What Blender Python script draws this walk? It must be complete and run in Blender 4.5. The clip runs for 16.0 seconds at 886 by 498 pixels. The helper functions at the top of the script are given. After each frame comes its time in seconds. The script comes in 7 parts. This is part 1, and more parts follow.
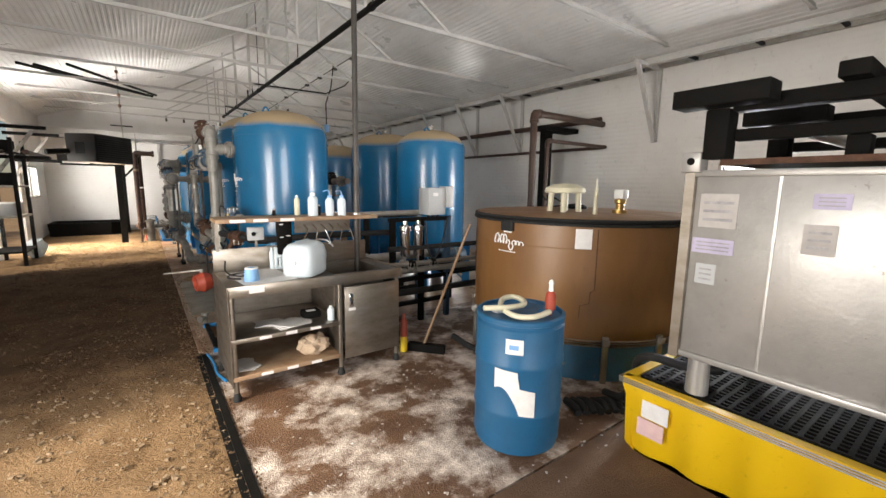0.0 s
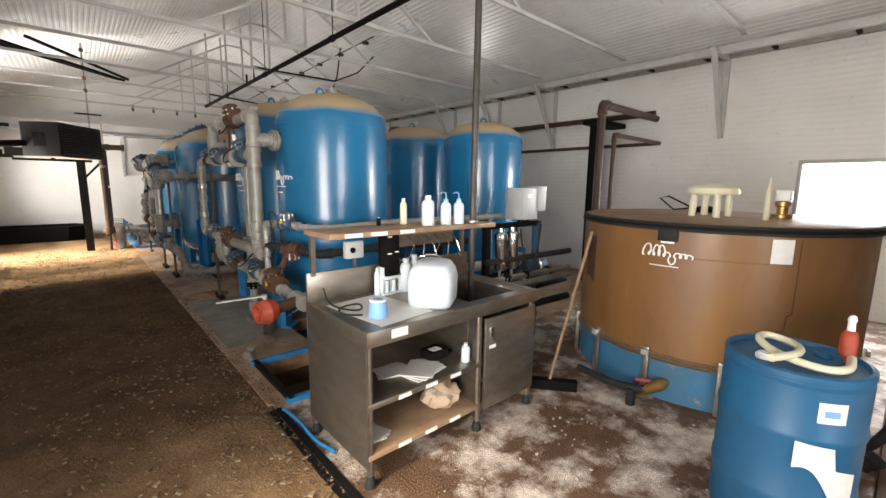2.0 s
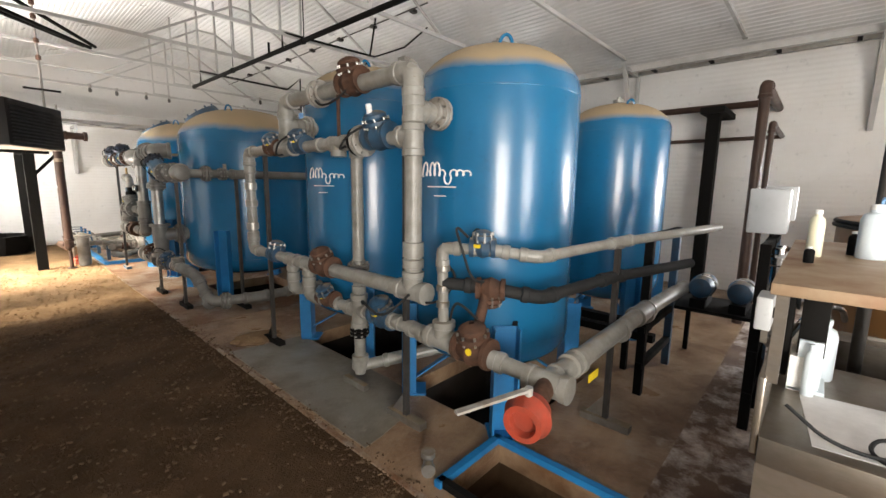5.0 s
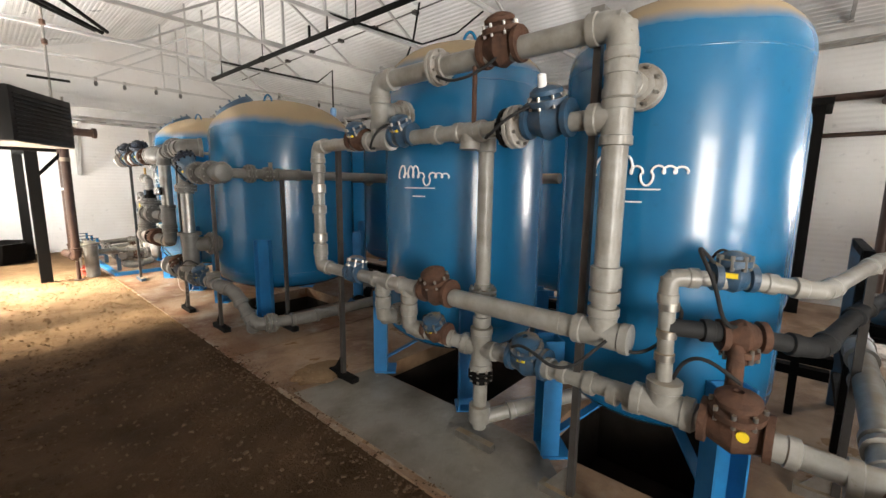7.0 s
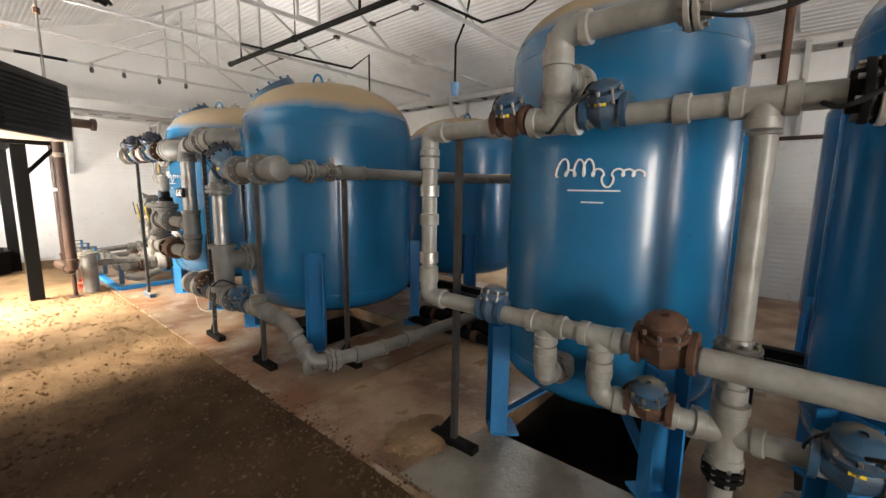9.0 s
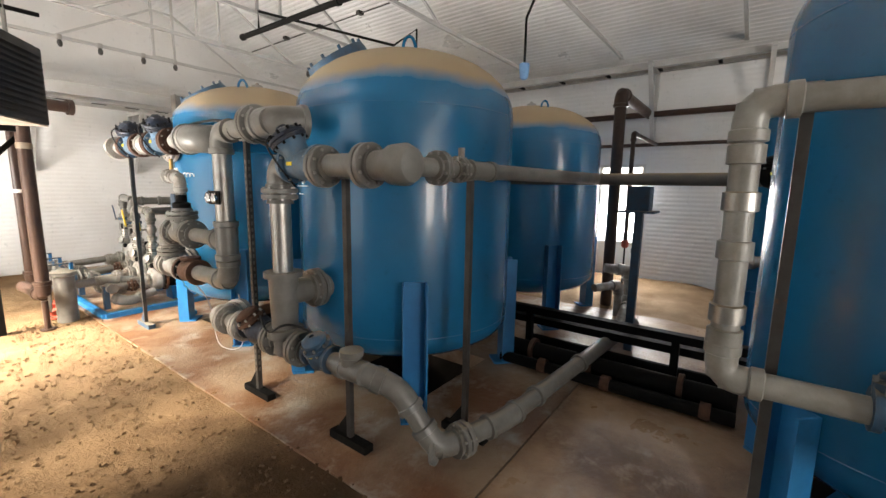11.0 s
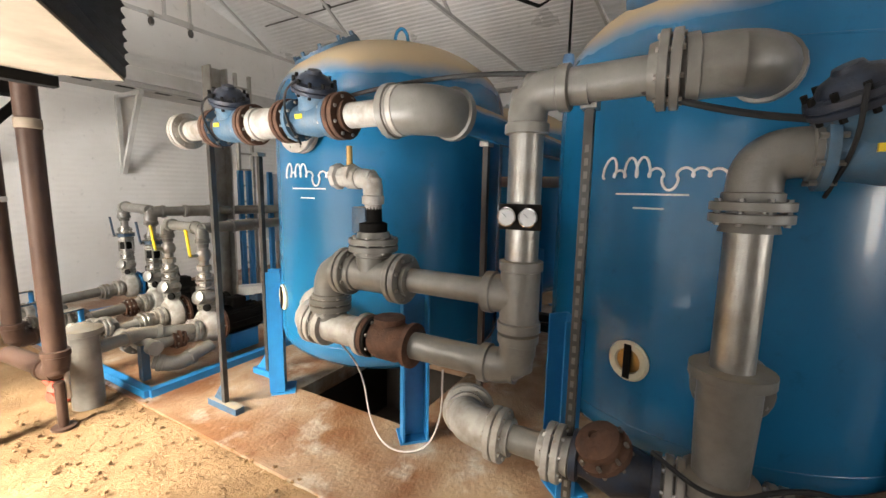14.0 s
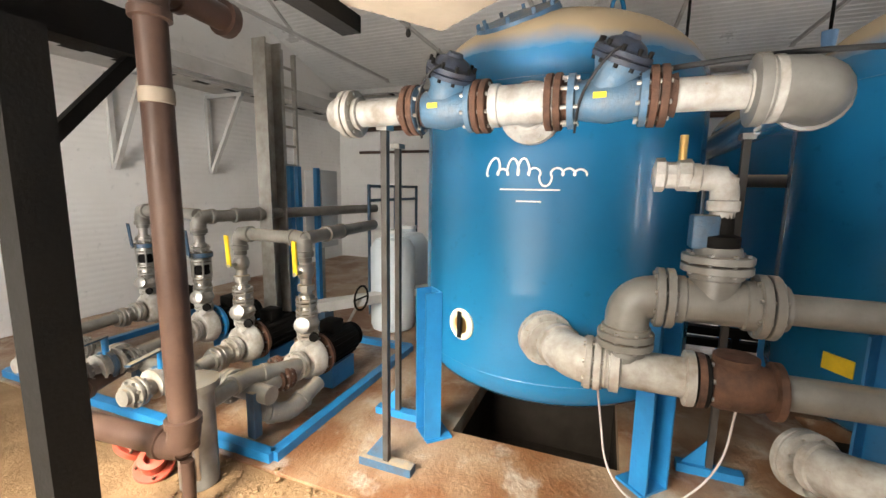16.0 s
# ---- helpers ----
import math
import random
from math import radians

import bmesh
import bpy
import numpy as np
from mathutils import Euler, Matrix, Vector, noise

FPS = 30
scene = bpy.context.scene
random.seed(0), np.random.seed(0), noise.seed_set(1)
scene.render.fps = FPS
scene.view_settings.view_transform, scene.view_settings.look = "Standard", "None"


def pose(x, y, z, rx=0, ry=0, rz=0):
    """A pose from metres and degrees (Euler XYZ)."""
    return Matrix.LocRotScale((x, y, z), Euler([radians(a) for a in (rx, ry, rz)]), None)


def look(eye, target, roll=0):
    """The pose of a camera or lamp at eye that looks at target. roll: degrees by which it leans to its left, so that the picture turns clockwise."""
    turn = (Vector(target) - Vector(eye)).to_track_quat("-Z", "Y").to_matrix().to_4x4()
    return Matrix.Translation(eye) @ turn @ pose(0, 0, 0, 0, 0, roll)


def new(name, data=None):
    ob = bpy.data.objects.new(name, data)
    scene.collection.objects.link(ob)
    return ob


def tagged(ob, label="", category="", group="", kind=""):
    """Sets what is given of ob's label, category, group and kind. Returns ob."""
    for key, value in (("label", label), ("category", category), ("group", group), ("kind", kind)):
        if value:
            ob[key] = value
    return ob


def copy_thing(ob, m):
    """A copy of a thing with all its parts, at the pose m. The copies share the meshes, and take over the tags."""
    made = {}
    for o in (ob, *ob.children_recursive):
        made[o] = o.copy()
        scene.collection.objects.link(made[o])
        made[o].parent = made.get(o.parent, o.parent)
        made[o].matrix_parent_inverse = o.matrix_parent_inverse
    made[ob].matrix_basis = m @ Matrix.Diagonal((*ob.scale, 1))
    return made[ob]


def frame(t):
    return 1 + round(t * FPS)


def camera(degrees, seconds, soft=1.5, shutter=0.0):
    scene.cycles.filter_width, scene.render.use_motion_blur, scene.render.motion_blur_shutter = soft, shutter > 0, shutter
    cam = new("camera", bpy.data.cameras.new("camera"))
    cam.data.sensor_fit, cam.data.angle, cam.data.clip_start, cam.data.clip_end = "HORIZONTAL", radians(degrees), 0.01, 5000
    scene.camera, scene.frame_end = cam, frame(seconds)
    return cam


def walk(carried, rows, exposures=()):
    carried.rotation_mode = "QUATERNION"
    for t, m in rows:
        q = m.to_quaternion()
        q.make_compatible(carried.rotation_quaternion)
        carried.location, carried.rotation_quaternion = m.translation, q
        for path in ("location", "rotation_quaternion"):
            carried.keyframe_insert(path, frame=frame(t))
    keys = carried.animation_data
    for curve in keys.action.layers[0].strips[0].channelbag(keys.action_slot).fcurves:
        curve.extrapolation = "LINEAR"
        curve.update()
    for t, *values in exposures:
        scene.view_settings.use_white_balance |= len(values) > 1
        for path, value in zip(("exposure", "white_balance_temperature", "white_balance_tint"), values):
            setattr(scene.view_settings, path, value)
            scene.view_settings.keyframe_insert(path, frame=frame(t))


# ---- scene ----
cam = camera(94.1, 16.0)
METRES, EYE, TILT, LEAN, TURN = 12.88, 1.68, 0.0, 0.0, -36.0
ROWS = [
    (0.0, 0.0, 0.0, 0.0, 0.12, -8.64, -0.76),
    (0.5, -0.0297, 0.0067, -0.0001, -0.9, -8.64, -0.78),
    (1.0, -0.056, 0.0223, -0.0016, -2.03, -8.73, -0.72),
    (1.5, -0.0847, 0.0468, -0.0007, -3.65, -8.82, -0.71),
    (2.0, -0.1083, 0.0689, 0.0002, -5.32, -8.86, -0.71),
    (2.5, -0.1283, 0.0964, 0.0005, -7.02, -8.86, -0.72),
    (3.0, -0.1529, 0.1176, 0.0007, -8.52, -8.94, -0.71),
    (3.5, -0.1766, 0.1322, 0.0011, -9.64, -9.01, -0.74),
    (4.0, -0.2029, 0.1569, -0.0002, -10.56, -9.0, -0.77),
    (6.5, -0.2979, 0.2608, -0.0021, -12.28, -8.66, -0.69),
    (7.0, -0.31, 0.2774, -0.0027, -12.41, -8.57, -0.69),
    (7.5, -0.3224, 0.2954, -0.0052, -12.54, -8.47, -0.7),
    (8.0, -0.3368, 0.3135, -0.003, -12.77, -8.51, -0.67),
    (8.5, -0.3507, 0.3368, -0.0033, -13.13, -8.49, -0.73),
    (9.0, -0.3696, 0.3635, -0.003, -13.7, -8.5, -0.77),
    (9.5, -0.3891, 0.3874, -0.003, -14.36, -8.57, -0.78),
    (12.0, -0.4744, 0.5248, -0.0013, -20.04, -8.35, -0.95),
    (12.5, -0.4929, 0.5515, -0.0032, -21.32, -8.19, -0.97),
    (13.0, -0.5139, 0.5818, -0.002, -22.35, -8.14, -1.02),
    (13.5, -0.5421, 0.6091, -0.001, -23.32, -8.09, -0.98),
    (14.0, -0.5658, 0.6337, -0.0027, -24.3, -8.03, -0.96),
    (14.5, -0.5876, 0.6605, -0.0019, -25.53, -8.07, -0.93),
    (15.0, -0.6136, 0.6786, -0.0011, -27.33, -8.14, -0.91),
    (15.5, -0.6355, 0.7003, -0.0027, -29.54, -8.17, -0.91),
    (16.0, -0.6596, 0.7312, -0.0027, -32.52, -8.37, -0.85),
]
walk(cam, [(t, pose(0, 0, EYE, TILT, LEAN, TURN) @ pose(METRES * x, METRES * y, METRES * z, 90 + pitch, roll, yaw)) for t, x, y, z, yaw, pitch, roll in ROWS], exposures=[(0.0, 0.22), (2.0, 0.3), (4.0, 0.48), (6.5, 0.8), (9.5, 0.84), (12.5, 0.66), (16.0, 0.34)])

# ---- world, sun and daylight ----
world = bpy.data.worlds.new("world")
scene.world = world
world.use_nodes = True
wn = world.node_tree
sky = wn.nodes.new("ShaderNodeTexSky")
sky.sky_type, sky.sun_disc = "NISHITA", False
sky.sun_elevation, sky.sun_rotation = radians(41), radians(-81)
wn.links.new(sky.outputs[0], wn.nodes["Background"].inputs[0])
wn.nodes["Background"].inputs[1].default_value = 0.07


def lamp(name, kind, m, energy, colour=(1, 1, 1), **settings):
    data = bpy.data.lights.new(name, kind)
    data.energy, data.color = energy, colour
    ob = new(name, data)
    ob.matrix_world = m
    return ob, data


sun, sun_data = lamp("sun", "SUN", look((-9.0, 11.9, 7.2), (-0.9, 13.1, 0.0)), 5.0, (1.0, 0.9, 0.74))
sun_data.angle = radians(9)


def daylight(name, eye, target, w, h, watts, colour=(1, 1, 1), spread=180):
    """Sky light standing in an opening."""
    ob, data = lamp(name, "AREA", look(eye, target), watts, colour)
    data.shape, data.size, data.size_y, data.spread = "RECTANGLE", w, h, radians(spread)
    return ob


# ---- materials ----
def material(name, base, rough=0.5, metal=0.0, vary=None, grain=8.0, amount=0.5, bump=0.0, bump_scale=60.0, patch=None,
             dust=None, spots=None, stretch=(1, 1, 1), coat=0.0, alpha=None, gloss=0.5, shade_damp=None):
    """Procedural paint: a base, a second tone in large patches, fine grain, dust on upward faces, and sharp spots of wear."""
    m = bpy.data.materials.new(name)
    m.use_nodes = True
    nt = m.node_tree
    n, l = nt.nodes, nt.links
    b = n["Principled BSDF"]
    b.inputs["Roughness"].default_value, b.inputs["Metallic"].default_value = rough, metal
    b.inputs["Coat Weight"].default_value, b.inputs["Specular IOR Level"].default_value = coat, gloss
    geo = n.new("ShaderNodeNewGeometry")
    mp = n.new("ShaderNodeMapping")
    mp.inputs["Scale"].default_value = stretch
    l.new(geo.outputs["Position"], mp.inputs["Vector"])

    def noise_node(scale, detail=5.0, roughness=0.6):
        t = n.new("ShaderNodeTexNoise")
        t.inputs["Scale"].default_value, t.inputs["Detail"].default_value = scale, detail
        t.inputs["Roughness"].default_value = roughness
        l.new(mp.outputs[0], t.inputs["Vector"])
        return t

    def ramp(source, lo, hi):
        r = n.new("ShaderNodeMapRange")
        r.inputs["From Min"].default_value, r.inputs["From Max"].default_value = lo, hi
        l.new(source, r.inputs["Value"])
        return r.outputs[0]

    def mix(fac, a, c):
        x = n.new("ShaderNodeMix")
        x.data_type = "RGBA"
        for sock, v in ((x.inputs["Factor"], fac), (x.inputs["A"], a), (x.inputs["B"], c)):
            if isinstance(v, bpy.types.NodeSocket):
                l.new(v, sock)
            elif isinstance(v, float):
                sock.default_value = v
            else:
                sock.default_value = (*v, 1)
        return x.outputs["Result"]

    vary = vary or tuple(c * 0.72 for c in base)
    big = noise_node(grain)
    lo_, hi_ = patch or (0.45 - 0.25 * amount, 0.75)
    colour = mix(ramp(big.outputs["Fac"], lo_, hi_), base, vary)
    fine = noise_node(grain * 9, 3.0)
    colour = mix(ramp(fine.outputs["Fac"], 0.62, 0.95), colour, tuple(c * 0.55 for c in base))
    if spots:
        s = noise_node(spots[1], 6.0, 0.7)
        colour = mix(ramp(s.outputs["Fac"], spots[2], spots[2] + (spots[3] if len(spots) > 3 else 0.06)), colour, spots[0])
    if dust:
        sep = n.new("ShaderNodeSeparateXYZ")
        l.new(geo.outputs["Normal"], sep.inputs[0])
        add = n.new("ShaderNodeMath")
        add.operation = "MULTIPLY_ADD"
        l.new(big.outputs["Fac"], add.inputs[0])
        add.inputs[1].default_value = 0.5
        l.new(sep.outputs[2], add.inputs[2])
        fac = ramp(add.outputs[0], dust[1], dust[1] + dust[2])
        colour = mix(fac, colour, dust[0])
        rr = n.new("ShaderNodeMapRange")
        l.new(fac, rr.inputs["Value"])
        rr.inputs["To Min"].default_value, rr.inputs["To Max"].default_value = rough, 0.85
        l.new(rr.outputs[0], b.inputs["Roughness"])
    else:
        rr = n.new("ShaderNodeMapRange")
        l.new(big.outputs["Fac"], rr.inputs["Value"])
        rr.inputs["From Min"].default_value, rr.inputs["From Max"].default_value = 0.3, 0.7
        rr.inputs["To Min"].default_value, rr.inputs["To Max"].default_value = max(rough - 0.07, 0.02), min(rough + 0.1, 1)
        l.new(rr.outputs[0], b.inputs["Roughness"])
    if shade_damp:
        # ragged band across the building between y limits: shade and moist soil painted in
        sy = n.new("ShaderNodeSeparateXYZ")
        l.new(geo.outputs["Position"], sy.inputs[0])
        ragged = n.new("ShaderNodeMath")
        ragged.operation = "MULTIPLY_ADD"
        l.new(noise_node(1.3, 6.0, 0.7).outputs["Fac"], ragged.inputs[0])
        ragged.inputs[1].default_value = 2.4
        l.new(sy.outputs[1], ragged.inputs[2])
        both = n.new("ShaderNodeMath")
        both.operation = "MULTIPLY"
        l.new(ramp(ragged.outputs[0], shade_damp[1] + 0.8, shade_damp[1] + 1.9), both.inputs[0])
        l.new(ramp(ragged.outputs[0], shade_damp[2] + 1.7, shade_damp[2] + 0.7), both.inputs[1])
        colour = mix(both.outputs[0], colour, mix(ramp(big.outputs["Fac"], 0.35, 0.7), shade_damp[0], tuple(v * 0.6 for v in shade_damp[0])))
    l.new(colour, b.inputs["Base Color"])
    if bump:
        bt = noise_node(bump_scale, 6.0, 0.65)
        bn = n.new("ShaderNodeBump")
        bn.inputs["Strength"].default_value, bn.inputs["Distance"].default_value = min(bump, 1.0), 0.02
        l.new(bt.outputs["Fac"], bn.inputs["Height"])
        l.new(bn.outputs[0], b.inputs["Normal"])
    if alpha:
        b.inputs["Transmission Weight"].default_value = alpha
    return m


DUST = (0.37, 0.275, 0.16)
M_BLUE = material("tank_blue_paint", (0.010, 0.14, 0.30), 0.27, 0.0, (0.009, 0.115, 0.25), 1.6, 0.5, 0.05, 12, dust=(DUST, 0.62, 0.25), coat=0.2)
M_BLUE_DK = material("valve_blue_paint", (0.022, 0.08, 0.15), 0.42, 0.0, (0.04, 0.05, 0.065), 14, 0.6, 0.25, 60, dust=(DUST, 1.05, 0.35), spots=((0.12, 0.06, 0.03), 20, 0.66))
M_BLUE_LT = material("frame_blue_paint", (0.015, 0.185, 0.43), 0.42, 0.0, (0.015, 0.13, 0.31), 5, 0.5, 0.1, 40, spots=((0.25, 0.16, 0.09), 14, 0.70))
M_BLUE_MID = material("worn_blue_enamel", (0.045, 0.13, 0.22), 0.4, 0.0, (0.09, 0.115, 0.14), 13, 0.8, 0.3, 55, dust=(DUST, 1.15, 0.4), spots=((0.14, 0.075, 0.04), 18, 0.66))
M_PVC = material("grey_pvc", (0.205, 0.197, 0.178), 0.36, 0.0, (0.10, 0.09, 0.076), 6, 0.7, 0.1, 50, dust=(DUST, 1.1, 0.5))
M_PALE = material("pale_grey_pipe", (0.32, 0.31, 0.28), 0.32, 0.0, (0.17, 0.155, 0.13), 8, 0.7, 0.1, 50, dust=(DUST, 1.15, 0.5), spots=((0.16, 0.125, 0.09), 11, 0.68))
M_PVCDK = material("dark_grey_pvc", (0.13, 0.125, 0.12), 0.5, 0.0, (0.17, 0.15, 0.12), 6, 0.6, 0.1, 50, dust=(DUST, 0.75, 0.6), gloss=0.25)
M_GALV = material("galvanised_steel", (0.42, 0.41, 0.385), 0.36, 0.85, (0.27, 0.245, 0.21), 9, 0.6, 0.12, 40, dust=(DUST, 1.0, 0.4), spots=((0.2, 0.12, 0.07), 12, 0.72))
M_STRUT = material("dull_strut_steel", (0.075, 0.072, 0.068), 0.45, 0.4, (0.05, 0.042, 0.036), 9, 0.6, 0.12, 40, spots=((0.12, 0.065, 0.035), 12, 0.66), gloss=0.25)
M_VALVE = material("dark_valve_enamel", (0.022, 0.035, 0.06), 0.4, 0.1, (0.035, 0.03, 0.03), 14, 0.6, 0.25, 60, dust=(DUST, 1.2, 0.35), gloss=0.25)
M_WHITEP = material("white_painted_iron", (0.41, 0.395, 0.365), 0.42, 0.0, (0.20, 0.17, 0.135), 9, 0.9, 0.2, 50, patch=(0.36, 0.68), spots=((0.20, 0.11, 0.06), 15, 0.645, 0.09))
M_RUST = material("rusty_iron", (0.125, 0.062, 0.038), 0.7, 0.1, (0.055, 0.033, 0.024), 16, 0.6, 0.5, 70, gloss=0.25)
M_BROWNP = material("brown_pipe_paint", (0.042, 0.024, 0.018), 0.4, 0.0, (0.072, 0.042, 0.03), 6, 0.6, 0.1, 40, gloss=0.25)
M_BLACK = material("black_steel", (0.004, 0.0038, 0.0036), 0.75, 0.0, (0.008, 0.0068, 0.0056), 8, 0.5, 0.15, 50, gloss=0.12)
M_RUBBER = material("black_rubber", (0.02, 0.02, 0.02), 0.6, 0, (0.03, 0.03, 0.03), 12, 0.5, 0.1, gloss=0.12)
M_RED = material("red_paint", (0.40, 0.05, 0.022), 0.5, 0, (0.22, 0.045, 0.025), 14, 0.6, 0.25, 60, spots=((0.2, 0.12, 0.08), 18, 0.66))
M_STEEL = material("stainless_steel", (0.34, 0.31, 0.275), 0.36, 0.9, (0.20, 0.165, 0.125), 5, 0.7, 0.06, 60, spots=((0.18, 0.12, 0.07), 7, 0.72), stretch=(1, 1, 2.5))
M_SHELF = material("stained_shelf", (0.40, 0.30, 0.19), 0.55, 0.2, (0.22, 0.10, 0.05), 5, 0.7, 0.1, 50)
M_SIDING = material("white_wall_siding", (0.75, 0.74, 0.72), 0.42, 0.0, (0.66, 0.64, 0.61), 1.1, 0.5, 0.05, 20)
M_ROOF = material("galvanised_roof", (0.78, 0.775, 0.765), 0.33, 0.2, (0.62, 0.61, 0.60), 1.3, 0.6, 0.06, 25)
M_TRUSS = material("white_truss_paint", (0.50, 0.495, 0.48), 0.5, 0.0, (0.36, 0.345, 0.32), 3, 0.5, 0.05)
M_CONC = material("stained_concrete", (0.29, 0.20, 0.125), 0.4, 0.0, (0.17, 0.075, 0.03), 1.5, 1.0, 0.7, 28, patch=(0.40, 0.58), spots=((0.38, 0.335, 0.275), 2.6, 0.52, 0.15))
M_WET = material("damp_brown_concrete", (0.34, 0.225, 0.135), 0.32, 0.0, (0.15, 0.078, 0.038), 1.7, 1.0, 0.5, 26, patch=(0.40, 0.60), spots=((0.37, 0.29, 0.21), 3.1, 0.56, 0.14))
M_PADC = material("grey_concrete", (0.215, 0.195, 0.16), 0.4, 0.0, (0.12, 0.095, 0.066), 2.2, 1.0, 0.3, 40, patch=(0.40, 0.66), spots=((0.28, 0.25, 0.21), 5.0, 0.60, 0.12))
M_GRIT = material("gritty_brown_floor", (0.15, 0.085, 0.048), 0.8, 0.0, (0.07, 0.036, 0.018), 3.0, 1.0, 0.9, 60, spots=((0.34, 0.24, 0.16), 30, 0.66))
M_SAND = material("sandy_dirt", (0.30, 0.20, 0.115), 0.95, 0.0, (0.15, 0.09, 0.045), 2.6, 1.0, 0.9, 40, spots=((0.40, 0.29, 0.18), 22, 0.62), gloss=0.15)
# soil colour drops between y 4.2 and 10.7, carrying shade as well as moisture
M_DIRT = material("dirt_floor", (0.31, 0.20, 0.108), 0.95, 0.0, (0.15, 0.09, 0.045), 2.2, 1.0, 1.0, 42, spots=((0.42, 0.31, 0.2), 34, 0.62), gloss=0.15, shade_damp=((0.09, 0.052, 0.027), 4.2, 10.7))
M_SALT = material("salt_crusted_floor", (0.185, 0.10, 0.052), 0.55, 0.0, (0.075, 0.034, 0.016), 2.6, 1.0, 0.9, 60, spots=((0.72, 0.63, 0.56), 2.3, 0.465, 0.17))
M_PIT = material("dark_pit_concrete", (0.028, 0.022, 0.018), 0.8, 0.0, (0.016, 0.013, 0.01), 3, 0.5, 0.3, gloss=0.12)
M_BASE = material("scuffed_blue_base", (0.025, 0.15, 0.29), 0.5, 0, (0.05, 0.11, 0.17), 4, 0.8, 0.15, 40, spots=((0.3, 0.24, 0.18), 5, 0.62))
M_BROWNT = material("brown_fibreglass", (0.235, 0.116, 0.038), 0.40, 0.0, (0.14, 0.064, 0.022), 2.4, 0.8, 0.08, 10, stretch=(1, 1, 0.35), spots=((0.09, 0.042, 0.018), 4.5, 0.66, 0.1))
M_DRUM = material("blue_drum_plastic", (0.012, 0.105, 0.23), 0.45, 0.0, (0.015, 0.085, 0.18), 5, 0.5, 0.06, 40, spots=((0.30, 0.36, 0.42), 16, 0.73))
M_YELLOW = material("yellow_plastic", (0.74, 0.47, 0.006), 0.42, 0.0, (0.78, 0.48, 0.008), 3, 0.5, 0.05, spots=((0.55, 0.38, 0.08), 9, 0.72))
M_TOTE = material("aluminium_tote", (0.50, 0.485, 0.465), 0.36, 0.45, (0.31, 0.295, 0.275), 2.4, 1.0, 0.1, 30, spots=((0.11, 0.085, 0.06), 7.5, 0.645, 0.09))
M_PAPER = material("paper_label", (0.78, 0.76, 0.74), 0.7, 0, (0.68, 0.66, 0.64), 20, 0.5)
M_PINK = material("pink_label", (0.72, 0.5, 0.48), 0.7, 0, (0.6, 0.4, 0.4), 20, 0.5)
M_LILAC = material("lilac_label", (0.52, 0.47, 0.62), 0.7, 0, (0.42, 0.38, 0.5), 20, 0.5)
M_FADED = material("faded_label", (0.48, 0.445, 0.42), 0.6, 0, (0.38, 0.35, 0.335), 12, 0.6)
M_INK = material("grey_print", (0.42, 0.4, 0.41), 0.7, 0, (0.25, 0.24, 0.25), 20, 0.5)
M_WHITE = material("white_lettering", (0.85, 0.85, 0.83), 0.5, 0, (0.75, 0.75, 0.73), 20, 0.5)
M_JUG = material("translucent_white_plastic", (0.64, 0.71, 0.75), 0.35, 0, (0.58, 0.65, 0.69), 6, 0.5)
M_CREAM = material("cream_plastic", (0.72, 0.68, 0.50), 0.45, 0, (0.62, 0.58, 0.42), 8, 0.5)
M_LTBLUE = material("light_blue_plastic", (0.22, 0.42, 0.72), 0.45, 0, (0.18, 0.36, 0.62), 8, 0.5)
M_GREYBOX = material("grey_enclosure", (0.46, 0.47, 0.47), 0.45, 0, (0.40, 0.40, 0.40), 4, 0.5)
M_TAG = material("yellow_tag", (0.85, 0.62, 0.02), 0.5, 0, (0.7, 0.5, 0.03), 20, 0.5)
M_WOOD = material("weathered_wood", (0.30, 0.20, 0.12), 0.75, 0, (0.2, 0.13, 0.08), 6, 0.6, 0.3, 40, stretch=(4, 1, 4))
M_HEAT = material("heater_black_enamel", (0.009, 0.008, 0.0075), 0.5, 0.0, (0.018, 0.014, 0.012), 5, 0.6, 0.1, gloss=0.25)
M_TAN = material("dusty_tan_sheet", (0.25, 0.20, 0.145), 0.6, 0.0, (0.15, 0.115, 0.08), 3, 0.6, 0.05)
M_BRASS = material("brass", (0.55, 0.36, 0.12), 0.35, 0.9, (0.4, 0.25, 0.1), 12, 0.5)
M_DOOR = material("painted_door", (0.66, 0.64, 0.60), 0.5, 0, (0.56, 0.53, 0.48), 3, 0.5)
M_CHROME = material("chrome", (0.75, 0.75, 0.75), 0.15, 1.0, (0.6, 0.6, 0.6), 10, 0.5)
M_BAG = material("crumpled_paper_bag", (0.55, 0.42, 0.30), 0.8, 0, (0.42, 0.30, 0.2), 8, 0.6, 0.5, 30)
M_CHIP = material("pale_wood_chip", (0.36, 0.26, 0.16), 0.8, 0, (0.09, 0.055, 0.03), 30, 0.8)
# darker copy of the chip colour for the shaded stretch of dirt
M_CHIPDK = material("shaded_wood_chip", (0.16, 0.105, 0.062), 0.85, 0, (0.06, 0.036, 0.02), 30, 0.8, gloss=0.2)
M_GLASS = bpy.data.materials.new("window_glass")
M_GLASS.use_nodes = True
M_GLASS.node_tree.nodes["Principled BSDF"].inputs["Transmission Weight"].default_value = 1.0
M_GLASS.node_tree.nodes["Principled BSDF"].inputs["Roughness"].default_value = 0.02
M_SKYCARD = bpy.data.materials.new("bright_overcast_sky")
M_SKYCARD.use_nodes = True
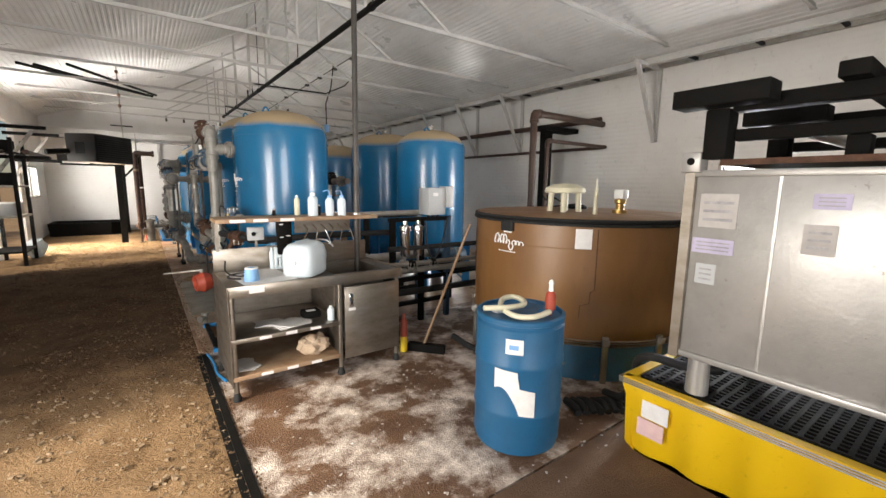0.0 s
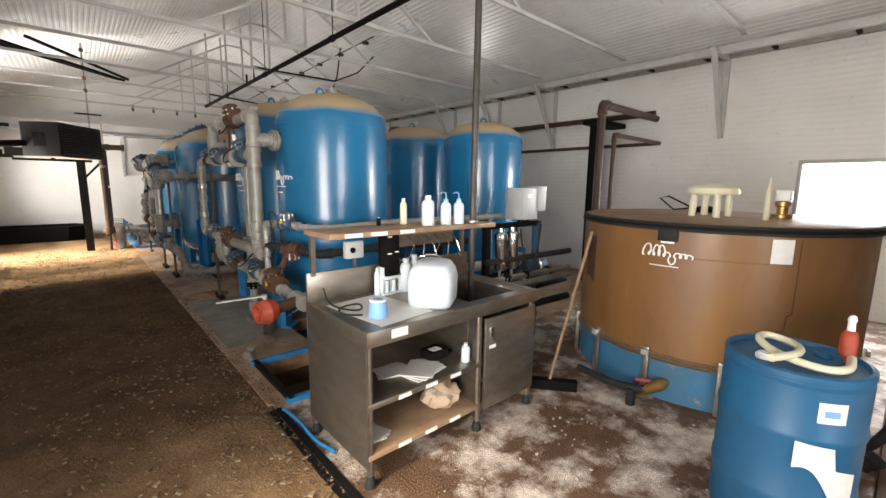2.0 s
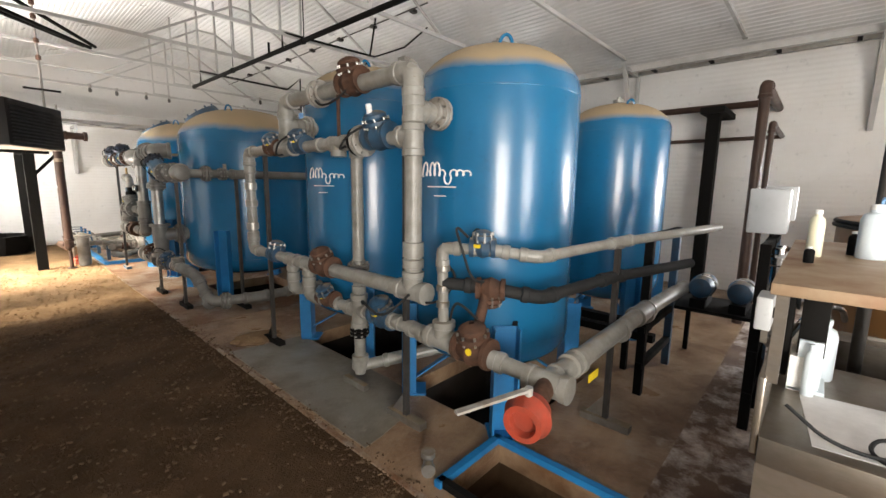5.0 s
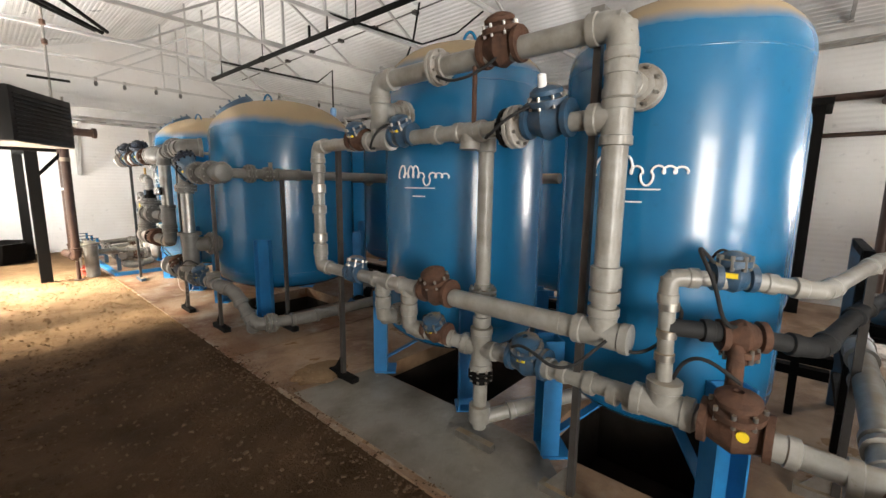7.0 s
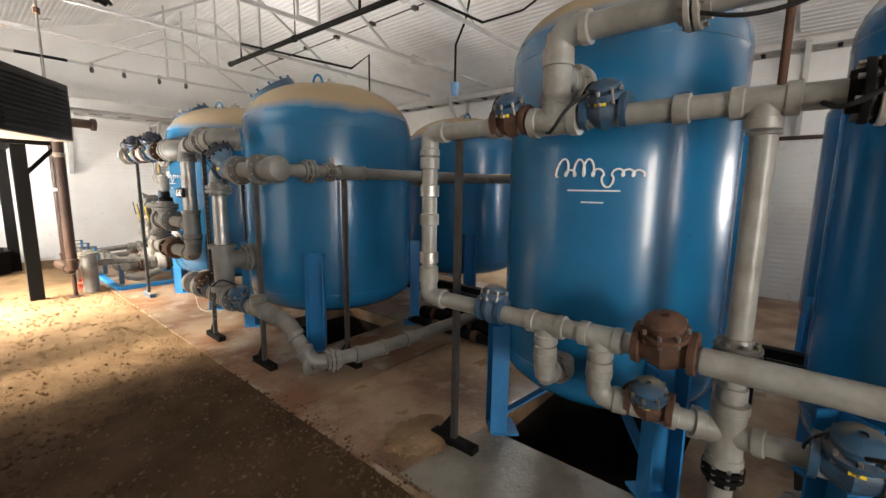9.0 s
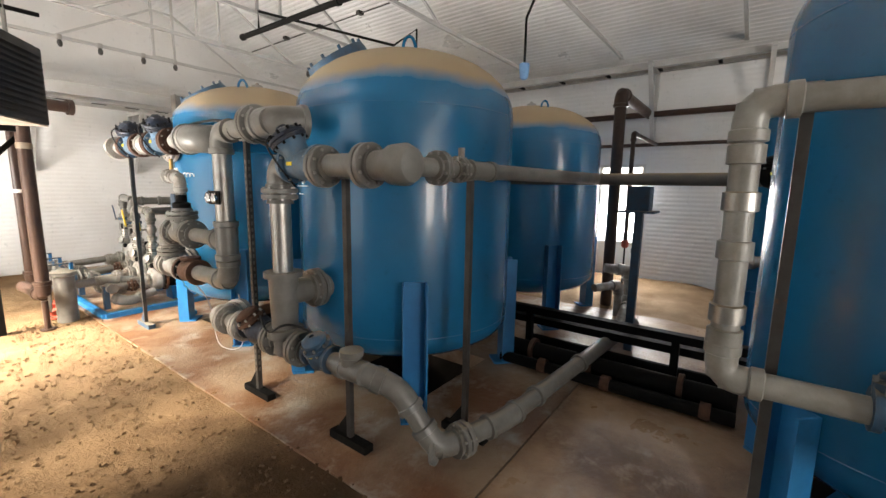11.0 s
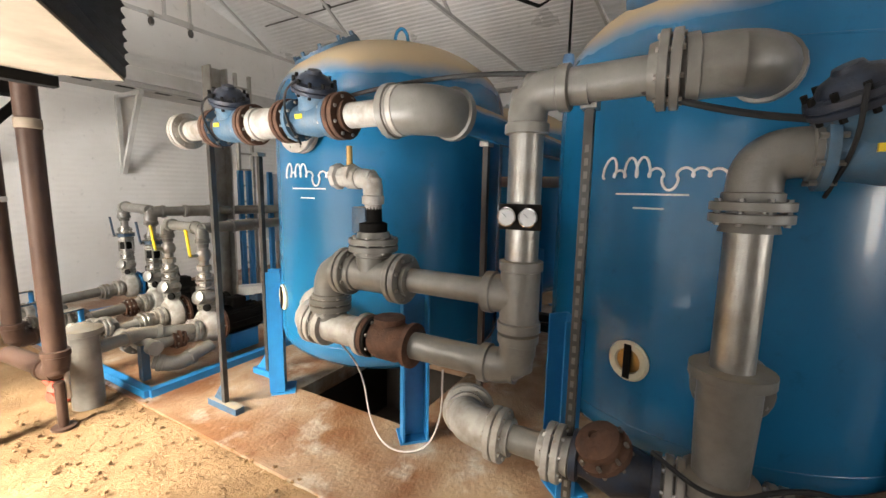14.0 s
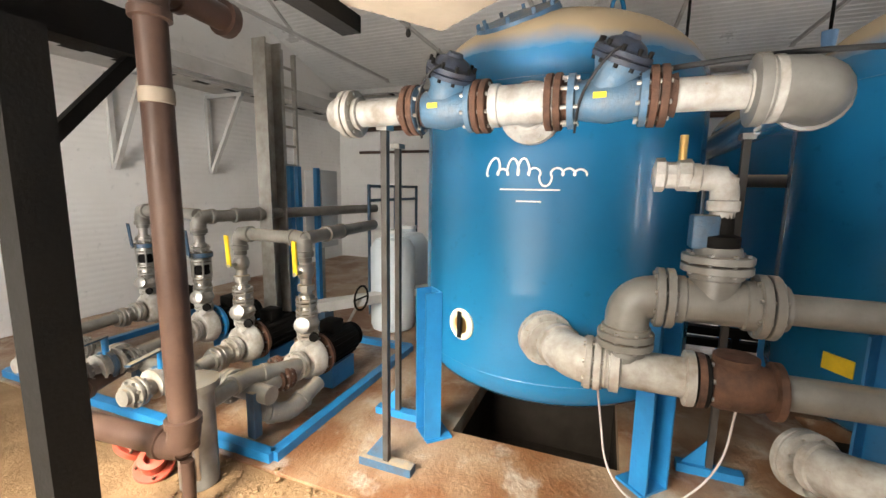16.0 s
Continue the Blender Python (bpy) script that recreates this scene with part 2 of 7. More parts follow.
M_SKYCARD.node_tree.nodes["Principled BSDF"].inputs["Emission Color"].default_value = (1, 0.99, 0.97, 1)
M_SKYCARD.node_tree.nodes["Principled BSDF"].inputs["Emission Strength"].default_value = 2.2

M_SKYWEST = bpy.data.materials.new("hazy_western_sky")
M_SKYWEST.use_nodes = True
M_SKYWEST.node_tree.nodes["Principled BSDF"].inputs["Emission Color"].default_value = (1, 0.98, 0.95, 1)
M_SKYWEST.node_tree.nodes["Principled BSDF"].inputs["Emission Strength"].default_value = 1.0


# ---- mesh tools ----
V = Vector


def thing(name, at=(0, 0, 0), label="", category="", group="", kind=""):
    ob = new(name)
    ob.empty_display_size = 0.1
    ob.location = at
    return tagged(ob, label, category, group, kind)


def base_of(parent):
    p = V((0, 0, 0))
    while parent is not None:
        p += V(parent.location)
        parent = parent.parent
    return p


def mesh_from(name, bm, mat, sharp=38):
    bmesh.ops.recalc_face_normals(bm, faces=bm.faces[:])
    me = bpy.data.meshes.new(name)
    bm.to_mesh(me)
    bm.free()
    me.materials.append(mat)
    me.shade_smooth()
    me.set_sharp_from_angle(angle=radians(sharp))
    return me


def part(name, bm, mat, parent=None, label="", sharp=38):
    """One mesh object under a thing or a part; bm is in world places."""
    if parent is not None:
        bm.transform(Matrix.Translation(-base_of(parent)))
    ob = new(name, mesh_from(name, bm, mat, sharp))
    ob.parent = parent
    return tagged(ob, label)


def solo(name, bm, mat, label, category, group="", kind="", sharp=38):
    return tagged(part(name, bm, mat, None, "", sharp), label, category, group, kind)


def basis(d):
    d = V(d).normalized()
    a = V((0, 0, 1)) if abs(d.z) < 0.9 else V((1, 0, 0))
    u = d.cross(a).normalized()
    return u, d.cross(u).normalized()


def rings(bm, loops, close_ends=True, closed=False):
    vs = [[bm.verts.new(p) for p in lp] for lp in loops]
    n = len(vs[0])
    pairs = list(zip(vs, vs[1:])) + ([(vs[-1], vs[0])] if closed else [])
    for a, b in pairs:
        for i in range(n):
            bm.faces.new((a[i], a[(i + 1) % n], b[(i + 1) % n], b[i]))
    if close_ends and not closed:
        bm.faces.new(vs[0])
        bm.faces.new(vs[-1])
    return bm


def circle(c, u, w, r, n):
    return [V(c) + u * (r * math.cos(6.28318531 * i / n)) + w * (r * math.sin(6.28318531 * i / n)) for i in range(n)]


def rod(bm, p, q, r, r2=None, n=16):
    p, q = V(p), V(q)
    u, w = basis(q - p)
    return rings(bm, [circle(p, u, w, r, n), circle(q, u, w, r if r2 is None else r2, n)])


def turn(bm, p, axis, profile, n=24):
    """A turned body: profile of (distance along axis, radius) from p."""
    p, d = V(p), V(axis).normalized()
    u, w = basis(d)
    return rings(bm, [circle(p + d * s, u, w, max(r, 0.0005), n) for s, r in profile])


def sweep(bm, pts, r, n=10, smooth=0):
    pts = [V(p) for p in pts]
    for _ in range(smooth):
        out = [pts[0]]
        for a, b in zip(pts, pts[1:]):
            out += [a.lerp(b, 0.25), a.lerp(b, 0.75)]
        pts = out + [pts[-1]]
    u = basis(pts[1] - pts[0])[0]
    loops = []
    for i, p in enumerate(pts):
        d = (pts[min(i + 1, len(pts) - 1)] - pts[max(i - 1, 0)]).normalized()
        u = (u - d * u.dot(d)).normalized()
        loops.append(circle(p, u, d.cross(u), r, n))
    return rings(bm, loops)


def box(bm, lo, hi, m=None, bevel=0.0):
    lo, hi = V(lo), V(hi)
    t = bmesh.new()
    bmesh.ops.create_cube(t, size=1.0)
    bmesh.ops.scale(t, vec=hi - lo, verts=t.verts)
    bmesh.ops.translate(t, vec=(hi + lo) / 2, verts=t.verts)
    if bevel:
        bmesh.ops.bevel(t, geom=t.edges[:], offset=bevel, segments=2, affect="EDGES", profile=0.5)
    if m is not None:
        t.transform(m)
    me = bpy.data.meshes.new("t")
    t.to_mesh(me)
    t.free()
    bm.from_mesh(me)
    bpy.data.meshes.remove(me)
    return bm


def bar(bm, p, q, w, h, up=(0, 0, 1), bevel=0.0):
    """A straight rectangular member from p to q, w across and h along up."""
    p, q = V(p), V(q)
    d = (q - p).normalized()
    side = d.cross(V(up))
    side = side.normalized() if side.length > 1e-4 else V((1, 0, 0))
    top = side.cross(d)
    m = Matrix((side, d, top)).transposed().to_4x4()
    m.translation = p
    return box(bm, (-w / 2, 0, -h / 2), (w / 2, (q - p).length, h / 2), m, bevel)


def B():
    return bmesh.new()


def prism(bm, outline, origin, u, w, depth):
    """A plate: outline in (u, w) from origin, thickened along u x w."""
    o, u, w = V(origin), V(u).normalized(), V(w).normalized()
    d = u.cross(w).normalized() * depth
    a = [o + u * s + w * t for s, t in outline]
    return rings(bm, [a, [p + d for p in a]])


# ---- structure: walls, floor and roof ----
XL, XR, YS, YN, EAVE, RIDGE_X, RIDGE_Z = -2.5, 7.0, -4.0, 18.5, 3.72, 2.25, 5.35
SLAB = 0.37


def ribs(length, pitch=0.076, amp=0.002):
    """Profile of ribbed sheet: (along, out) pairs."""
    k = max(1, round(length / pitch))
    p = length / k
    out = []
    for i in range(k):
        for f, h in ((0.0, 0), (0.30, 0), (0.45, 1), (0.85, 1)):
            out.append(((i + f) * p, h * amp))
    return out + [(length, 0)]


def ribbed_wall(bm, origin, along, up, length, height, inward, thick=0.12):
    """A wall panel whose inner face carries ribs running along it."""
    o, a, w, n = V(origin), V(along), V(up), V(inward)
    prof = ribs(height)
    inner = [o + w * s + n * h for s, h in prof]
    outer = [o + w * height - n * thick, o - n * thick]
    ring = inner + outer
    return rings(bm, [ring, [p + a * length for p in ring]])


def wall(name, origin, along, length, height, inward, openings, label):
    bm = B()
    a = V(along)
    cuts = sorted({0.0, length, *[v for o in openings for v in o[:2]]})
    for s, e in zip(cuts, cuts[1:]):
        spans = [(o[2], o[3]) for o in openings if o[0] <= s + 1e-6 and o[1] >= e - 1e-6]
        z = 0.0
        for lo, hi in sorted(spans) + [(height, height)]:
            if lo - z > 0.01:
                ribbed_wall(bm, V(origin) + a * s + V((0, 0, z)), a, (0, 0, 1), e - s, lo - z, inward)
            z = hi
    return solo(name, bm, M_SIDING, label, "wall", kind="structure", sharp=25)


WIN = (1.62, 2.62, 1.12, 2.03)
DOOR = (9.75, 10.55, 0.55, 2.1)
wall("wall_east", (XR, YS, 0), (0, 1, 0), YN - YS, EAVE, (-1, 0, 0), [(WIN[0] - YS, WIN[1] - YS, WIN[2], WIN[3]), (DOOR[0] - YS, DOOR[1] - YS, 0.0, DOOR[3])], "white ribbed metal siding wall with a window")
# the three doorless openings are unseen, added to let sun reach the floor
wall("wall_west", (XL, YS, 0), (0, 1, 0), YN - YS, EAVE, (1, 0, 0), [(4.4, 7.3, 0.0, 3.4), (14.5, 16.45, 0.0, 3.1), (16.6, 19.0, 0.0, 3.1), (19.15, 21.15, 1.25, 2.05)], "white ribbed metal wall with a window and added unseen openings")
wall("wall_north", (XL, YN, 0), (1, 0, 0), XR - XL, EAVE, (0, -1, 0), [], "white ribbed metal end wall with shallow ribs")
wall("wall_south", (XL, YS, 0), (1, 0, 0), XR - XL, EAVE, (0, 1, 0), [(0.6, 3.6, 0.0, 3.0)], "white ribbed metal end wall with an open bay")
for name, y, s in (("gable_north", YN, 1), ("gable_south", YS, -1)):
    bm = B()
    prism(bm, [(XL, EAVE), (XR, EAVE), (RIDGE_X, RIDGE_Z)], (0, y, 0), (1, 0, 0), (0, 0, 1), -0.12 * s)
    solo(name, bm, M_SIDING, "flat white sheet gable above the end wall", "wall", kind="structure")

for name, x0 in (("ceiling_east", XR), ("ceiling_west", XL)):
    bm = B()
    eave, ridge = V((x0 + (0.15 if x0 > 0 else -0.15), 0, EAVE - 0.05)), V((RIDGE_X, 0, RIDGE_Z))
    d = (ridge - eave)
    n = V((d.z, 0, -d.x)).normalized()
    if n.z > 0:
        n = -n
    prof = ribs(d.length, 0.085, 0.009)
    d.normalize()
    inner = [eave + d * s + n * h for s, h in prof]
    ring = [p + V((0, YS - 0.3, 0)) for p in inner] + [ridge - n * 0.06 + V((0, YS - 0.3, 0)), eave - n * 0.06 + V((0, YS - 0.3, 0))]
    rings(bm, [ring, [p + V((0, YN - YS + 0.6, 0)) for p in ring]])
    solo(name, bm, M_ROOF, "ribbed galvanised metal roof sheets", "ceiling", kind="structure", sharp=25)

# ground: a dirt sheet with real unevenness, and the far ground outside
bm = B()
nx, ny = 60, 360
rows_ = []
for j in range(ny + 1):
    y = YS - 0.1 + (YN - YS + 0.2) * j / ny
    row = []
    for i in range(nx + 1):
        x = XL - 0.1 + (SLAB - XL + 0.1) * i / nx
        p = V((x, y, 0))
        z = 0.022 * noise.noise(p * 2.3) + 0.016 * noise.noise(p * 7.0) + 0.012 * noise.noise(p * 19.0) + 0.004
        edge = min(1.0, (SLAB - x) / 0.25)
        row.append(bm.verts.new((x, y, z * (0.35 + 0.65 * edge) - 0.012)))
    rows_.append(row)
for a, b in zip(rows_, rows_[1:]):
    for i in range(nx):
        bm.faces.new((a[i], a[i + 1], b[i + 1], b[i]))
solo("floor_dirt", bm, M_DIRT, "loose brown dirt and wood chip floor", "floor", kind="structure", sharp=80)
bm = B()
box(bm, (-400, -400, -0.95), (400, 400, -0.9))
solo("ground", bm, M_SAND, "bare brown ground outside the building", "ground", kind="structure")
bm = B()
for lo, hi in (((XL - 6, YS - 6, -0.2), (XL - 0.1, YN + 6, -0.05)), ((XL - 6, YS - 6, -0.2), (XR + 6, YS - 0.12, -0.05)), ((XL - 0.1, YS - 0.12, -0.2), (SLAB, YN + 6, -0.07))):
    box(bm, lo, hi)
solo("ground_apron", bm, M_SAND, "packed dirt apron around the building", "ground", kind="structure")


def slab_with_holes(name, lo, hi, holes, mat, label, top=0.0, deep=0.14):
    bm = B()
    xs = sorted({lo[0], hi[0], *[v for h in holes for v in (h[0], h[1])]})
    ys = sorted({lo[1], hi[1], *[v for h in holes for v in (h[2], h[3])]})
    vt = {}

    def vert(x, y, z):
        key = (round(x, 4), round(y, 4), z)
        if key not in vt:
            vt[key] = bm.verts.new((x, y, z))
        return vt[key]

    solid = {}
    for i in range(len(xs) - 1):
        for j in range(len(ys) - 1):
            cx, cy = (xs[i] + xs[i + 1]) / 2, (ys[j] + ys[j + 1]) / 2
            solid[i, j] = not any(h[0] < cx < h[1] and h[2] < cy < h[3] for h in holes)
    for (i, j), s in solid.items():
        if not s:
            continue
        x0, x1, y0, y1 = xs[i], xs[i + 1], ys[j], ys[j + 1]
        for z in (top, top - deep):
            bm.faces.new([vert(x, y, z) for x, y in ((x0, y0), (x1, y0), (x1, y1), (x0, y1))])
        for di, dj, a, b in ((-1, 0, (x0, y0), (x0, y1)), (1, 0, (x1, y1), (x1, y0)), (0, -1, (x1, y0), (x0, y0)), (0, 1, (x0, y1), (x1, y1))):
            if not solid.get((i + di, j + dj), False):
                bm.faces.new([vert(*a, top), vert(*b, top), vert(*b, top - deep), vert(*a, top - deep)])
    return solo(name, bm, mat, label, "floor", kind="structure")


T1, T2, TB, T2B = (1.57, 5.875), (3.99, 5.88), (1.67, 7.49), (4.05, 7.6)
TC, TD, TC2, TD2 = (1.73, 10.67), (1.70, 12.96), (4.2, 10.67), (4.2, 12.96)
PITS = [(1.13, 2.3, 5.38, 6.42), (1.13, 2.3, 6.95, 8.02), (1.2, 2.3, 10.15, 11.2), (1.13, 2.3, 12.43, 13.49), (0.5, 1.04, 4.56, 5.39)]
JOINT = 9.25
slab_with_holes("floor", (SLAB, 4.55), (XR, JOINT - 0.006), [p for p in PITS if p[3] < JOINT], M_WET, "moist brown concrete slab with open pits")
slab_with_holes("floor_bay", (SLAB, JOINT + 0.006), (XR, YN), [p for p in PITS if p[2] > JOINT], M_CONC, "rust-stained pale concrete slab with open pits")
slab_with_holes("floor_salt", (SLAB, 1.49), (XR, 4.55), [], M_SALT, "brown concrete floor crusted with white salt")
slab_with_holes("floor_south", (SLAB, YS), (XR, 1.475), [], M_GRIT, "dark brown gritty concrete floor strewn with chips")
bm = B()
pad = [(0.40, 8.16), (0.72, 8.10), (1.11, 8.06), (1.12, 6.62), (1.10, 6.42), (1.03, 6.26), (0.92, 6.14), (0.76, 6.05), (0.55, 6.0), (0.40, 5.98)]
prism(bm, [(x, y) for x, y in pad], (0, 0, 0.001), (1, 0, 0), (0, 1, 0), 0.006)
solo("pavement_patch", bm, M_PADC, "smooth grey concrete patch with a rounded end", "pavement", kind="structure")
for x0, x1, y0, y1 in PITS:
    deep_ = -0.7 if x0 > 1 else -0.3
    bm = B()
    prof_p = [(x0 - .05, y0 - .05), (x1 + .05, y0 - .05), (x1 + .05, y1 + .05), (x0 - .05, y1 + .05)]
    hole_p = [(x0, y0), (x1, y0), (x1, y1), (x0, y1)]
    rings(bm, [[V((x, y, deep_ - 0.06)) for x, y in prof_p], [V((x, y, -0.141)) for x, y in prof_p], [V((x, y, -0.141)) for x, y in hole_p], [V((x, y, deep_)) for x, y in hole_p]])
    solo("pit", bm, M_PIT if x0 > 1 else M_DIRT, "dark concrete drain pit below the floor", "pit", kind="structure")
# sandy dirt drifted over the slab behind the back row
bm = B()
nx, ny, grid_ = 36, 60, []
for j in range(ny + 1):
    row = []
    for i in range(nx + 1):
        x, y = 4.75 + 2.24 * i / nx, 8.3 + 5.2 * j / ny
        p = V((x, y, 0))
        edge = min(1.0, i / 5, j / 6, (ny - j) / 6)
        row.append(bm.verts.new((x + 0.1 * noise.noise(p * 1.7) * (1 if i < 4 else 0), y, -0.004 + edge * (0.035 + 0.03 * noise.noise(p * 1.6) + 0.015 * noise.noise(p * 6) + 0.05 * (i / nx) ** 2))))
    grid_.append(row)
for a, b in zip(grid_, grid_[1:]):
    for i in range(nx):
        bm.faces.new((a[i], a[i + 1], b[i + 1], b[i]))
solo("ground_drift", bm, M_SAND, "sandy brown dirt drifted against the wall", "ground", kind="structure", sharp=80)
# joint strip between slab and dirt
bm = B()
box(bm, (SLAB - 0.03, 4.6, -0.03), (SLAB, YN - 0.02, 0.006))
solo("trim_slab_edge", bm, M_CONC, "worn concrete edge along the dirt floor", "trim", kind="structure")
bm = B()
box(bm, (SLAB - 0.02, 1.6, -0.02), (SLAB + 0.03, 4.5, 0.012))
box(bm, (SLAB - 0.06, 1.6, -0.02), (SLAB - 0.02, 4.5, 0.003))
solo("trim_steel_edge", bm, M_BLACK, "dark steel edging strip set in the floor", "trim", kind="structure")

# ---- roof trusses, wall brackets, rails ----
def roof_z(x):
    return EAVE + (RIDGE_Z - EAVE) * (1 - abs(x - RIDGE_X) / (XR - RIDGE_X))


CHORD, TRUSS_X = 3.84, 2.285


def truss(y):
    """Flat chord wall to wall, two posts up to the ridge and an inner pair of rafters with a short level tie."""
    t = thing("roof_truss", (TRUSS_X, y, CHORD), "slender white-painted steel roof truss under the roof sheets", "truss", "roof trusses")
    part("bottom_chord", bar(B(), (XL + 0.36, y, CHORD), (XR - 0.40, y, CHORD), 0.04, 0.045), M_TRUSS, t)
    for s in (-1, 1):
        x = TRUSS_X + s * 0.165
        part("king_post", bar(B(), (x, y, CHORD + 0.02), (x, y, roof_z(x) - 0.012), 0.035, 0.035, (0, 1, 0)), M_TRUSS, t)
        part("inner_rafter", bar(B(), (TRUSS_X + s * 1.49, y, CHORD + 0.01), (TRUSS_X + s * 0.17, y, 4.635), 0.03, 0.032), M_TRUSS, t)
        part("end_cleat", box(B(), (TRUSS_X + s * 4.30 - 0.05, y - 0.03, CHORD - 0.03), (TRUSS_X + s * 4.30 + 0.05, y + 0.03, CHORD - 0.02)), M_TRUSS, t)
    part("tie", bar(B(), (TRUSS_X - 0.18, y, 4.64), (TRUSS_X + 0.18, y, 4.64), 0.03, 0.03), M_TRUSS, t)
    part("shoe", bar(B(), (TRUSS_X - 0.19, y, CHORD + 0.035), (TRUSS_X + 0.19, y, CHORD + 0.035), 0.034, 0.03), M_TRUSS, t)
    return t


first = truss(0.0)
for k in range(1, 11):
    copy_thing(first, Matrix.Translation((TRUSS_X, 1.70 * k, CHORD)))
copy_thing(first, Matrix.Translation((TRUSS_X, -1.70, CHORD)))


def bracket(p, out, name="knee_brace"):
    """Painted V brace: an upright on the wall, an arm and a diagonal."""
    p, out = V(p), V(out)
    t = thing(name, p, "white-painted steel knee brace on the wall", "brace", "knee braces")
    top = p + V((0, 0, 1.15))
    part("upright", bar(B(), p + out * 0.03, top + out * 0.03, 0.06, 0.05, out), M_TRUSS, t)
    part("diagonal", bar(B(), p + out * 0.05, top + out * 0.72, 0.06, 0.05, out), M_TRUSS, t)
    part("arm", bar(B(), top + out * 0.02, top + out * 0.76, 0.06, 0.05), M_TRUSS, t)
    return t


for y in (-0.9, 3.65, 6.66, 8.17, 9.68, 12.7, 15.7):
    bracket((XR - 0.012, y, 2.45), (-1, 0, 0))
for x in (0.6, 2.11, 3.5):
    bracket((x, YN - 0.012, 1.83), (0, -1, 0))

# eave rail and pipes that run along the east wall
rail = thing("eave_rail", (XR - 0.35, 7, 3.5), "white steel eave rail with a dark gap behind it", "rail")
part("rail", bar(B(), (XR - 0.45, YS + 0.1, 3.63), (XR - 0.45, YN - 0.1, 3.63), 0.1, 0.09), M_TRUSS, rail)
part("inner_rail", bar(B(), (XR - 0.12, YS + 0.1, 3.62), (XR - 0.12, YN - 0.1, 3.62), 0.08, 0.06), M_GALV, rail)
for k in range(27):
    y = YS + 0.5 + k * 0.82
    part("tie", bar(B(), (XR - 0.44, y, 3.605), (XR - 0.1, y, 3.605), 0.05, 0.03), M_BLACK, rail)
hb = thing("header_beam", (2, YN - 0.6, 3.15), "pale painted steel header beam on the end wall", "beam")
part("beam_web", bar(B(), (XL + 0.05, YN - 0.62, 3.24), (XR - 0.6, YN - 0.62, 3.24), 0.04, 0.2), M_TRUSS, hb)
part("lower_flange", bar(B(), (XL + 0.05, YN - 0.35, 3.06), (XR - 0.6, YN - 0.35, 3.06), 0.55, 0.02), M_TRUSS, hb)
for k in range(18):
    part("slot_plate", bar(B(), (XL + 0.4 + 0.5 * k, YN - 0.55, 3.048), (XL + 0.62 + 0.5 * k, YN - 0.55, 3.048), 0.1, 0.004), M_BLACK, hb)

# the window in the east wall
w = thing("window_1", (XR, 2.12, WIN[2]), "bright white-framed window in the ribbed wall", "window", kind="structure")
for name, lo, hi in (("window_sill", (XR - 0.03, WIN[0] - 0.05, WIN[2] - 0.05), (XR + 0.1, WIN[1] + 0.05, WIN[2])), ("frame", (XR - 0.02, WIN[0] - 0.05, WIN[3]), (XR + 0.1, WIN[1] + 0.05, WIN[3] + 0.05)),
                     ("frame", (XR - 0.02, WIN[0] - 0.05, WIN[2]), (XR + 0.1, WIN[0], WIN[3])), ("frame", (XR - 0.02, WIN[1], WIN[2]), (XR + 0.1, WIN[1] + 0.05, WIN[3]))):
    part(name, box(B(), lo, hi, bevel=0.004), M_TRUSS, w)
pane = part("pane", box(B(), (XR + 0.05, WIN[0], WIN[2]), (XR + 0.056, WIN[1], WIN[3])), M_GLASS, w)
pane.visible_shadow = False
d1 = thing("door_1", (XR, DOOR[0], 0), "pale painted metal door with a bright glazed upper half", "door", kind="structure")
part("lower_panel", box(B(), (XR + 0.03, DOOR[0] + 0.05, 0.01), (XR + 0.07, DOOR[1] - 0.05, 0.62), bevel=0.004), M_DOOR, d1)
for lo, hi in (((XR - 0.02, DOOR[0], 0), (XR + 0.1, DOOR[0] + 0.05, DOOR[3] - 0.05)), ((XR - 0.02, DOOR[1] - 0.05, 0), (XR + 0.1, DOOR[1], DOOR[3] - 0.05)), ((XR - 0.02, DOOR[0], DOOR[3] - 0.05), (XR + 0.1, DOOR[1], DOOR[3])), ((XR + 0.02, DOOR[0] + 0.05, 0.62), (XR + 0.08, DOOR[1] - 0.05, 0.7))):
    part("frame", box(B(), lo, hi), M_DOOR, d1)
pane = part("pane", box(B(), (XR + 0.05, DOOR[0] + 0.05, 0.7), (XR + 0.056, DOOR[1] - 0.05, DOOR[3] - 0.05)), M_GLASS, d1)
pane.visible_shadow = False
part("door_handle", rod(B(), (XR - 0.03, DOOR[0] + 0.13, 0.5), (XR - 0.03, DOOR[0] + 0.13, 0.6), 0.012, n=10), M_CHROME, d1)
bm = B()
box(bm, (XR + 3.0, -2.5, -0.5), (XR + 3.02, 13.5, 5.0))
solo("backdrop_sky", bm, M_SKYCARD, "bright overcast sky outside the window", "sky", kind="structure")
bm = B()
box(bm, (XL - 5.0, 9.0, -0.2), (XL - 4.98, 19.5, 4.0))
solo("backdrop_west", bm, M_SKYWEST, "bright overcast sky outside the west window and added openings", "sky", kind="structure")
daylight("daylight_east", (XR + 0.15, 2.12, 1.6), (0, 2.12, 1.5), 0.95, 0.85, 150)
daylight("daylight_east_door", (XR + 0.15, DOOR[0] + 0.4, 1.35), (5.2, DOOR[0] - 0.4, 0.0), 0.7, 1.3, 80)
# sky light for the dirt, from an added bay out of view
daylight("daylight_west", (XL - 0.2, 14.4, 2.0), (-0.5, 14.0, 0.0), 1.8, 2.0, 190, (1, 0.92, 0.79), 75)
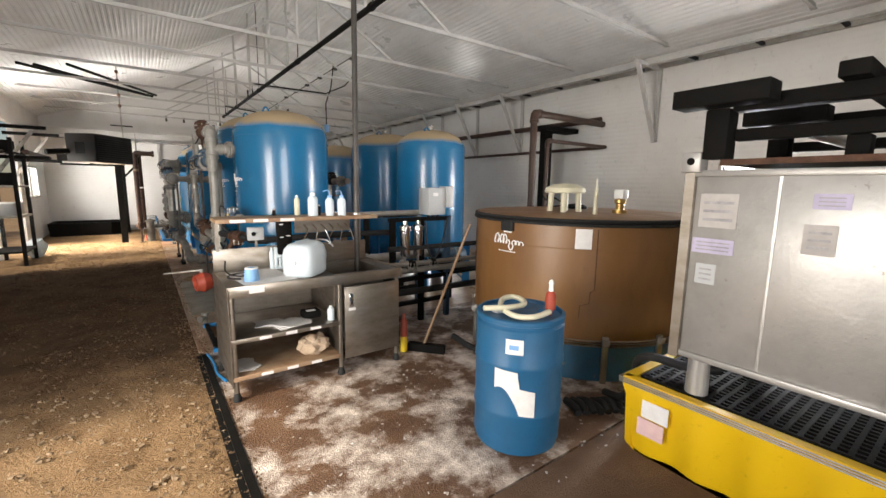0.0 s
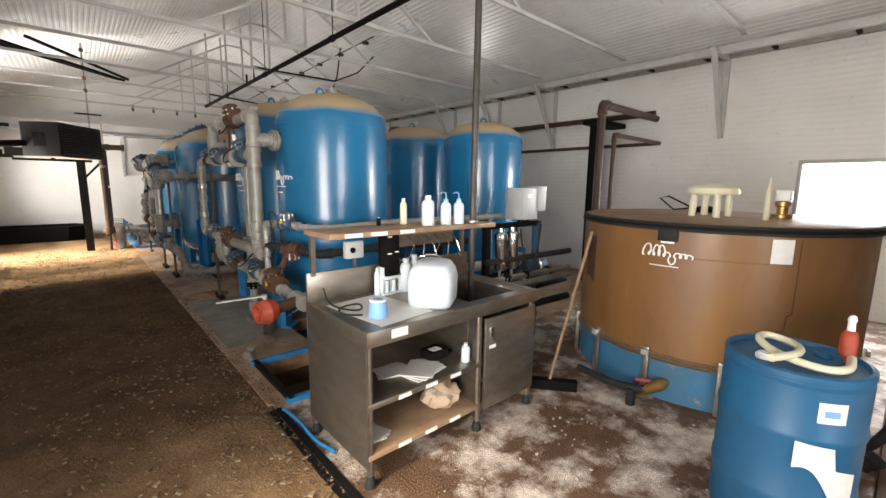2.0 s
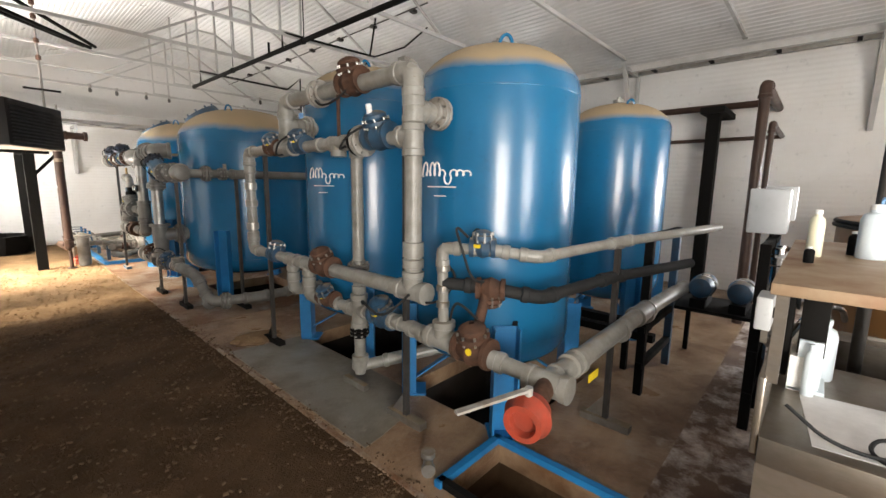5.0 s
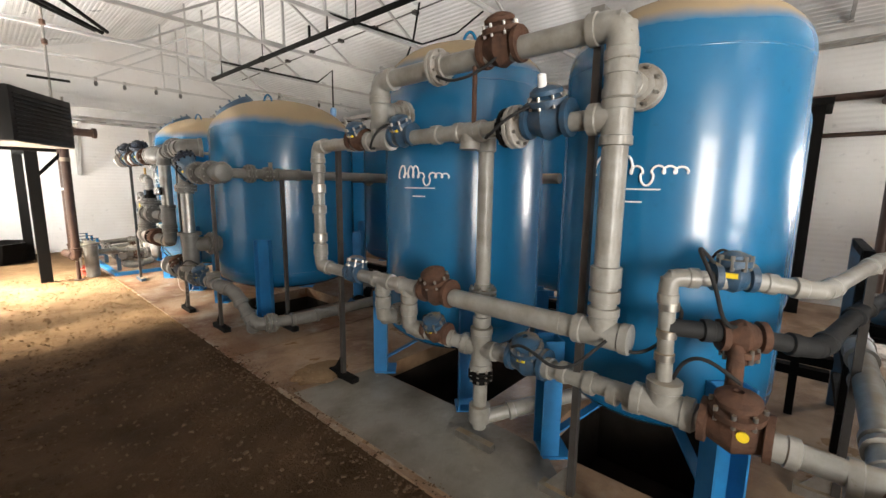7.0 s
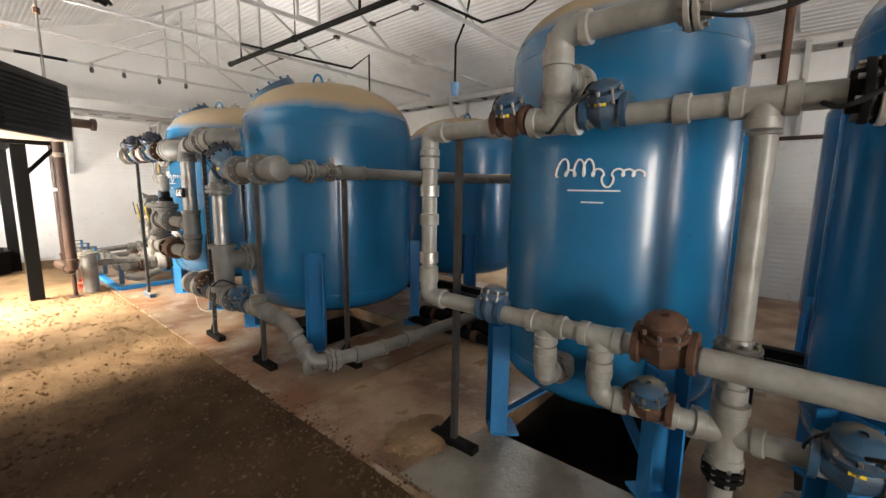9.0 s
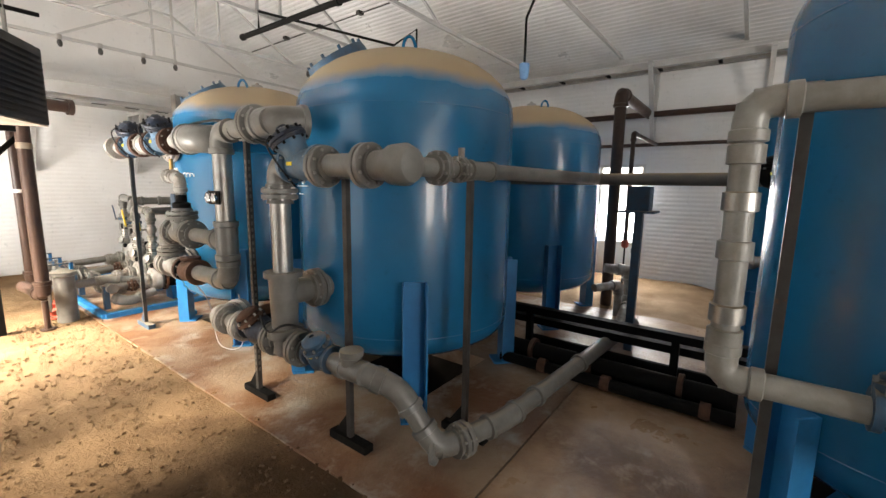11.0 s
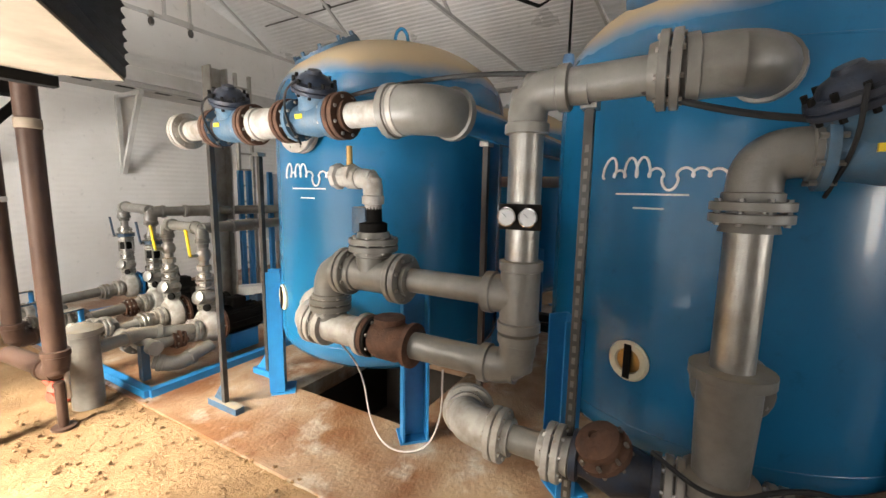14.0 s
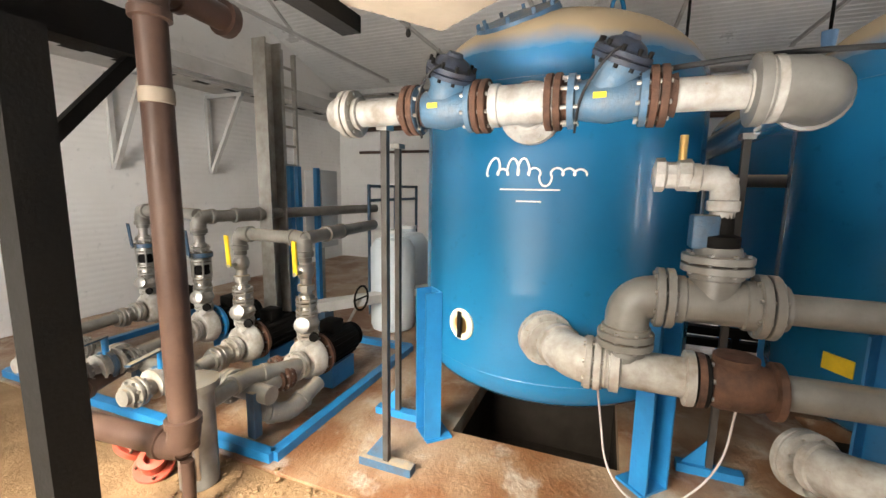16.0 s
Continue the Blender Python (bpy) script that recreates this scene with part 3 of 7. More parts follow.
# added upward fill for the ceiling, in place of light bounced off outside ground
daylight("ceiling_fill_west", (XL - 0.2, 13.2, 0.7), (-0.3, 12.6, 3.9), 2.6, 1.2, 225, (1, 0.96, 0.9), 82)
daylight("daylight_south", (-0.4, YS - 0.2, 1.7), (1.6, 5.0, 4.6), 2.6, 2.6, 110, (1, 0.97, 0.94), 100)
# added fill from an unseen opening, aimed to brighten the near tanks and tote
daylight("fill_side_opening", (XL - 0.3, 1.5, 1.5), (2.2, 3.7, 1.3), 1.7, 1.9, 125, (1, 0.95, 0.88), 130)
daylight("daylight_west_window", (XL - 0.15, 16.15, 1.65), (1.2, 18.0, 2.0), 1.9, 0.7, 85, (1, 0.96, 0.9), 110)

# the bright window in the west wall
w = thing("window_2", (XL, 16.15, 1.25), "wide bright window in the ribbed west wall", "window", kind="structure")
for name, lo, hi in (("window_sill", (XL - 0.1, 15.1, 1.2), (XL + 0.03, 17.2, 1.25)), ("frame", (XL - 0.1, 15.1, 2.05), (XL + 0.02, 17.2, 2.1)), ("frame", (XL - 0.1, 15.1, 1.25), (XL + 0.02, 15.15, 2.05)), ("frame", (XL - 0.1, 17.15, 1.25), (XL + 0.02, 17.2, 2.05)), ("mullion", (XL - 0.08, 16.13, 1.25), (XL, 16.17, 2.05))):
    part(name, box(B(), lo, hi, bevel=0.004), M_TRUSS, w)
for y0, y1 in ((15.15, 16.13), (16.17, 17.15)):
    p = part("pane", box(B(), (XL - 0.055, y0, 1.25), (XL - 0.05, y1, 2.05)), M_GLASS, w)
    p.visible_shadow = False

# ---- blue pressure tanks ----
def swoosh(parent, centre, radius, az0, z, width, mat=M_WHITE, lines=2, name="lettering_mark"):
    """A plain cursive-looking wave and bars on a round wall, in place of a brand mark."""
    cx, cy = centre

    def on(s, h, lift):
        a = az0 + s / radius
        return V((cx + (radius + lift) * math.cos(a), cy + (radius + lift) * math.sin(a), z + h))

    bm = B()
    pts = []
    amps = (0.085, 0.032, 0.085, 0.085, 0.036, -0.055, 0.036, 0.034, 0.03)
    for i in range(145):
        f = i / 144
        k = min(int(f * 9), 8)
        ph = (f * 9 - k) * 6.2832
        h = amps[k] * (0.5 - 0.5 * math.cos(ph)) - (0.02 * math.sin(ph) if k == 0 else 0) - 0.012
        pts.append(on((f - 0.5) * width - (0.022 if k == 0 else 0.014) * math.sin(ph), h, 0.004 + 0.001 * (i % 2)))
    sweep(bm, pts, 0.0058, 6)
    part(name, bm, mat, parent, "white cursive brand mark")
    for k in range(lines):
        wd = width * (0.62 if k == 0 else 0.26)
        bm = B()
        sweep(bm, [on(-0.05 * width + (i / 12 - 0.5) * wd, -0.085 - 0.06 * k, 0.002) for i in range(13)], 0.0042, 5)
        part("underline", bm, mat, parent)


def tank(centre, r, z_low, z_cyl, z_top, label, legs=True, leg_top=1.0, mark=None, manway=None, az_legs=45, lugs=True):
    cx, cy = centre
    t = thing("pressure_tank", (cx, cy, 0), label, "tank", "blue pressure tanks")
    zb = z_low + 0.27
    prof = [(z_low, 0.001)]
    for k in range(1, 9):
        a = k / 8 * math.pi / 2
        prof.append((zb - (zb - z_low) * math.cos(a), r * math.sin(a) ** 0.9))
    for k in range(1, 9):
        prof.append((zb + (z_cyl - zb) * k / 8, r))
    for k in range(1, 11):
        a = k / 10 * math.pi / 2
        prof.append((z_cyl + (z_top - z_cyl) * math.sin(a), max(r * math.cos(a) ** 0.9, 0.001)))
    part("shell", turn(B(), (cx, cy, 0), (0, 0, 1), prof, 72), M_BLUE, t, "glossy blue shell with tan dust on its dome", sharp=60)
    for z in (zb + 0.03, z_cyl - 0.02):
        part("weld_seam", turn(B(), (cx, cy, z - 0.008), (0, 0, 1), [(0, r), (0.003, r + 0.0015), (0.007, r + 0.0015), (0.01, r)], 72), M_BLUE, t)
    if legs:
        for k in range(4):
            a = radians(az_legs + 90 * k)
            c, s = math.cos(a), math.sin(a)
            px, py = cx + (r + 0.012) * c, cy + (r + 0.012) * s
            m = Matrix.Translation((px, py, 0)) @ Matrix.Rotation(a, 4, "Z")
            leg = part("leg", B_angle(m, leg_top), M_BLUE_LT, t)
            part("foot_plate", box(B(), (-0.09, -0.1, 0.0), (0.09, 0.1, 0.016), m), M_BLUE_LT, leg)
            if r < 0.7:
                part("brace", bar(B(), (px - 0.01 * c, py - 0.01 * s, 0.12), (cx + 0.45 * r * c, cy + 0.45 * r * s, z_low + 0.03), 0.06, 0.012), M_BLUE_LT, leg)
    if lugs:
        for a in (0.9, 3.9):
            q = V((cx + 0.55 * r * math.cos(a), cy + 0.55 * r * math.sin(a), z_top - 0.11))
            up = [q + V((0.045 * math.cos(u) * -math.sin(a), 0.045 * math.cos(u) * math.cos(a), 0.02 + 0.09 * math.sin(u))) for u in [math.pi * i / 10 for i in range(11)]]
            part("lifting_lug", sweep(B(), up, 0.012, 8), M_BLUE, t)
    part("top_nozzle", turn(B(), (cx, cy, z_top - 0.03), (0, 0, 1), [(0, 0.04), (0.05, 0.04), (0.05, 0.06), (0.08, 0.06), (0.08, 0.02), (0.11, 0.02)], 16), M_GALV, t)
    if manway:
        mx, my, mz = manway
        d = V((mx - cx, my - cy, 0.9)).normalized()
        body = part("manway", turn(B(), V((mx, my, mz)) - d * 0.12, d, [(0, 0.2), (0.1, 0.2), (0.1, 0.25), (0.14, 0.25), (0.145, 0.25), (0.18, 0.24), (0.18, 0.1), (0.2, 0.05)], 24), M_BLUE_DK, t)
        u, wv = basis(d)
        for k in range(10):
            a = 6.2832 * k / 10
            q = V((mx, my, mz)) - d * 0.04 + (u * math.cos(a) + wv * math.sin(a)) * 0.225
            part("bolt", rod(B(), q, q + d * 0.13, 0.013, n=6), M_BLUE_DK, body)
    if mark:
        swoosh(t, centre, r, mark[0], mark[1], mark[2])
    return t


def B_angle(m, h):
    """A U-section leg standing up to h."""
    bm = B()
    out = [(-0.012, -0.085), (0.10, -0.085), (0.10, -0.073), (0.0, -0.073), (0.0, 0.073), (0.10, 0.073), (0.10, 0.085), (-0.012, 0.085)]
    rings(bm, [[m @ V((x, y, 0.016)) for x, y in out], [m @ V((x, y, h)) for x, y in out]])
    return bm


tank(T1, 0.59, 0.32, 2.29, 2.63, "tall glossy blue steel pressure tank with dusty tan dome", leg_top=0.75, mark=(math.pi, 1.73, 0.42))
tank(TB, 0.66, 0.30, 2.40, 2.77, "tall glossy blue steel pressure tank behind grey pipework", leg_top=0.75, mark=(math.pi + 0.2, 1.72, 0.42))
tank(T2, 0.575, 0.32, 2.28, 2.60, "blue steel pressure tank in the back row with brass fittings", leg_top=0.75)
tank(T2B, 0.68, 0.30, 2.33, 2.70, "blue steel pressure tank in the shaded back row", leg_top=0.75)
tank(TC, 0.905, 0.28, 2.22, 2.73, "wide blue steel filter tank with dusty tan dome", mark=(math.pi - 0.35, 1.73, 0.5), manway=(1.24, 10.95, 2.60))
tank(TD, 0.89, 0.30, 2.22, 2.73, "wide blue steel filter tank lit from the bay", mark=(math.pi, 1.73, 0.5), manway=(1.20, 13.15, 2.58))
tank(TC2, 0.9, 0.28, 2.2, 2.70, "wide blue steel filter tank in the back row")
tank(TD2, 0.9, 0.28, 2.2, 2.70, "wide blue steel filter tank in the dark back row")

def on_tank(centre, r, az, z):
    d_ = V((math.cos(az), math.sin(az), 0))
    return V((centre[0], centre[1], z)) + d_ * r, d_


for ctr, r_, az, z in ((TC, 0.905, math.atan2(0.38, -0.885), 0.89), (TD, 0.89, math.atan2(0.38, -0.752), 0.85)):
    q, d_ = on_tank(ctr, r_ - 0.01, az, z)
    t = thing("sight_port", q, "cream-ringed sight port bolted on the tank wall", "port", "sight ports")
    part("ring", turn(B(), q, d_, [(0, 0.09), (0.02, 0.095), (0.03, 0.085), (0.03, 0.06), (0.014, 0.055)], 28), M_CREAM, t)
    part("glass", turn(B(), q, d_, [(0, 0.06), (0.016, 0.058), (0.018, 0.01)], 24), M_BRASS, t)
    part("clamp", bar(B(), q + d_ * 0.032 + V((0, 0, -0.08)), q + d_ * 0.032 + V((0, 0, 0.08)), 0.03, 0.012, d_), M_BLACK, t)
for ctr, r_, az, z, w_, h_, mt, lab in ((T1, 0.59, math.atan2(-0.45, -0.36), 0.72, 0.035, 0.12, M_BLACK, "small dark nameplate fixed on the tank"), (TC, 0.905, math.atan2(0.8, -0.466), 0.78, 0.15, 0.09, M_TAG, "yellow warning sticker on the tank wall")):
    q, d_ = on_tank(ctr, r_ + 0.001, az, z)
    bm = B()
    side_ = V((-d_.y, d_.x, 0))
    bar(bm, q - side_ * w_ / 2, q + side_ * w_ / 2, 0.006, h_)
    solo("tank_plate", bm, mt, lab, "sign")

# ---- pipe fittings ----
FITTING = M_PALE


def pipe(t, p, q, r, mat=None, name="pipe"):
    return part(name, rod(B(), p, q, r, n=20), mat or FITTING, t)


def elbow(t, a, c, b, r, mat=None, socket=True):
    """A bend at corner c between the ways to a and b, with sockets. Gives the two ends."""
    a, b, c = V(a), V(b), V(c)
    da, db = (a - c).normalized(), (b - c).normalized()
    R = 1.5 * r
    bm = B()
    pts = []
    for i in range(11):
        f = i / 10
        p0, p1 = c + da * R, c + db * R
        pts.append(p0 * (1 - f) ** 2 + c * (2 * f * (1 - f)) + p1 * f ** 2)
    sweep(bm, [c + da * (R + 0.04)] + pts + [c + db * (R + 0.04)], r * 1.16, 18)
    if socket:
        for d in (da, db):
            turn(bm, c + d * (R + 0.02), d, [(0, r * 1.16), (0.004, r * 1.3), (0.04, r * 1.3), (0.045, r)], 18)
    part("elbow", bm, mat or FITTING, t)
    return c + da * R, c + db * R


def run(t, pts, r, mat=None):
    """Straight pipes joined by bends through the points."""
    pts = [V(p) for p in pts]
    for a, c, b in zip(pts, pts[1:], pts[2:]):
        elbow(t, a, c, b, r, mat)
    for a, b in zip(pts, pts[1:]):
        pipe(t, a, b, r, mat)


def tee(t, p, axis, branch, r, mat=None, length=None):
    p, d, e = V(p), V(axis).normalized(), V(branch).normalized()
    h = length or r * 2.2
    bm = B()
    turn(bm, p - d * h, d, [(0, r), (0.003, r * 1.28), (0.04, r * 1.28), (0.045, r * 1.16), (2 * h - 0.045, r * 1.16), (2 * h - 0.04, r * 1.28), (2 * h - 0.003, r * 1.28), (2 * h, r)], 20)
    turn(bm, p, e, [(0, r * 1.12), (h - 0.045, r * 1.16), (h - 0.04, r * 1.28), (h - 0.003, r * 1.28), (h, r)], 20)
    return part("tee", bm, mat or FITTING, t)


def collar(t, p, axis, r, mat=None, w=0.06, name="coupling"):
    d = V(axis).normalized()
    return part(name, turn(B(), V(p) - d * w / 2, d, [(0, r), (0.004, r * 1.25), (w - 0.004, r * 1.25), (w, r)], 18), mat or FITTING, t)


def flange(t, p, axis, r, mat=None, gap=True, k=1.85, bolts=8):
    """A bolted pair of flange plates."""
    p, d = V(p), V(axis).normalized()
    bm = B()
    th = 0.022 if r < 0.058 else 0.029
    for s in ((-1, 1) if gap else (1,)):
        q = p + d * (0.004 if s > 0 else -0.004 - th)
        turn(bm, q, d, [(0, r), (0.0, r * k - 0.003), (0.003, r * k), (th - 0.003, r * k), (th, r * k - 0.003), (th, r)], 24)
        turn(bm, q + d * (th if s > 0 else -0.03), d, [(0, r * 1.05), (0.0, r * 1.3), (0.03, r * 1.18), (0.03, r)], 20)
    f = part("flange", bm, mat or FITTING, t)
    u, w_ = basis(d)
    bb = B()
    for i in range(bolts):
        a = 6.2832 * (i + 0.5) / bolts
        q = p + (u * math.cos(a) + w_ * math.sin(a)) * (r * (1 + k) / 2 + 0.006)
        rod(bb, q - d * 0.042, q + d * 0.042, 0.009, n=6)
    tagged(part("bolts", bb, M_GALV, f), kind="stuff")
    return f


def valve(t, p, axis, r, up=(0, 0, 1), body=None, cap=None, size=1.0, pot=0.0):
    """A diaphragm control valve: a bulging body, a bolted bonnet and a domed cap on one side."""
    p, d, e = V(p), V(axis).normalized(), V(up).normalized()
    L = 2.1 * r * size
    v = part("valve", turn(B(), p - d * L, d, [(0, r), (0, r * 1.6), (0.025, r * 1.6), (0.03, r * 1.15), (L * 0.5, r * 1.35), (L, r * 1.75), (L * 1.5, r * 1.35), (2 * L - 0.03, r * 1.15), (2 * L - 0.025, r * 1.6), (2 * L, r * 1.6), (2 * L, r)], 20), body or M_RUST, t, "bulging cast control valve")
    part("bonnet", turn(B(), p, e, [(0, r * 1.3), (r * 1.25, r * 1.3), (r * 1.3, r * 1.7), (r * 1.3 + 0.025, r * 1.72), (r * 1.3 + 0.03, r * 1.25), (r * 2.1, r * 1.05), (r * 2.15, r * 1.4), (r * 2.5, r * 1.4), (r * 2.8, r * 0.95), (r * 2.95, r * 0.5), (r * 3.0, r * 0.3), (r * 2.75, r * 0.3)], 20), cap or M_BLUE_DK, v, "blue-painted valve bonnet")
    u, w_ = basis(e)
    bb = B()
    for i in range(8):
        a = 6.2832 * i / 8
        q = p + e * (r * 1.3 - 0.015) + (u * math.cos(a) + w_ * math.sin(a)) * r * 1.55
        rod(bb, q, q + e * 0.06, 0.008, n=6)
    tagged(part("bolts", bb, M_GALV, v), kind="stuff")
    if pot:
        f = V((-1, 0, 0.25)).normalized()
        part("tag", box(B(), p + f * r * 1.75 + V((-0.006, -0.022, -0.01)), p + f * r * 1.75 + V((0.02, 0.022, 0.01))), M_TAG, v)
        part("pilot_tube", sweep(B(), [p + e * r * 2.2, p + e * (r * 2.2 + 0.04) + u * 0.05, p + u * (r * 2.6) + e * r, p + u * r * 2.2 - e * r * 1.5], 0.006, 6, 2), M_RUBBER, v)
    return v


def angle_valve(t, p, axis, r, up):
    """A flanged control valve whose wide bolted diaphragm head stands askew on a short neck."""
    p, d, e = V(p), V(axis).normalized(), V(up).normalized()
    L = 0.15
    v = part("valve", turn(B(), p - d * L, d, [(0, r), (0, r * 1.75), (0.026, r * 1.75), (0.03, r * 1.2), (L * 0.6, r * 1.35), (L, r * 1.5), (L * 1.4, r * 1.35), (2 * L - 0.03, r * 1.2), (2 * L - 0.026, r * 1.75), (2 * L, r * 1.75), (2 * L, r)], 22), M_BLUE_MID, t, "blue-painted cast control valve")
    part("neck", turn(B(), p + d * 0.02, e, [(0, r * 1.25), (0.10, r * 1.2), (0.13, r * 1.45), (0.15, r * 1.6)], 20), M_BLUE_MID, v)
    head = part("diaphragm_head", turn(B(), p + d * 0.02 + e * 0.148, e, [(0, r * 1.3), (0.002, r * 1.75), (0.02, r * 1.8), (0.024, r * 1.7), (0.03, r * 1.8), (0.048, r * 1.75), (0.055, r * 1.35), (0.08, r * 1.1), (0.095, r * 0.6), (0.11, r * 0.5), (0.112, r * 0.2)], 22), M_VALVE, v, "dark bolted diaphragm head")
    u, w_ = basis(e)
    bb = B()
    for i in range(10):
        a = 6.2832 * i / 10
        q = p + d * 0.02 + e * 0.135 + (u * math.cos(a) + w_ * math.sin(a)) * r * 1.58
        rod(bb, q, q + e * 0.085, 0.009, n=6)
    tagged(part("bolts", bb, M_BLACK, head), kind="stuff")
    for s in (-1, 1):
        bb = B()
        f, g = basis(d)
        for i in range(8):
            a = 6.2832 * (i + 0.5) / 8
            q = p + d * (s * (L - 0.013)) + (f * math.cos(a) + g * math.sin(a)) * r * 1.5
            rod(bb, q - d * 0.03, q + d * 0.03, 0.009, n=6)
        tagged(part("bolts", bb, M_GALV, v), kind="stuff")
    side = V((-1, 0, 0))
    part("tag", box(B(), p + side * r * 1.5 + V((-0.004, 0.0, -0.01)), p + side * r * 1.5 + V((0.012, 0.05, 0.012))), M_TAG, v)
    part("pilot_tube", sweep(B(), [p + e * 0.2 + side * 0.03, p + e * 0.16 + side * 0.16 + d * 0.05, p + side * 0.13 + d * 0.1, p - V((0, 0, 0.13)) + d * 0.12], 0.006, 6, 3), M_RUBBER, v)
    return v


def stand(x, y, h, label="galvanised strut pipe stand bolted to the floor", foot=M_BLACK, slots=False):
    t = thing("pipe_stand", (x, y, 0), label, "stand", "pipe stands")
    bm = B()
    box(bm, (x - 0.0175, y - 0.0175, 0.05), (x + 0.0175, y + 0.0175, h))
    part("post", bm, M_STRUT, t)
    part("foot", bar(B(), (x, y - 0.17, 0.025), (x, y + 0.17, 0.025), 0.07, 0.05), foot, t)
    part("gusset", prism(B(), [(0, 0), (0.12, 0), (0, 0.16)], (x - 0.003, y + 0.02, 0.05), (0, 1, 0), (0, 0, 1), 0.008), foot, t)
    if slots:
        bm = B()
        for k in range(int((h - 0.3) / 0.05)):
            z = 0.2 + 0.05 * k
            box(bm, (x - 0.019, y - 0.007, z), (x - 0.017, y + 0.007, z + 0.028))
            box(bm, (x - 0.007, y - 0.019, z), (x + 0.007, y - 0.017, z + 0.028))
        tagged(part("slotting", bm, M_PVCDK, t), kind="stuff")
    part("saddle", box(B(), (x - 0.04, y - 0.03, h), (x + 0.04, y + 0.03, h + 0.03)), M_GALV, t)
    return t


# ---- manifold on the two narrow tanks ----
X1 = 0.74
a = thing("pipe_manifold", (X1, 6.8, 0), "grey plastic pipe manifold with blue control valves", "pipework")
Y1, Y2, Y3, YD = 5.90, 6.70, 8.25, 7.47
r1, r2 = 0.055, 0.045
# tall riser and top line
run(a, [(X1, Y1, 1.02), (X1, Y1, 2.33), (X1, YD, 2.33), (X1, YD, 1.96)], r1)
collar(a, (X1, Y1, 1.25), (0, 0, 1), r1, w=0.1)
collar(a, (X1, Y1, 2.15), (0, 0, 1), r1)
collar(a, (X1, Y1, 1.16), (0, 0, 1), r1)
tee(a, (X1, Y1, 1.95), (0, 0, 1), (0, 1, 0), r1)
tee(a, (X1, Y1, 2.1), (0, 0, 1), (1, 0, 0), r1)
pipe(a, (X1, Y1, 2.1), (0.93, Y1 - 0.03, 2.1), r1)
flange(a, (0.93, Y1 - 0.03, 2.1), (1, 0, 0), r1, M_WHITEP)
pipe(a, (0.95, Y1 - 0.03, 2.1), (1.05, Y1 - 0.03, 2.1), r1, M_BLUE)
valve(a, (X1, 6.5, 2.35), (0, 1, 0), r1, (-0.3, 0, 1), M_RUST, M_RUST)
part("vent_stem", rod(B(), (X1 - 0.02, 6.66, 2.33), (X1 - 0.02, 6.66, 1.99), 0.013), M_RUST, a)
flange(a, (X1, 6.94, 2.33), (0, 1, 0), r1, M_WHITEP)
# second line
run(a, [(X1, Y1, 1.95), (X1, Y3, 1.95), (X1, Y3, 0.98), (X1, Y1 - 0.12, 0.98)], r2)
valve(a, (X1, 6.22, 1.97), (0, 1, 0), r1, (-0.35, 0, 1), M_BLUE_DK, M_BLUE_DK)
part("white_cap", turn(B(), (X1 - 0.08, 6.22, 2.1), (-0.2, 0, 1), [(0, 0.02), (0.06, 0.02), (0.065, 0.01)], 10), M_WHITE, a)
flange(a, (X1, 6.40, 1.95), (0, 1, 0), r1, M_WHITEP, k=1.95)
flange(a, (X1, 6.44, 1.95), (0, 1, 0), r1, M_BLACK, k=1.8)
tee(a, (X1, 6.70, 1.95), (0, 1, 0), (0, 0, -1), r2)
for y in (6.95, 7.8):
    collar(a, (X1, y, 1.95), (0, 1, 0), r2)
tee(a, (X1, YD, 1.95), (0, 1, 0), (0, 0, 1), r1)
valve(a, (X1, 7.24, 1.97), (0, 1, 0), r2, (-0.5, 0, 1), M_BLUE_DK, M_BLUE_DK, pot=1)
valve(a, (X1, 7.70, 1.97), (0, 1, 0), r2, (-0.5, 0, 1), M_RUST, M_BLUE_DK, pot=1)
tee(a, (X1, YD, 2.14), (0, 0, 1), (1, 0, 0), r1)
pipe(a, (X1, YD, 2.14), (1.06, YD, 2.14), r1)
flange(a, (0.94, YD, 2.14), (1, 0, 0), r1, M_WHITEP)
# middle riser
XM = 0.90
pipe(a, (XM, Y2, 1.97), (XM, Y2, 0.10), r2)
pipe(a, (X1, Y2, 1.95), (XM, Y2, 1.95), r2)
collar(a, (XM, Y2, 1.9), (0, 0, 1), r2, w=0.1)
flange(a, (XM, Y2, 1.0), (0, 0, 1), r2, M_PVC, k=1.9)
collar(a, (XM, Y2, 0.82), (0, 0, 1), r2)
tee(a, (XM, Y2, 0.64), (0, 0, 1), (0, 1, 0), r1, length=0.14)
flange(a, (XM, Y2, 0.47), (0, 0, 1), r2, M_BLACK, k=1.75)
collar(a, (XM, Y2, 0.2), (0, 0, 1), r1, w=0.12)
part("base_shoe", bar(B(), (XM - 0.05, Y2 - 0.14, 0.03), (XM - 0.05, Y2 + 0.14, 0.03), 0.05, 0.05), M_GALV, a)
run(a, [(XM, Y2, 0.16), (XM + 0.25, Y2 - 0.2, 0.22), (1.5, Y2 - 0.5, 0.3)], r2)
# left riser fittings
for z in (1.78, 1.62, 1.45, 1.22, 1.13):
    collar(a, (X1, Y3, z), (0, 0, 1), r2, M_GALV if z in (1.62, 1.22) else None, w=0.07)
# middle line
valve(a, (X1, 6.93, 1.0), (0, 1, 0), r1, (-0.4, 0, 1), M_RUST, M_RUST)
valve(a, (X1, 7.78, 0.99), (0, 1, 0), r2, (0.2, 0, 1), M_BLUE_DK, M_BLUE_DK, size=0.8)
tee(a, (X1, 7.46, 0.98), (0, 1, 0), (0, 0, -1), r2)
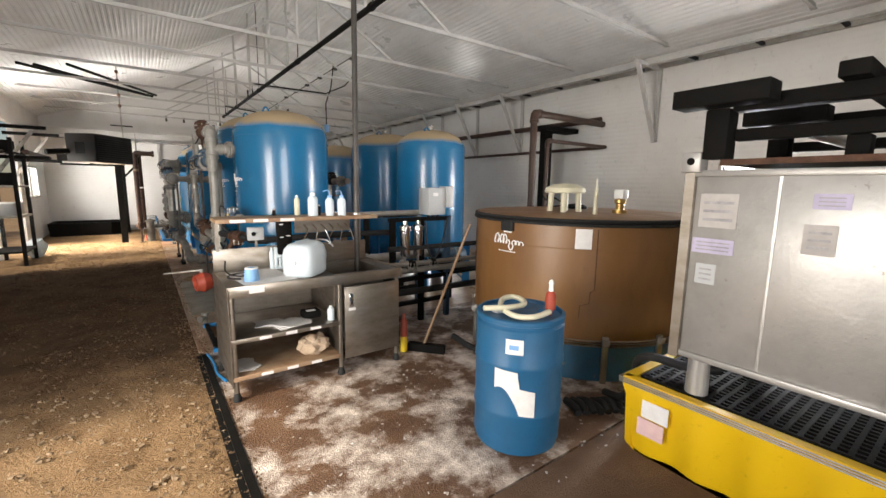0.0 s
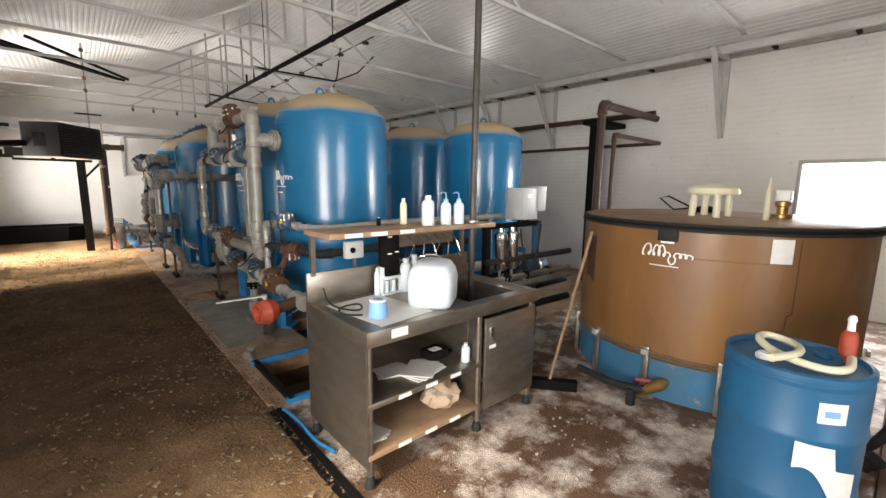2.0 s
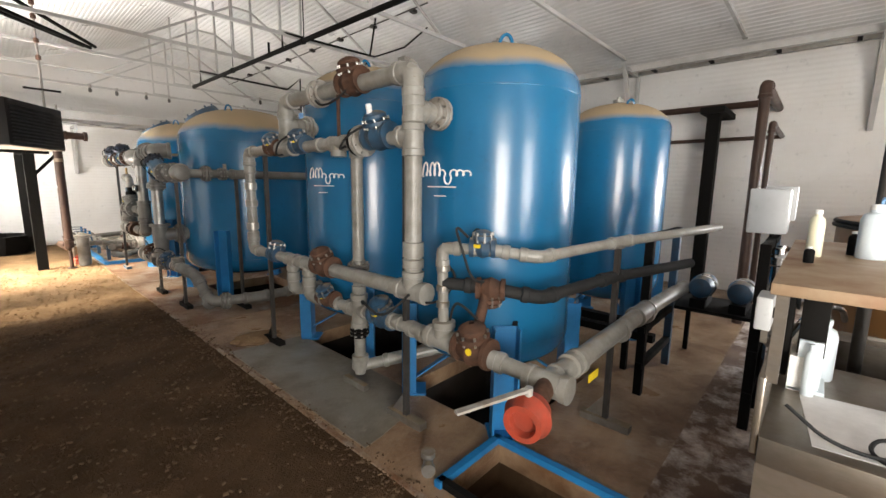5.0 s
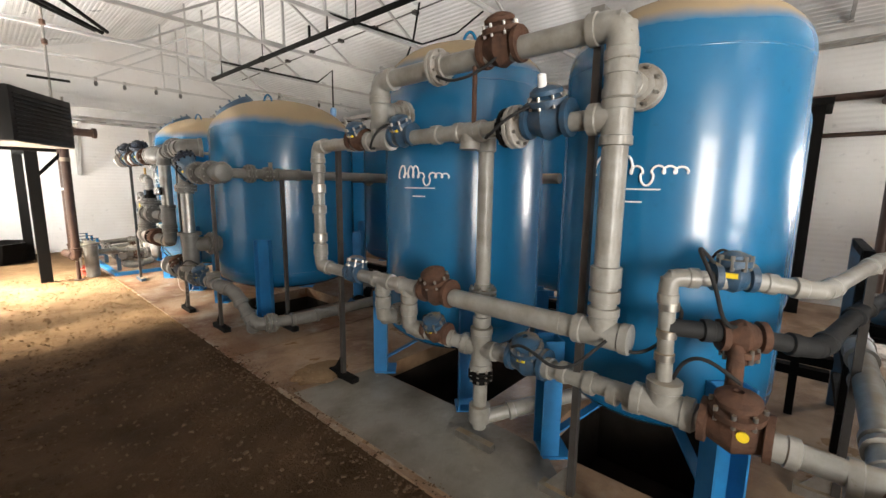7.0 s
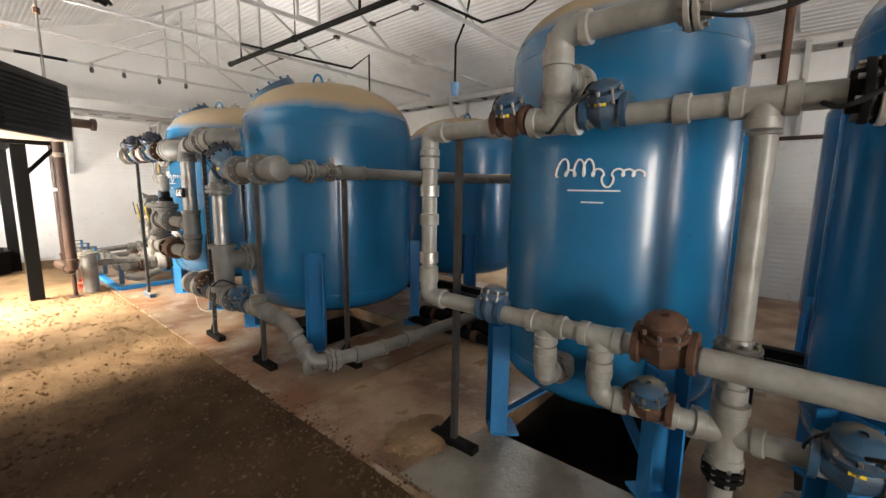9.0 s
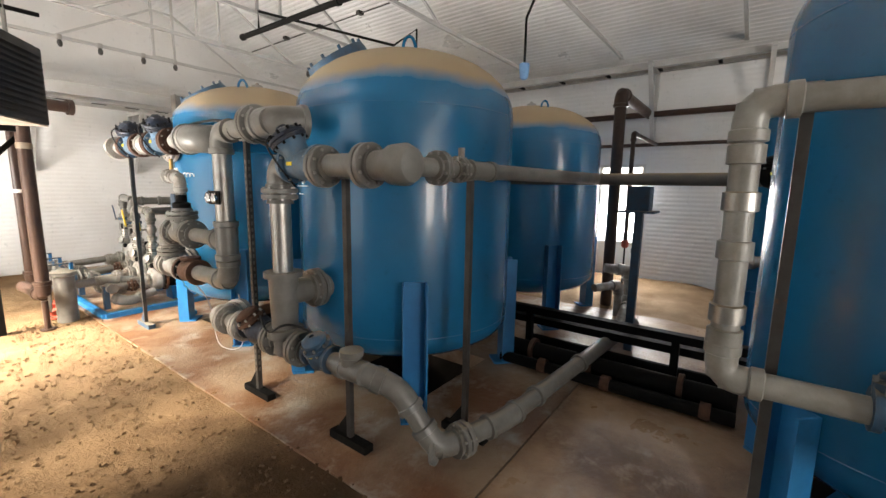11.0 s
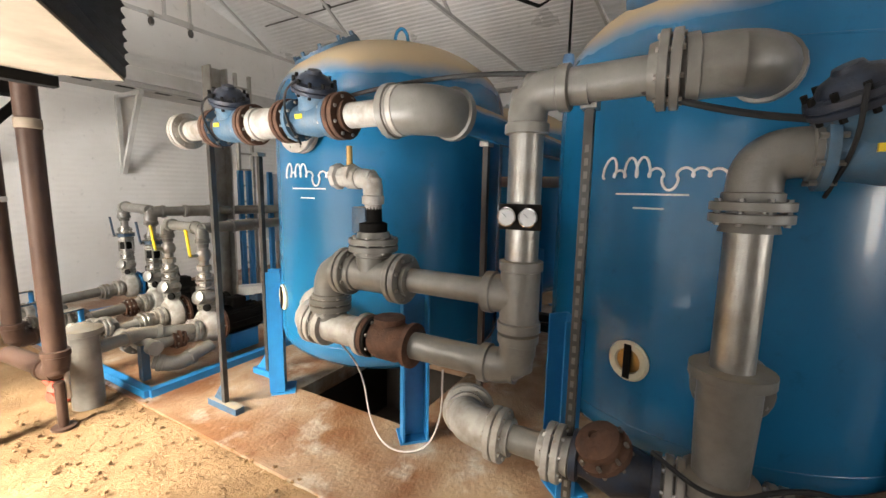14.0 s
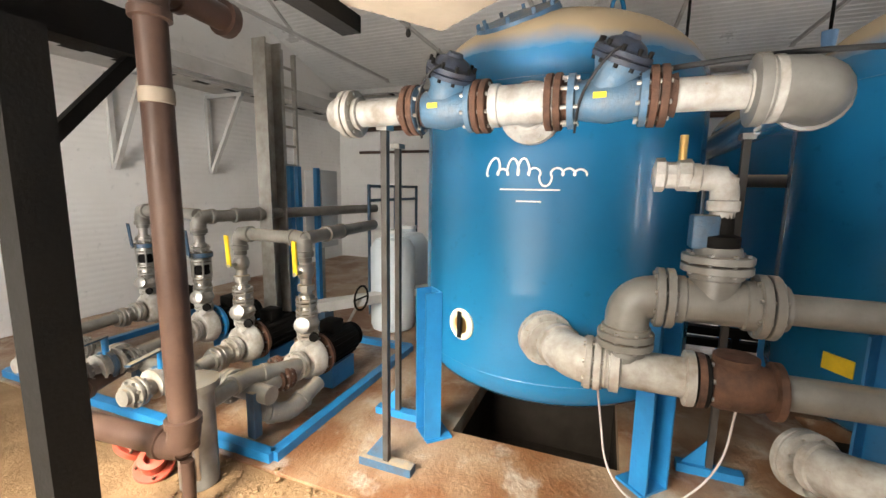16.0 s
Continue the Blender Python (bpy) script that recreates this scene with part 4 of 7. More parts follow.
tee(a, (X1, 7.19, 0.98), (0, 1, 0), (0, 0, -1), r2)
collar(a, (X1, 6.12, 0.98), (0, 1, 0), r2)
tee(a, (X1, Y1, 0.98), (0, 1, 0), (0, 0, 1), r1, length=0.13)
pipe(a, (X1, 6.8, 0.98), (X1, Y1, 0.98), r1 * 0.98)
run(a, [(X1, 7.46, 0.98), (X1, 7.46, 0.70), (1.1, 7.46, 0.70)], r2)
collar(a, (X1, 7.46, 0.84), (0, 0, 1), r2)
flange(a, (0.9, 7.46, 0.70), (1, 0, 0), r2, M_WHITEP)
# lower line
run(a, [(X1, 7.19, 0.98), (X1, 7.19, 0.70), (X1 + 0.05, 7.0, 0.69), (XM, Y2, 0.64), (XM - 0.06, 6.3, 0.68), (0.73, 5.62, 0.73), (0.70, 5.3, 0.73), (0.75, 4.95, 0.69)], r2)
collar(a, (X1, 7.19, 0.84), (0, 0, 1), r2)
valve(a, (X1 + 0.05, 6.98, 0.71), (-0.1, 1, 0), r2, (-0.5, 0, 1), M_RUST, M_BLUE_DK, pot=1)
valve(a, (XM - 0.05, 6.33, 0.69), (0.05, 1, 0), r1, (-0.4, 0, 1), M_BLUE_DK, M_BLUE_DK, pot=1)
for y in (6.1, 5.95, 5.83, 5.75):
    collar(a, (XM - 0.06 - (6.3 - y) * 0.16, y, 0.70), (0.1, 1, 0), r2, w=0.05)
tee(a, (0.73, 5.62, 0.73), (0, 1, 0), (0, 0, 1), r1, length=0.12)
valve(a, (0.70, 5.36, 0.75), (0, 1, 0), r1, (-0.2, 0, 1), M_RUST, M_RUST)
part("yellow_dot", rod(B(), (0.61, 5.33, 0.77), (0.604, 5.33, 0.77), 0.02), M_TAG, a)
# small riser and line to the treatment skid
run(a, [(0.73, 5.62, 0.73), (0.73, 5.64, 1.29), (0.88, 5.40, 1.29), (1.02, 5.16, 1.26), (1.75, 4.97, 1.30), (3.0, 4.62, 1.34)], 0.032)
for z in (0.95, 1.05, 1.17):
    collar(a, (0.73, 5.63, z), (0, 0, 1), 0.032, M_GALV, w=0.04)
valve(a, (0.86, 5.44, 1.30), (0.5, -0.85, 0), 0.036, (0, 0, 1), M_BLUE_DK, M_BLUE_DK, pot=1)
run(a, [(0.73, 5.63, 1.08), (0.86, 5.42, 1.07), (1.05, 5.15, 1.02), (1.7, 5.0, 1.06), (2.6, 4.72, 1.08)], 0.036, M_RUBBER)
valve(a, (0.88, 5.39, 1.06), (0.5, -0.85, 0), 0.04, (0, 0, -1), M_RUST, M_RUST)
part("drop_pipe", rod(B(), (0.86, 5.4, 1.06), (0.72, 5.38, 0.78), 0.03), M_RUST, a)
# red butterfly valve at the end of the lower line
tee(a, (0.75, 4.93, 0.68), (0, 1, 0), (1, 0, 0), r1, length=0.12)
pipe(a, (0.75, 4.93, 0.68), (0.48, 4.87, 0.665), r1 * 0.9, M_RUST)
rv = part("red_valve", turn(B(), (0.51, 4.875, 0.665), (-1, -0.2, -0.05), [(0, 0.05), (0, 0.085), (0.02, 0.09), (0.07, 0.108), (0.11, 0.09), (0.14, 0.085), (0.14, 0.06), (0.1, 0.055)], 24), M_RED, a, "scuffed red-painted valve")
part("lever", bar(B(), (0.44, 4.86, 0.79), (0.12, 5.0, 0.76), 0.03, 0.012), M_WHITEP, rv, "pale steel valve lever")
part("stem", rod(B(), (0.44, 4.86, 0.73), (0.44, 4.86, 0.8), 0.018), M_WHITEP, rv)
run(a, [(0.75, 4.93, 0.68), (2.2, 4.93, 0.72), (3.4, 4.9, 0.72)], 0.058)
for x in (1.0, 1.08, 1.75, 2.3):
    collar(a, (x, 4.93, 0.69), (1, 0, 0), 0.058, w=0.05)
part("yellow_tag", box(B(), (1.15, 4.88, 0.55), (1.28, 4.885, 0.6)), M_TAG, a)
stand(0.79, 6.02, 2.40, foot=M_GALV)
stand(0.83, 8.10, 1.98)
stand(1.73, 4.975, 1.26, foot=M_GALV)

# ---- manifold on the two wide tanks ----
FITTING = M_PVC
X2 = 0.51
c = thing("pipe_manifold", (X2, 11, 0), "heavy grey plastic pipe manifold with rusty flanges", "pipework")
R = 0.065
YC = 10.69
pipe(c, (X2, YC, 0.60), (X2, YC, 1.60), R, M_GALV)
part("riser_body", turn(B(), (X2, YC, 0.66), (0, 0, 1), [(0, R), (0, 0.12), (0.03, 0.12), (0.035, 0.085), (0.3, 0.095), (0.38, 0.095), (0.385, 0.125), (0.42, 0.125), (0.42, R)], 24), M_PVC, c)
pipe(c, (X2, YC, 0.93), (0.84, 10.65, 0.93), 0.085)
flange(c, (0.74, 10.66, 0.93), (1, 0, 0), 0.085, k=1.6)
flange(c, (X2, YC, 1.595), (0, 0, 1), R, M_PVC, k=1.75)
elbow(c, (X2, YC, 1.62), (X2, YC, 1.775), (X2, 10.4, 1.775), R)
pipe(c, (X2, 10.6, 1.775), (X2, 9.56, 1.755), R)
angle_valve(c, (X2, 10.40, 1.775), (0, 1, 0), R, (-0.35, 0.5, 1))
flange(c, (X2, 10.23, 1.76), (0, 1, 0), R)
flange(c, (X2, 9.86, 1.76), (0, 1, 0), R)
part("reducer", turn(B(), (X2, 9.86, 1.76), (0, -1, 0), [(0, 0.075), (0.14, 0.08), (0.18, 0.1), (0.27, 0.105), (0.31, 0.085), (0.33, 0.03)], 22), M_PVC, c)
run(c, [(X2 + 0.02, 9.60, 1.755), (1.2, 9.6, 1.755), (4.0, 9.35, 1.75)], 0.05)
flange(c, (0.78, 9.6, 1.755), (1, 0, 0), 0.055, k=1.7)
flange(c, (0.97, 9.6, 1.755), (1, 0, 0), 0.045, k=1.7)
part("clamp_bolt", rod(B(), (1.0, 9.6, 1.76), (1.0, 9.6, 1.88), 0.02), M_WHITEP, c)
# base line
run(c, [(X2, 11.62, 0.58), (X2, 9.95, 0.58), (0.62, 9.75, 0.50), (0.70, 9.52, 0.17), (1.2, 9.36, 0.17), (3.6, 9.1, 0.25)], 0.06)
part("base_elbow", turn(B(), (X2, YC, 0.66), (0, 0, -1), [(0, 0.12), (0.03, 0.12), (0.03, 0.07), (0.14, 0.085), (0.17, 0.05)], 22), M_PVC, c)
for y in (10.82, 10.52):
    flange(c, (X2, y, 0.58), (0, 1, 0), 0.062, M_PVC, k=1.9)
valve(c, (X2, 10.30, 0.59), (0, 1, 0), 0.055, (-0.5, 0, 1), M_BLUE_DK, M_BLUE_DK, pot=1)
valve(c, (X2, 11.02, 0.60), (0, 1, 0), 0.062, (-0.5, 0.5, 1), M_VALVE, M_RUST, size=1.2)
for y in (11.25, 11.5):
    flange(c, (X2, y, 0.58), (0, 1, 0), 0.062, M_WHITEP, k=1.9)
elbow(c, (X2, 11.45, 0.58), (X2, 11.66, 0.58), (0.8, 11.8, 0.5), 0.08, M_WHITEP)
flange(c, (0.72, 11.75, 0.52), (1, 0.4, -0.2), 0.07, M_WHITEP, k=1.9)
tee(c, (X2, 10.02, 0.58), (0, 1, 0), (0, 0, 1), 0.055)
collar(c, (0.70, 9.53, 0.17), (0.3, -1, 0), 0.075, w=0.03)
flange(c, (0.86, 9.46, 0.17), (1, -0.3, 0), 0.07, k=1.5)
for x in (1.6, 2.3):
    collar(c, (x, 9.36 - (x - 1.2) * 0.108, 0.17 + (x - 1.2) * 0.033), (1, -0.1, 0), 0.06, w=0.05)
# top of the wide tank: big nozzle elbow and the tall return riser
YE = 11.43
elbow(c, (X2, 11.1, 2.04), (X2 + 0.02, 10.72, 2.06), (0.95, 10.6, 2.08), 0.085)
pipe(c, (X2, YE, 2.03), (X2, 10.75, 2.05), R, M_PVC)
pipe(c, (X2, 11.0, 2.045), (X2, 10.75, 2.055), 0.085)
flange(c, (X2, 10.95, 2.05), (0, 1, 0), 0.075, k=1.7)
run(c, [(X2, 11.2, 2.03), (X2, YE, 2.03), (X2, YE, 0.90), (X2, 12.35, 0.895)], 0.066)
pipe(c, (X2, YE, 1.36), (X2, YE, 1.95), 0.067, M_GALV, "riser_sleeve")
tee(c, (X2, YE, 1.22), (0, 0, 1), (0, 1, 0), 0.07, length=0.15)
part("gauge_panel", box(B(), (X2 - 0.09, YE - 0.10, 1.50), (X2 - 0.075, YE + 0.07, 1.60), bevel=0.004), M_BLACK, c)
for y in (-0.055, 0.03):
    g = part("gauge", turn(B(), (X2 - 0.09, YE + y, 1.55), (-1, 0, 0), [(0, 0.036), (0.022, 0.038), (0.024, 0.034), (0.018, 0.032)], 18), M_CHROME, c)
    part("dial", turn(B(), (X2 - 0.109, YE + y, 1.55), (-1, 0, 0), [(0, 0.031), (0.001, 0.031)], 18), M_GREYBOX, g)
    part("needle", bar(B(), (X2 - 0.112, YE + y, 1.55), (X2 - 0.112, YE + y + 0.015, 1.565), 0.003, 0.001), M_BLACK, g)
pipe(c, (X2, YE, 1.22), (X2, 12.1, 1.22), 0.058)
flange(c, (X2, 12.03, 1.22), (0, 1, 0), 0.066)
tee(c, (X2, 12.2, 1.22), (0, 1, 0), (0, 0, 1), 0.075, length=0.14)
flange(c, (X2, 12.2, 1.375), (0, 0, 1), 0.066)
flange(c, (X2, 12.37, 1.22), (0, 1, 0), 0.066)
elbow(c, (X2, 12.3, 1.22), (X2, 12.5, 1.22), (X2, 12.5, 1.0), 0.075)
pipe(c, (X2, 12.5, 1.1), (X2, 12.5, 0.9), 0.07)
flange(c, (X2, 12.5, 1.03), (0, 0, 1), 0.066, M_PVC, k=1.7)
part("solenoid_body", turn(B(), (X2, 12.2, 1.38), (0, 0, 1), [(0, 0.04), (0.05, 0.05), (0.06, 0.07), (0.1, 0.07), (0.11, 0.045), (0.22, 0.04)], 16), M_BLACK, c)
part("actuator", box(B(), (X2 - 0.05, 12.21, 1.43), (X2 + 0.05, 12.3, 1.56), bevel=0.01), M_BLUE_DK, c)
run(c, [(X2, 12.2, 1.55), (X2, 12.2, 1.70), (X2, 12.4, 1.70)], 0.042, M_WHITEP)
part("union_nut", turn(B(), (X2, 12.31, 1.71), (0, 1, 0), [(0, 0.05), (0.01, 0.062), (0.05, 0.062), (0.06, 0.05), (0.09, 0.05), (0.1, 0.066), (0.13, 0.066), (0.14, 0.03)], 8), M_WHITEP, c)
part("bleed_cock", rod(B(), (X2, 12.35, 1.75), (X2, 12.35, 1.86), 0.015), M_BRASS, c)
# rust-red check valve and the tank nozzle
v = part("check_valve", turn(B(), (X2, 11.95, 0.895), (0, 1, 0), [(0, 0.06), (0, 0.11), (0.025, 0.11), (0.03, 0.08), (0.09, 0.1), (0.2, 0.1), (0.25, 0.08), (0.255, 0.11), (0.28, 0.11), (0.28, 0.06)], 22), M_RUST, c, "rust-red check valve")
part("bonnet", turn(B(), (X2, 12.1, 0.93), (0, 0, 1), [(0, 0.06), (0.06, 0.06), (0.06, 0.08), (0.085, 0.08), (0.085, 0.02)], 14), M_RUST, v)
part("nozzle_body", turn(B(), (X2, 12.24, 0.895), (0, 1, 0), [(0, 0.06), (0.0, 0.112), (0.03, 0.112), (0.035, 0.082), (0.3, 0.082), (0.33, 0.1), (0.36, 0.06)], 22), M_WHITEP, c)
flange(c, (X2, 12.22, 0.895), (0, 1, 0), 0.066, M_BLACK, k=1.6)
elbow(c, (X2, 12.4, 0.895), (X2 + 0.01, 12.7, 0.895), (0.9, 12.9, 0.88), 0.085, M_WHITEP)
flange(c, (0.79, 12.86, 0.88), (1, 0.5, 0), 0.085, M_WHITEP, k=1.65)
flange(c, (X2 + 0.01, 12.62, 0.895), (0, 1, 0), 0.075, M_WHITEP, k=1.55)
# top line along the bay
XF = 0.57
pipe(c, (XF, 13.9, 2.02), (XF, 11.95, 2.02), R, M_WHITEP)
for y, mt in ((13.88, M_WHITEP), (13.52, M_RUST), (13.17, M_RUST), (12.85, M_RUST), (12.45, M_RUST), (12.09, M_WHITEP)):
    flange(c, (XF, y, 2.02), (0, 1, 0), R, mt)
part("blind_cap", turn(B(), (XF, 13.9, 2.02), (0, 1, 0), [(0, 0.11), (0.03, 0.1), (0.09, 0.07), (0.1, 0.02)], 20), M_WHITEP, c)
angle_valve(c, (XF, 13.36, 2.02), (0, 1, 0), R, (-0.35, -0.45, 1))
angle_valve(c, (XF, 12.64, 2.02), (0, 1, 0), R, (-0.35, -0.45, 1))
tee(c, (XF, 12.98, 2.02), (0, 1, 0), (1, 0, 0), 0.075, M_WHITEP, length=0.15)
pipe(c, (XF, 12.98, 2.02), (0.9, 12.98, 2.0), 0.075, M_WHITEP)
flange(c, (0.75, 12.98, 2.01), (1, 0, 0), 0.08, M_WHITEP)
elbow(c, (XF, 12.1, 2.02), (XF, 11.93, 2.02), (1.0, 11.85, 2.02), 0.1)
pipe(c, (0.72, 11.9, 2.02), (3.3, 11.82, 2.0), 0.085, M_BLUE)
stand(0.63, 13.72, 1.94, foot=M_BLUE_DK)
stand(0.586, 11.21, 1.96, slots=True)
stand(0.60, 10.147, 1.69)
stand(1.135, 9.62, 1.70)
stand(1.30, 11.95, 1.92, foot=M_BLUE_LT)
stand(1.16, 13.92, 1.9, foot=M_BLUE_LT)

# ---- stainless laboratory bench ----
def bench():
    t = thing("sink_bench", (1.19, 3.7, 0), "grimy stainless steel bench with sink, shelves and cupboard", "bench")
    x0, x1, y0, y1, h = 0.46, 1.92, 3.33, 4.08, 0.90
    for x in (x0 + 0.02, 1.33, x1 - 0.03):
        for y in (y0 + 0.03, y1 - 0.03):
            leg = part("leg", rod(B(), (x, y, 0.05), (x, y, h - 0.06), 0.02, n=12), M_STEEL, t)
            part("foot", turn(B(), (x, y, 0), (0, 0, 1), [(0, 0.03), (0.02, 0.034), (0.05, 0.024), (0.07, 0.02)], 12), M_RUBBER, leg)
    # top with a sink hole
    bm = B()
    sx0, sx1, sy0, sy1 = 1.32, 1.80, 3.45, 3.95
    outer = [(x0, y0), (x1, y0), (x1, y1), (x0, y1)]
    inner = [(sx0, sy0), (sx1, sy0), (sx1, sy1), (sx0, sy1)]
    rings(bm, [[V((x, y, z)) for x, y in loop] for loop, z in ((outer, h), (inner, h), (inner, h - 0.03), (outer, h - 0.03))], closed=True)
    part("worktop", bm, M_STEEL, t, "stained steel worktop with raised rim")
    for lo, hi in (((x0, y0 - 0.012, h - 0.07), (x1, y0, h + 0.018)), ((x0 - 0.012, y0 - 0.012, h - 0.07), (x0, y1, h + 0.018)), ((x1, y0 - 0.012, h - 0.07), (x1 + 0.012, y1, h + 0.018))):
        part("rim", box(B(), lo, hi, bevel=0.004), M_STEEL, t)
    bm = B()
    for lo, hi in (((sx0, sy0, h - 0.3), (sx1, sy1, h - 0.29)), ((sx0 - .008, sy0, h - 0.3), (sx0, sy1, h - 0.031)), ((sx1, sy0, h - 0.3), (sx1 + .008, sy1, h - 0.031)), ((sx0, sy0 - .008, h - 0.3), (sx1, sy0, h - 0.031)), ((sx0, sy1, h - 0.3), (sx1, sy1 + .008, h - 0.031))):
        box(bm, lo, hi)
    part("sink_bowl", bm, M_STEEL, t, "deep steel sink bowl")
    part("backsplash", box(B(), (x0, y1, h - 0.05), (x1, y1 + 0.02, 1.10), bevel=0.004), M_STEEL, t)
    part("side_panel", box(B(), (x0 - 0.008, y0 + 0.01, 0.12), (x0, y1, h - 0.07)), M_STEEL, t)
    part("divider", box(B(), (1.32, y0 + 0.01, 0.12), (1.34, y1, h - 0.07)), M_STEEL, t)
    part("back_panel", box(B(), (x0, y1 - 0.01, 0.12), (x1, y1, h - 0.07)), M_STEEL, t)
    for z, mt in ((0.20, M_SHELF), (0.50, M_STEEL)):
        s = part("shelf", box(B(), (x0, y0 + 0.01, z - 0.035), (1.32, y1 - 0.011, z), bevel=0.003), mt, t)
        for k in range(3):
            part("shelf_label", box(B(), (0.66 + 0.2 * k, y0 + 0.004, z - 0.03), (0.75 + 0.2 * k, y0 + 0.0085, z - 0.006)), M_PAPER, s)
    d = part("cupboard_door", box(B(), (1.36, y0 - 0.01, 0.15), (1.90, y0 + 0.012, h - 0.1), bevel=0.004), M_STEEL, t, "brushed steel cupboard door")
    part("latch", box(B(), (1.40, y0 - 0.022, 0.62), (1.44, y0 - 0.01, 0.74), bevel=0.004), M_CHROME, d)
    part("latch_label", box(B(), (1.395, y0 - 0.0125, 0.585), (1.46, y0 - 0.0105, 0.61)), M_PAPER, d)
    part("cupboard_side", box(B(), (1.90, y0 + 0.015, 0.13), (1.91, y1 - 0.012, h - 0.075)), M_STEEL, t)
    part("rim_label", box(B(), (0.60, y0 - 0.0145, h - 0.045), (0.71, y0 - 0.0125, h + 0.005)), M_PAPER, t)
    # raised shelf
    u = part("upper_shelf", box(B(), (0.46, 3.74, 1.355), (1.90, 4.10, 1.39), bevel=0.004), M_SHELF, t, "stained raised shelf above the bench")
    for x in (0.50, 1.84):
        part("shelf_post", bar(B(), (x, 4.07, 1.08), (x, 4.07, 1.356), 0.03, 0.03, (0, 1, 0)), M_STEEL, u)
    for k, x in enumerate((0.56, 0.74, 0.96)):
        part("shelf_label", box(B(), (x, 3.735, 1.36), (x + 0.12, 3.7392, 1.385)), M_PAPER, u)
    rack = part("hook_rack", box(B(), (1.18, 4.085, 1.21), (1.75, 4.10, 1.35)), M_STEEL, t, "back plate with hanging glass tubes")
    for k in range(6):
        x = 1.26 + 0.085 * k
        part("hanging_tube", sweep(B(), [(x, 4.06, 1.29), (x + 0.03, 4.0, 1.24), (x + 0.06 * (k % 3 - 1), 3.98, 1.12)], 0.006, 6, 1), M_CHROME, rack)
    part("tap", sweep(B(), [(1.3, 4.06, 1.0), (1.3, 4.0, 1.14), (1.42, 3.9, 1.16), (1.48, 3.88, 1.08)], 0.012, 8, 2), M_CHROME, t)
    return t


bench()
t = thing("test_stand", (1.04, 3.98, 0.9), "white plastic water test stand with a black comparator block", "test kit")
part("base", box(B(), (0.95, 3.93, 0.9), (1.15, 4.04, 0.915), bevel=0.003), M_JUG, t)
for x in (0.955, 1.125):
    part("upright", box(B(), (x, 3.95, 0.915), (x + 0.02, 4.02, 1.03 + (0.07 if x < 1 else 0)), bevel=0.003), M_JUG, t)
part("bridge", box(B(), (0.975, 3.95, 1.005), (1.125, 4.02, 1.03), bevel=0.003), M_JUG, t)
part("block", box(B(), (0.99, 3.945, 1.031), (1.10, 4.025, 1.32), bevel=0.004), M_BLACK, t, "black comparator block")
for x in (1.0, 1.06):
    part("vial", rod(B(), (x, 3.96, 0.915), (x, 3.96, 1.0), 0.015, n=12), M_JUG, t)
for x, z in ((1.0, 1.19), (1.06, 1.20), (1.0, 1.31)):
    part("paper_tag", box(B(), (x, 3.9435, z), (x + 0.035, 3.9447, z + 0.008)), M_PAPER, t)


def bottle(x, y, z, h, r, mat, cap, label, spout=False, square=False):
    t = thing("bottle", (x, y, z), label, "bottle", "bottles on the bench")
    part("body", turn(B(), (x, y, z), (0, 0, 1), [(0, r * 0.94), (0.006, r), (h * 0.72, r), (h * 0.82, r * 0.8), (h * 0.86, r * 0.45), (h * 0.92, r * 0.45)], 4 if square else 18), mat, t)
    part("cap", turn(B(), (x, y, z + h * 0.9), (0, 0, 1), [(0, r * 0.5), (h * 0.09, r * 0.5), (h * 0.1, r * 0.3)], 12), cap, t)
    if spout:
        part("spout", sweep(B(), [(x, y, z + h), (x, y, z + h * 1.22), (x - 0.03, y, z + h * 1.26), (x - 0.06, y, z + h * 1.2)], 0.005, 6, 2), cap, t)


SH = 1.39
bottle(1.19, 4.02, SH, 0.19, 0.026, M_CREAM, M_WHITE, "slim cream plastic bottle on the raised shelf")
bottle(1.285, 3.85, SH, 0.215, 0.046, M_JUG, M_WHITE, "white plastic bottle on the raised shelf")
bottle(1.44, 3.83, SH, 0.19, 0.04, M_JUG, M_LTBLUE, "squeeze bottle with blue spout on the shelf", True)
bottle(1.552, 3.81, SH, 0.19, 0.04, M_JUG, M_LTBLUE, "squeeze bottle with blue spout on the shelf", True)
bottle(1.36, 3.9, SH, 0.1, 0.018, M_BLACK, M_WHITE, "small dark bottle on the raised shelf")
bottle(0.98, 4.03, SH, 0.06, 0.016, M_BLACK, M_WHITE, "tiny dark vial on the raised shelf")
bottle(0.93, 3.98, 0.9, 0.2, 0.02, M_JUG, M_JUG, "tall thin white bottle on the worktop")
bottle(1.16, 3.95, 0.9, 0.25, 0.045, M_JUG, M_JUG, "tall white plastic bottle on the worktop")
bottle(1.26, 3.98, 0.9, 0.26, 0.045, M_JUG, M_JUG, "tall white plastic bottle on the worktop")
bottle(1.27, 3.42, 0.5, 0.13, 0.03, M_JUG, M_WHITE, "small white bottle on the bench shelf")

# carboy, cup and small things on the worktop
t = thing("plastic_carboy", (1.11, 3.58, 0.9), "cloudy white square plastic carboy lying on the bench", "carboy")
bm = B()
loops = []
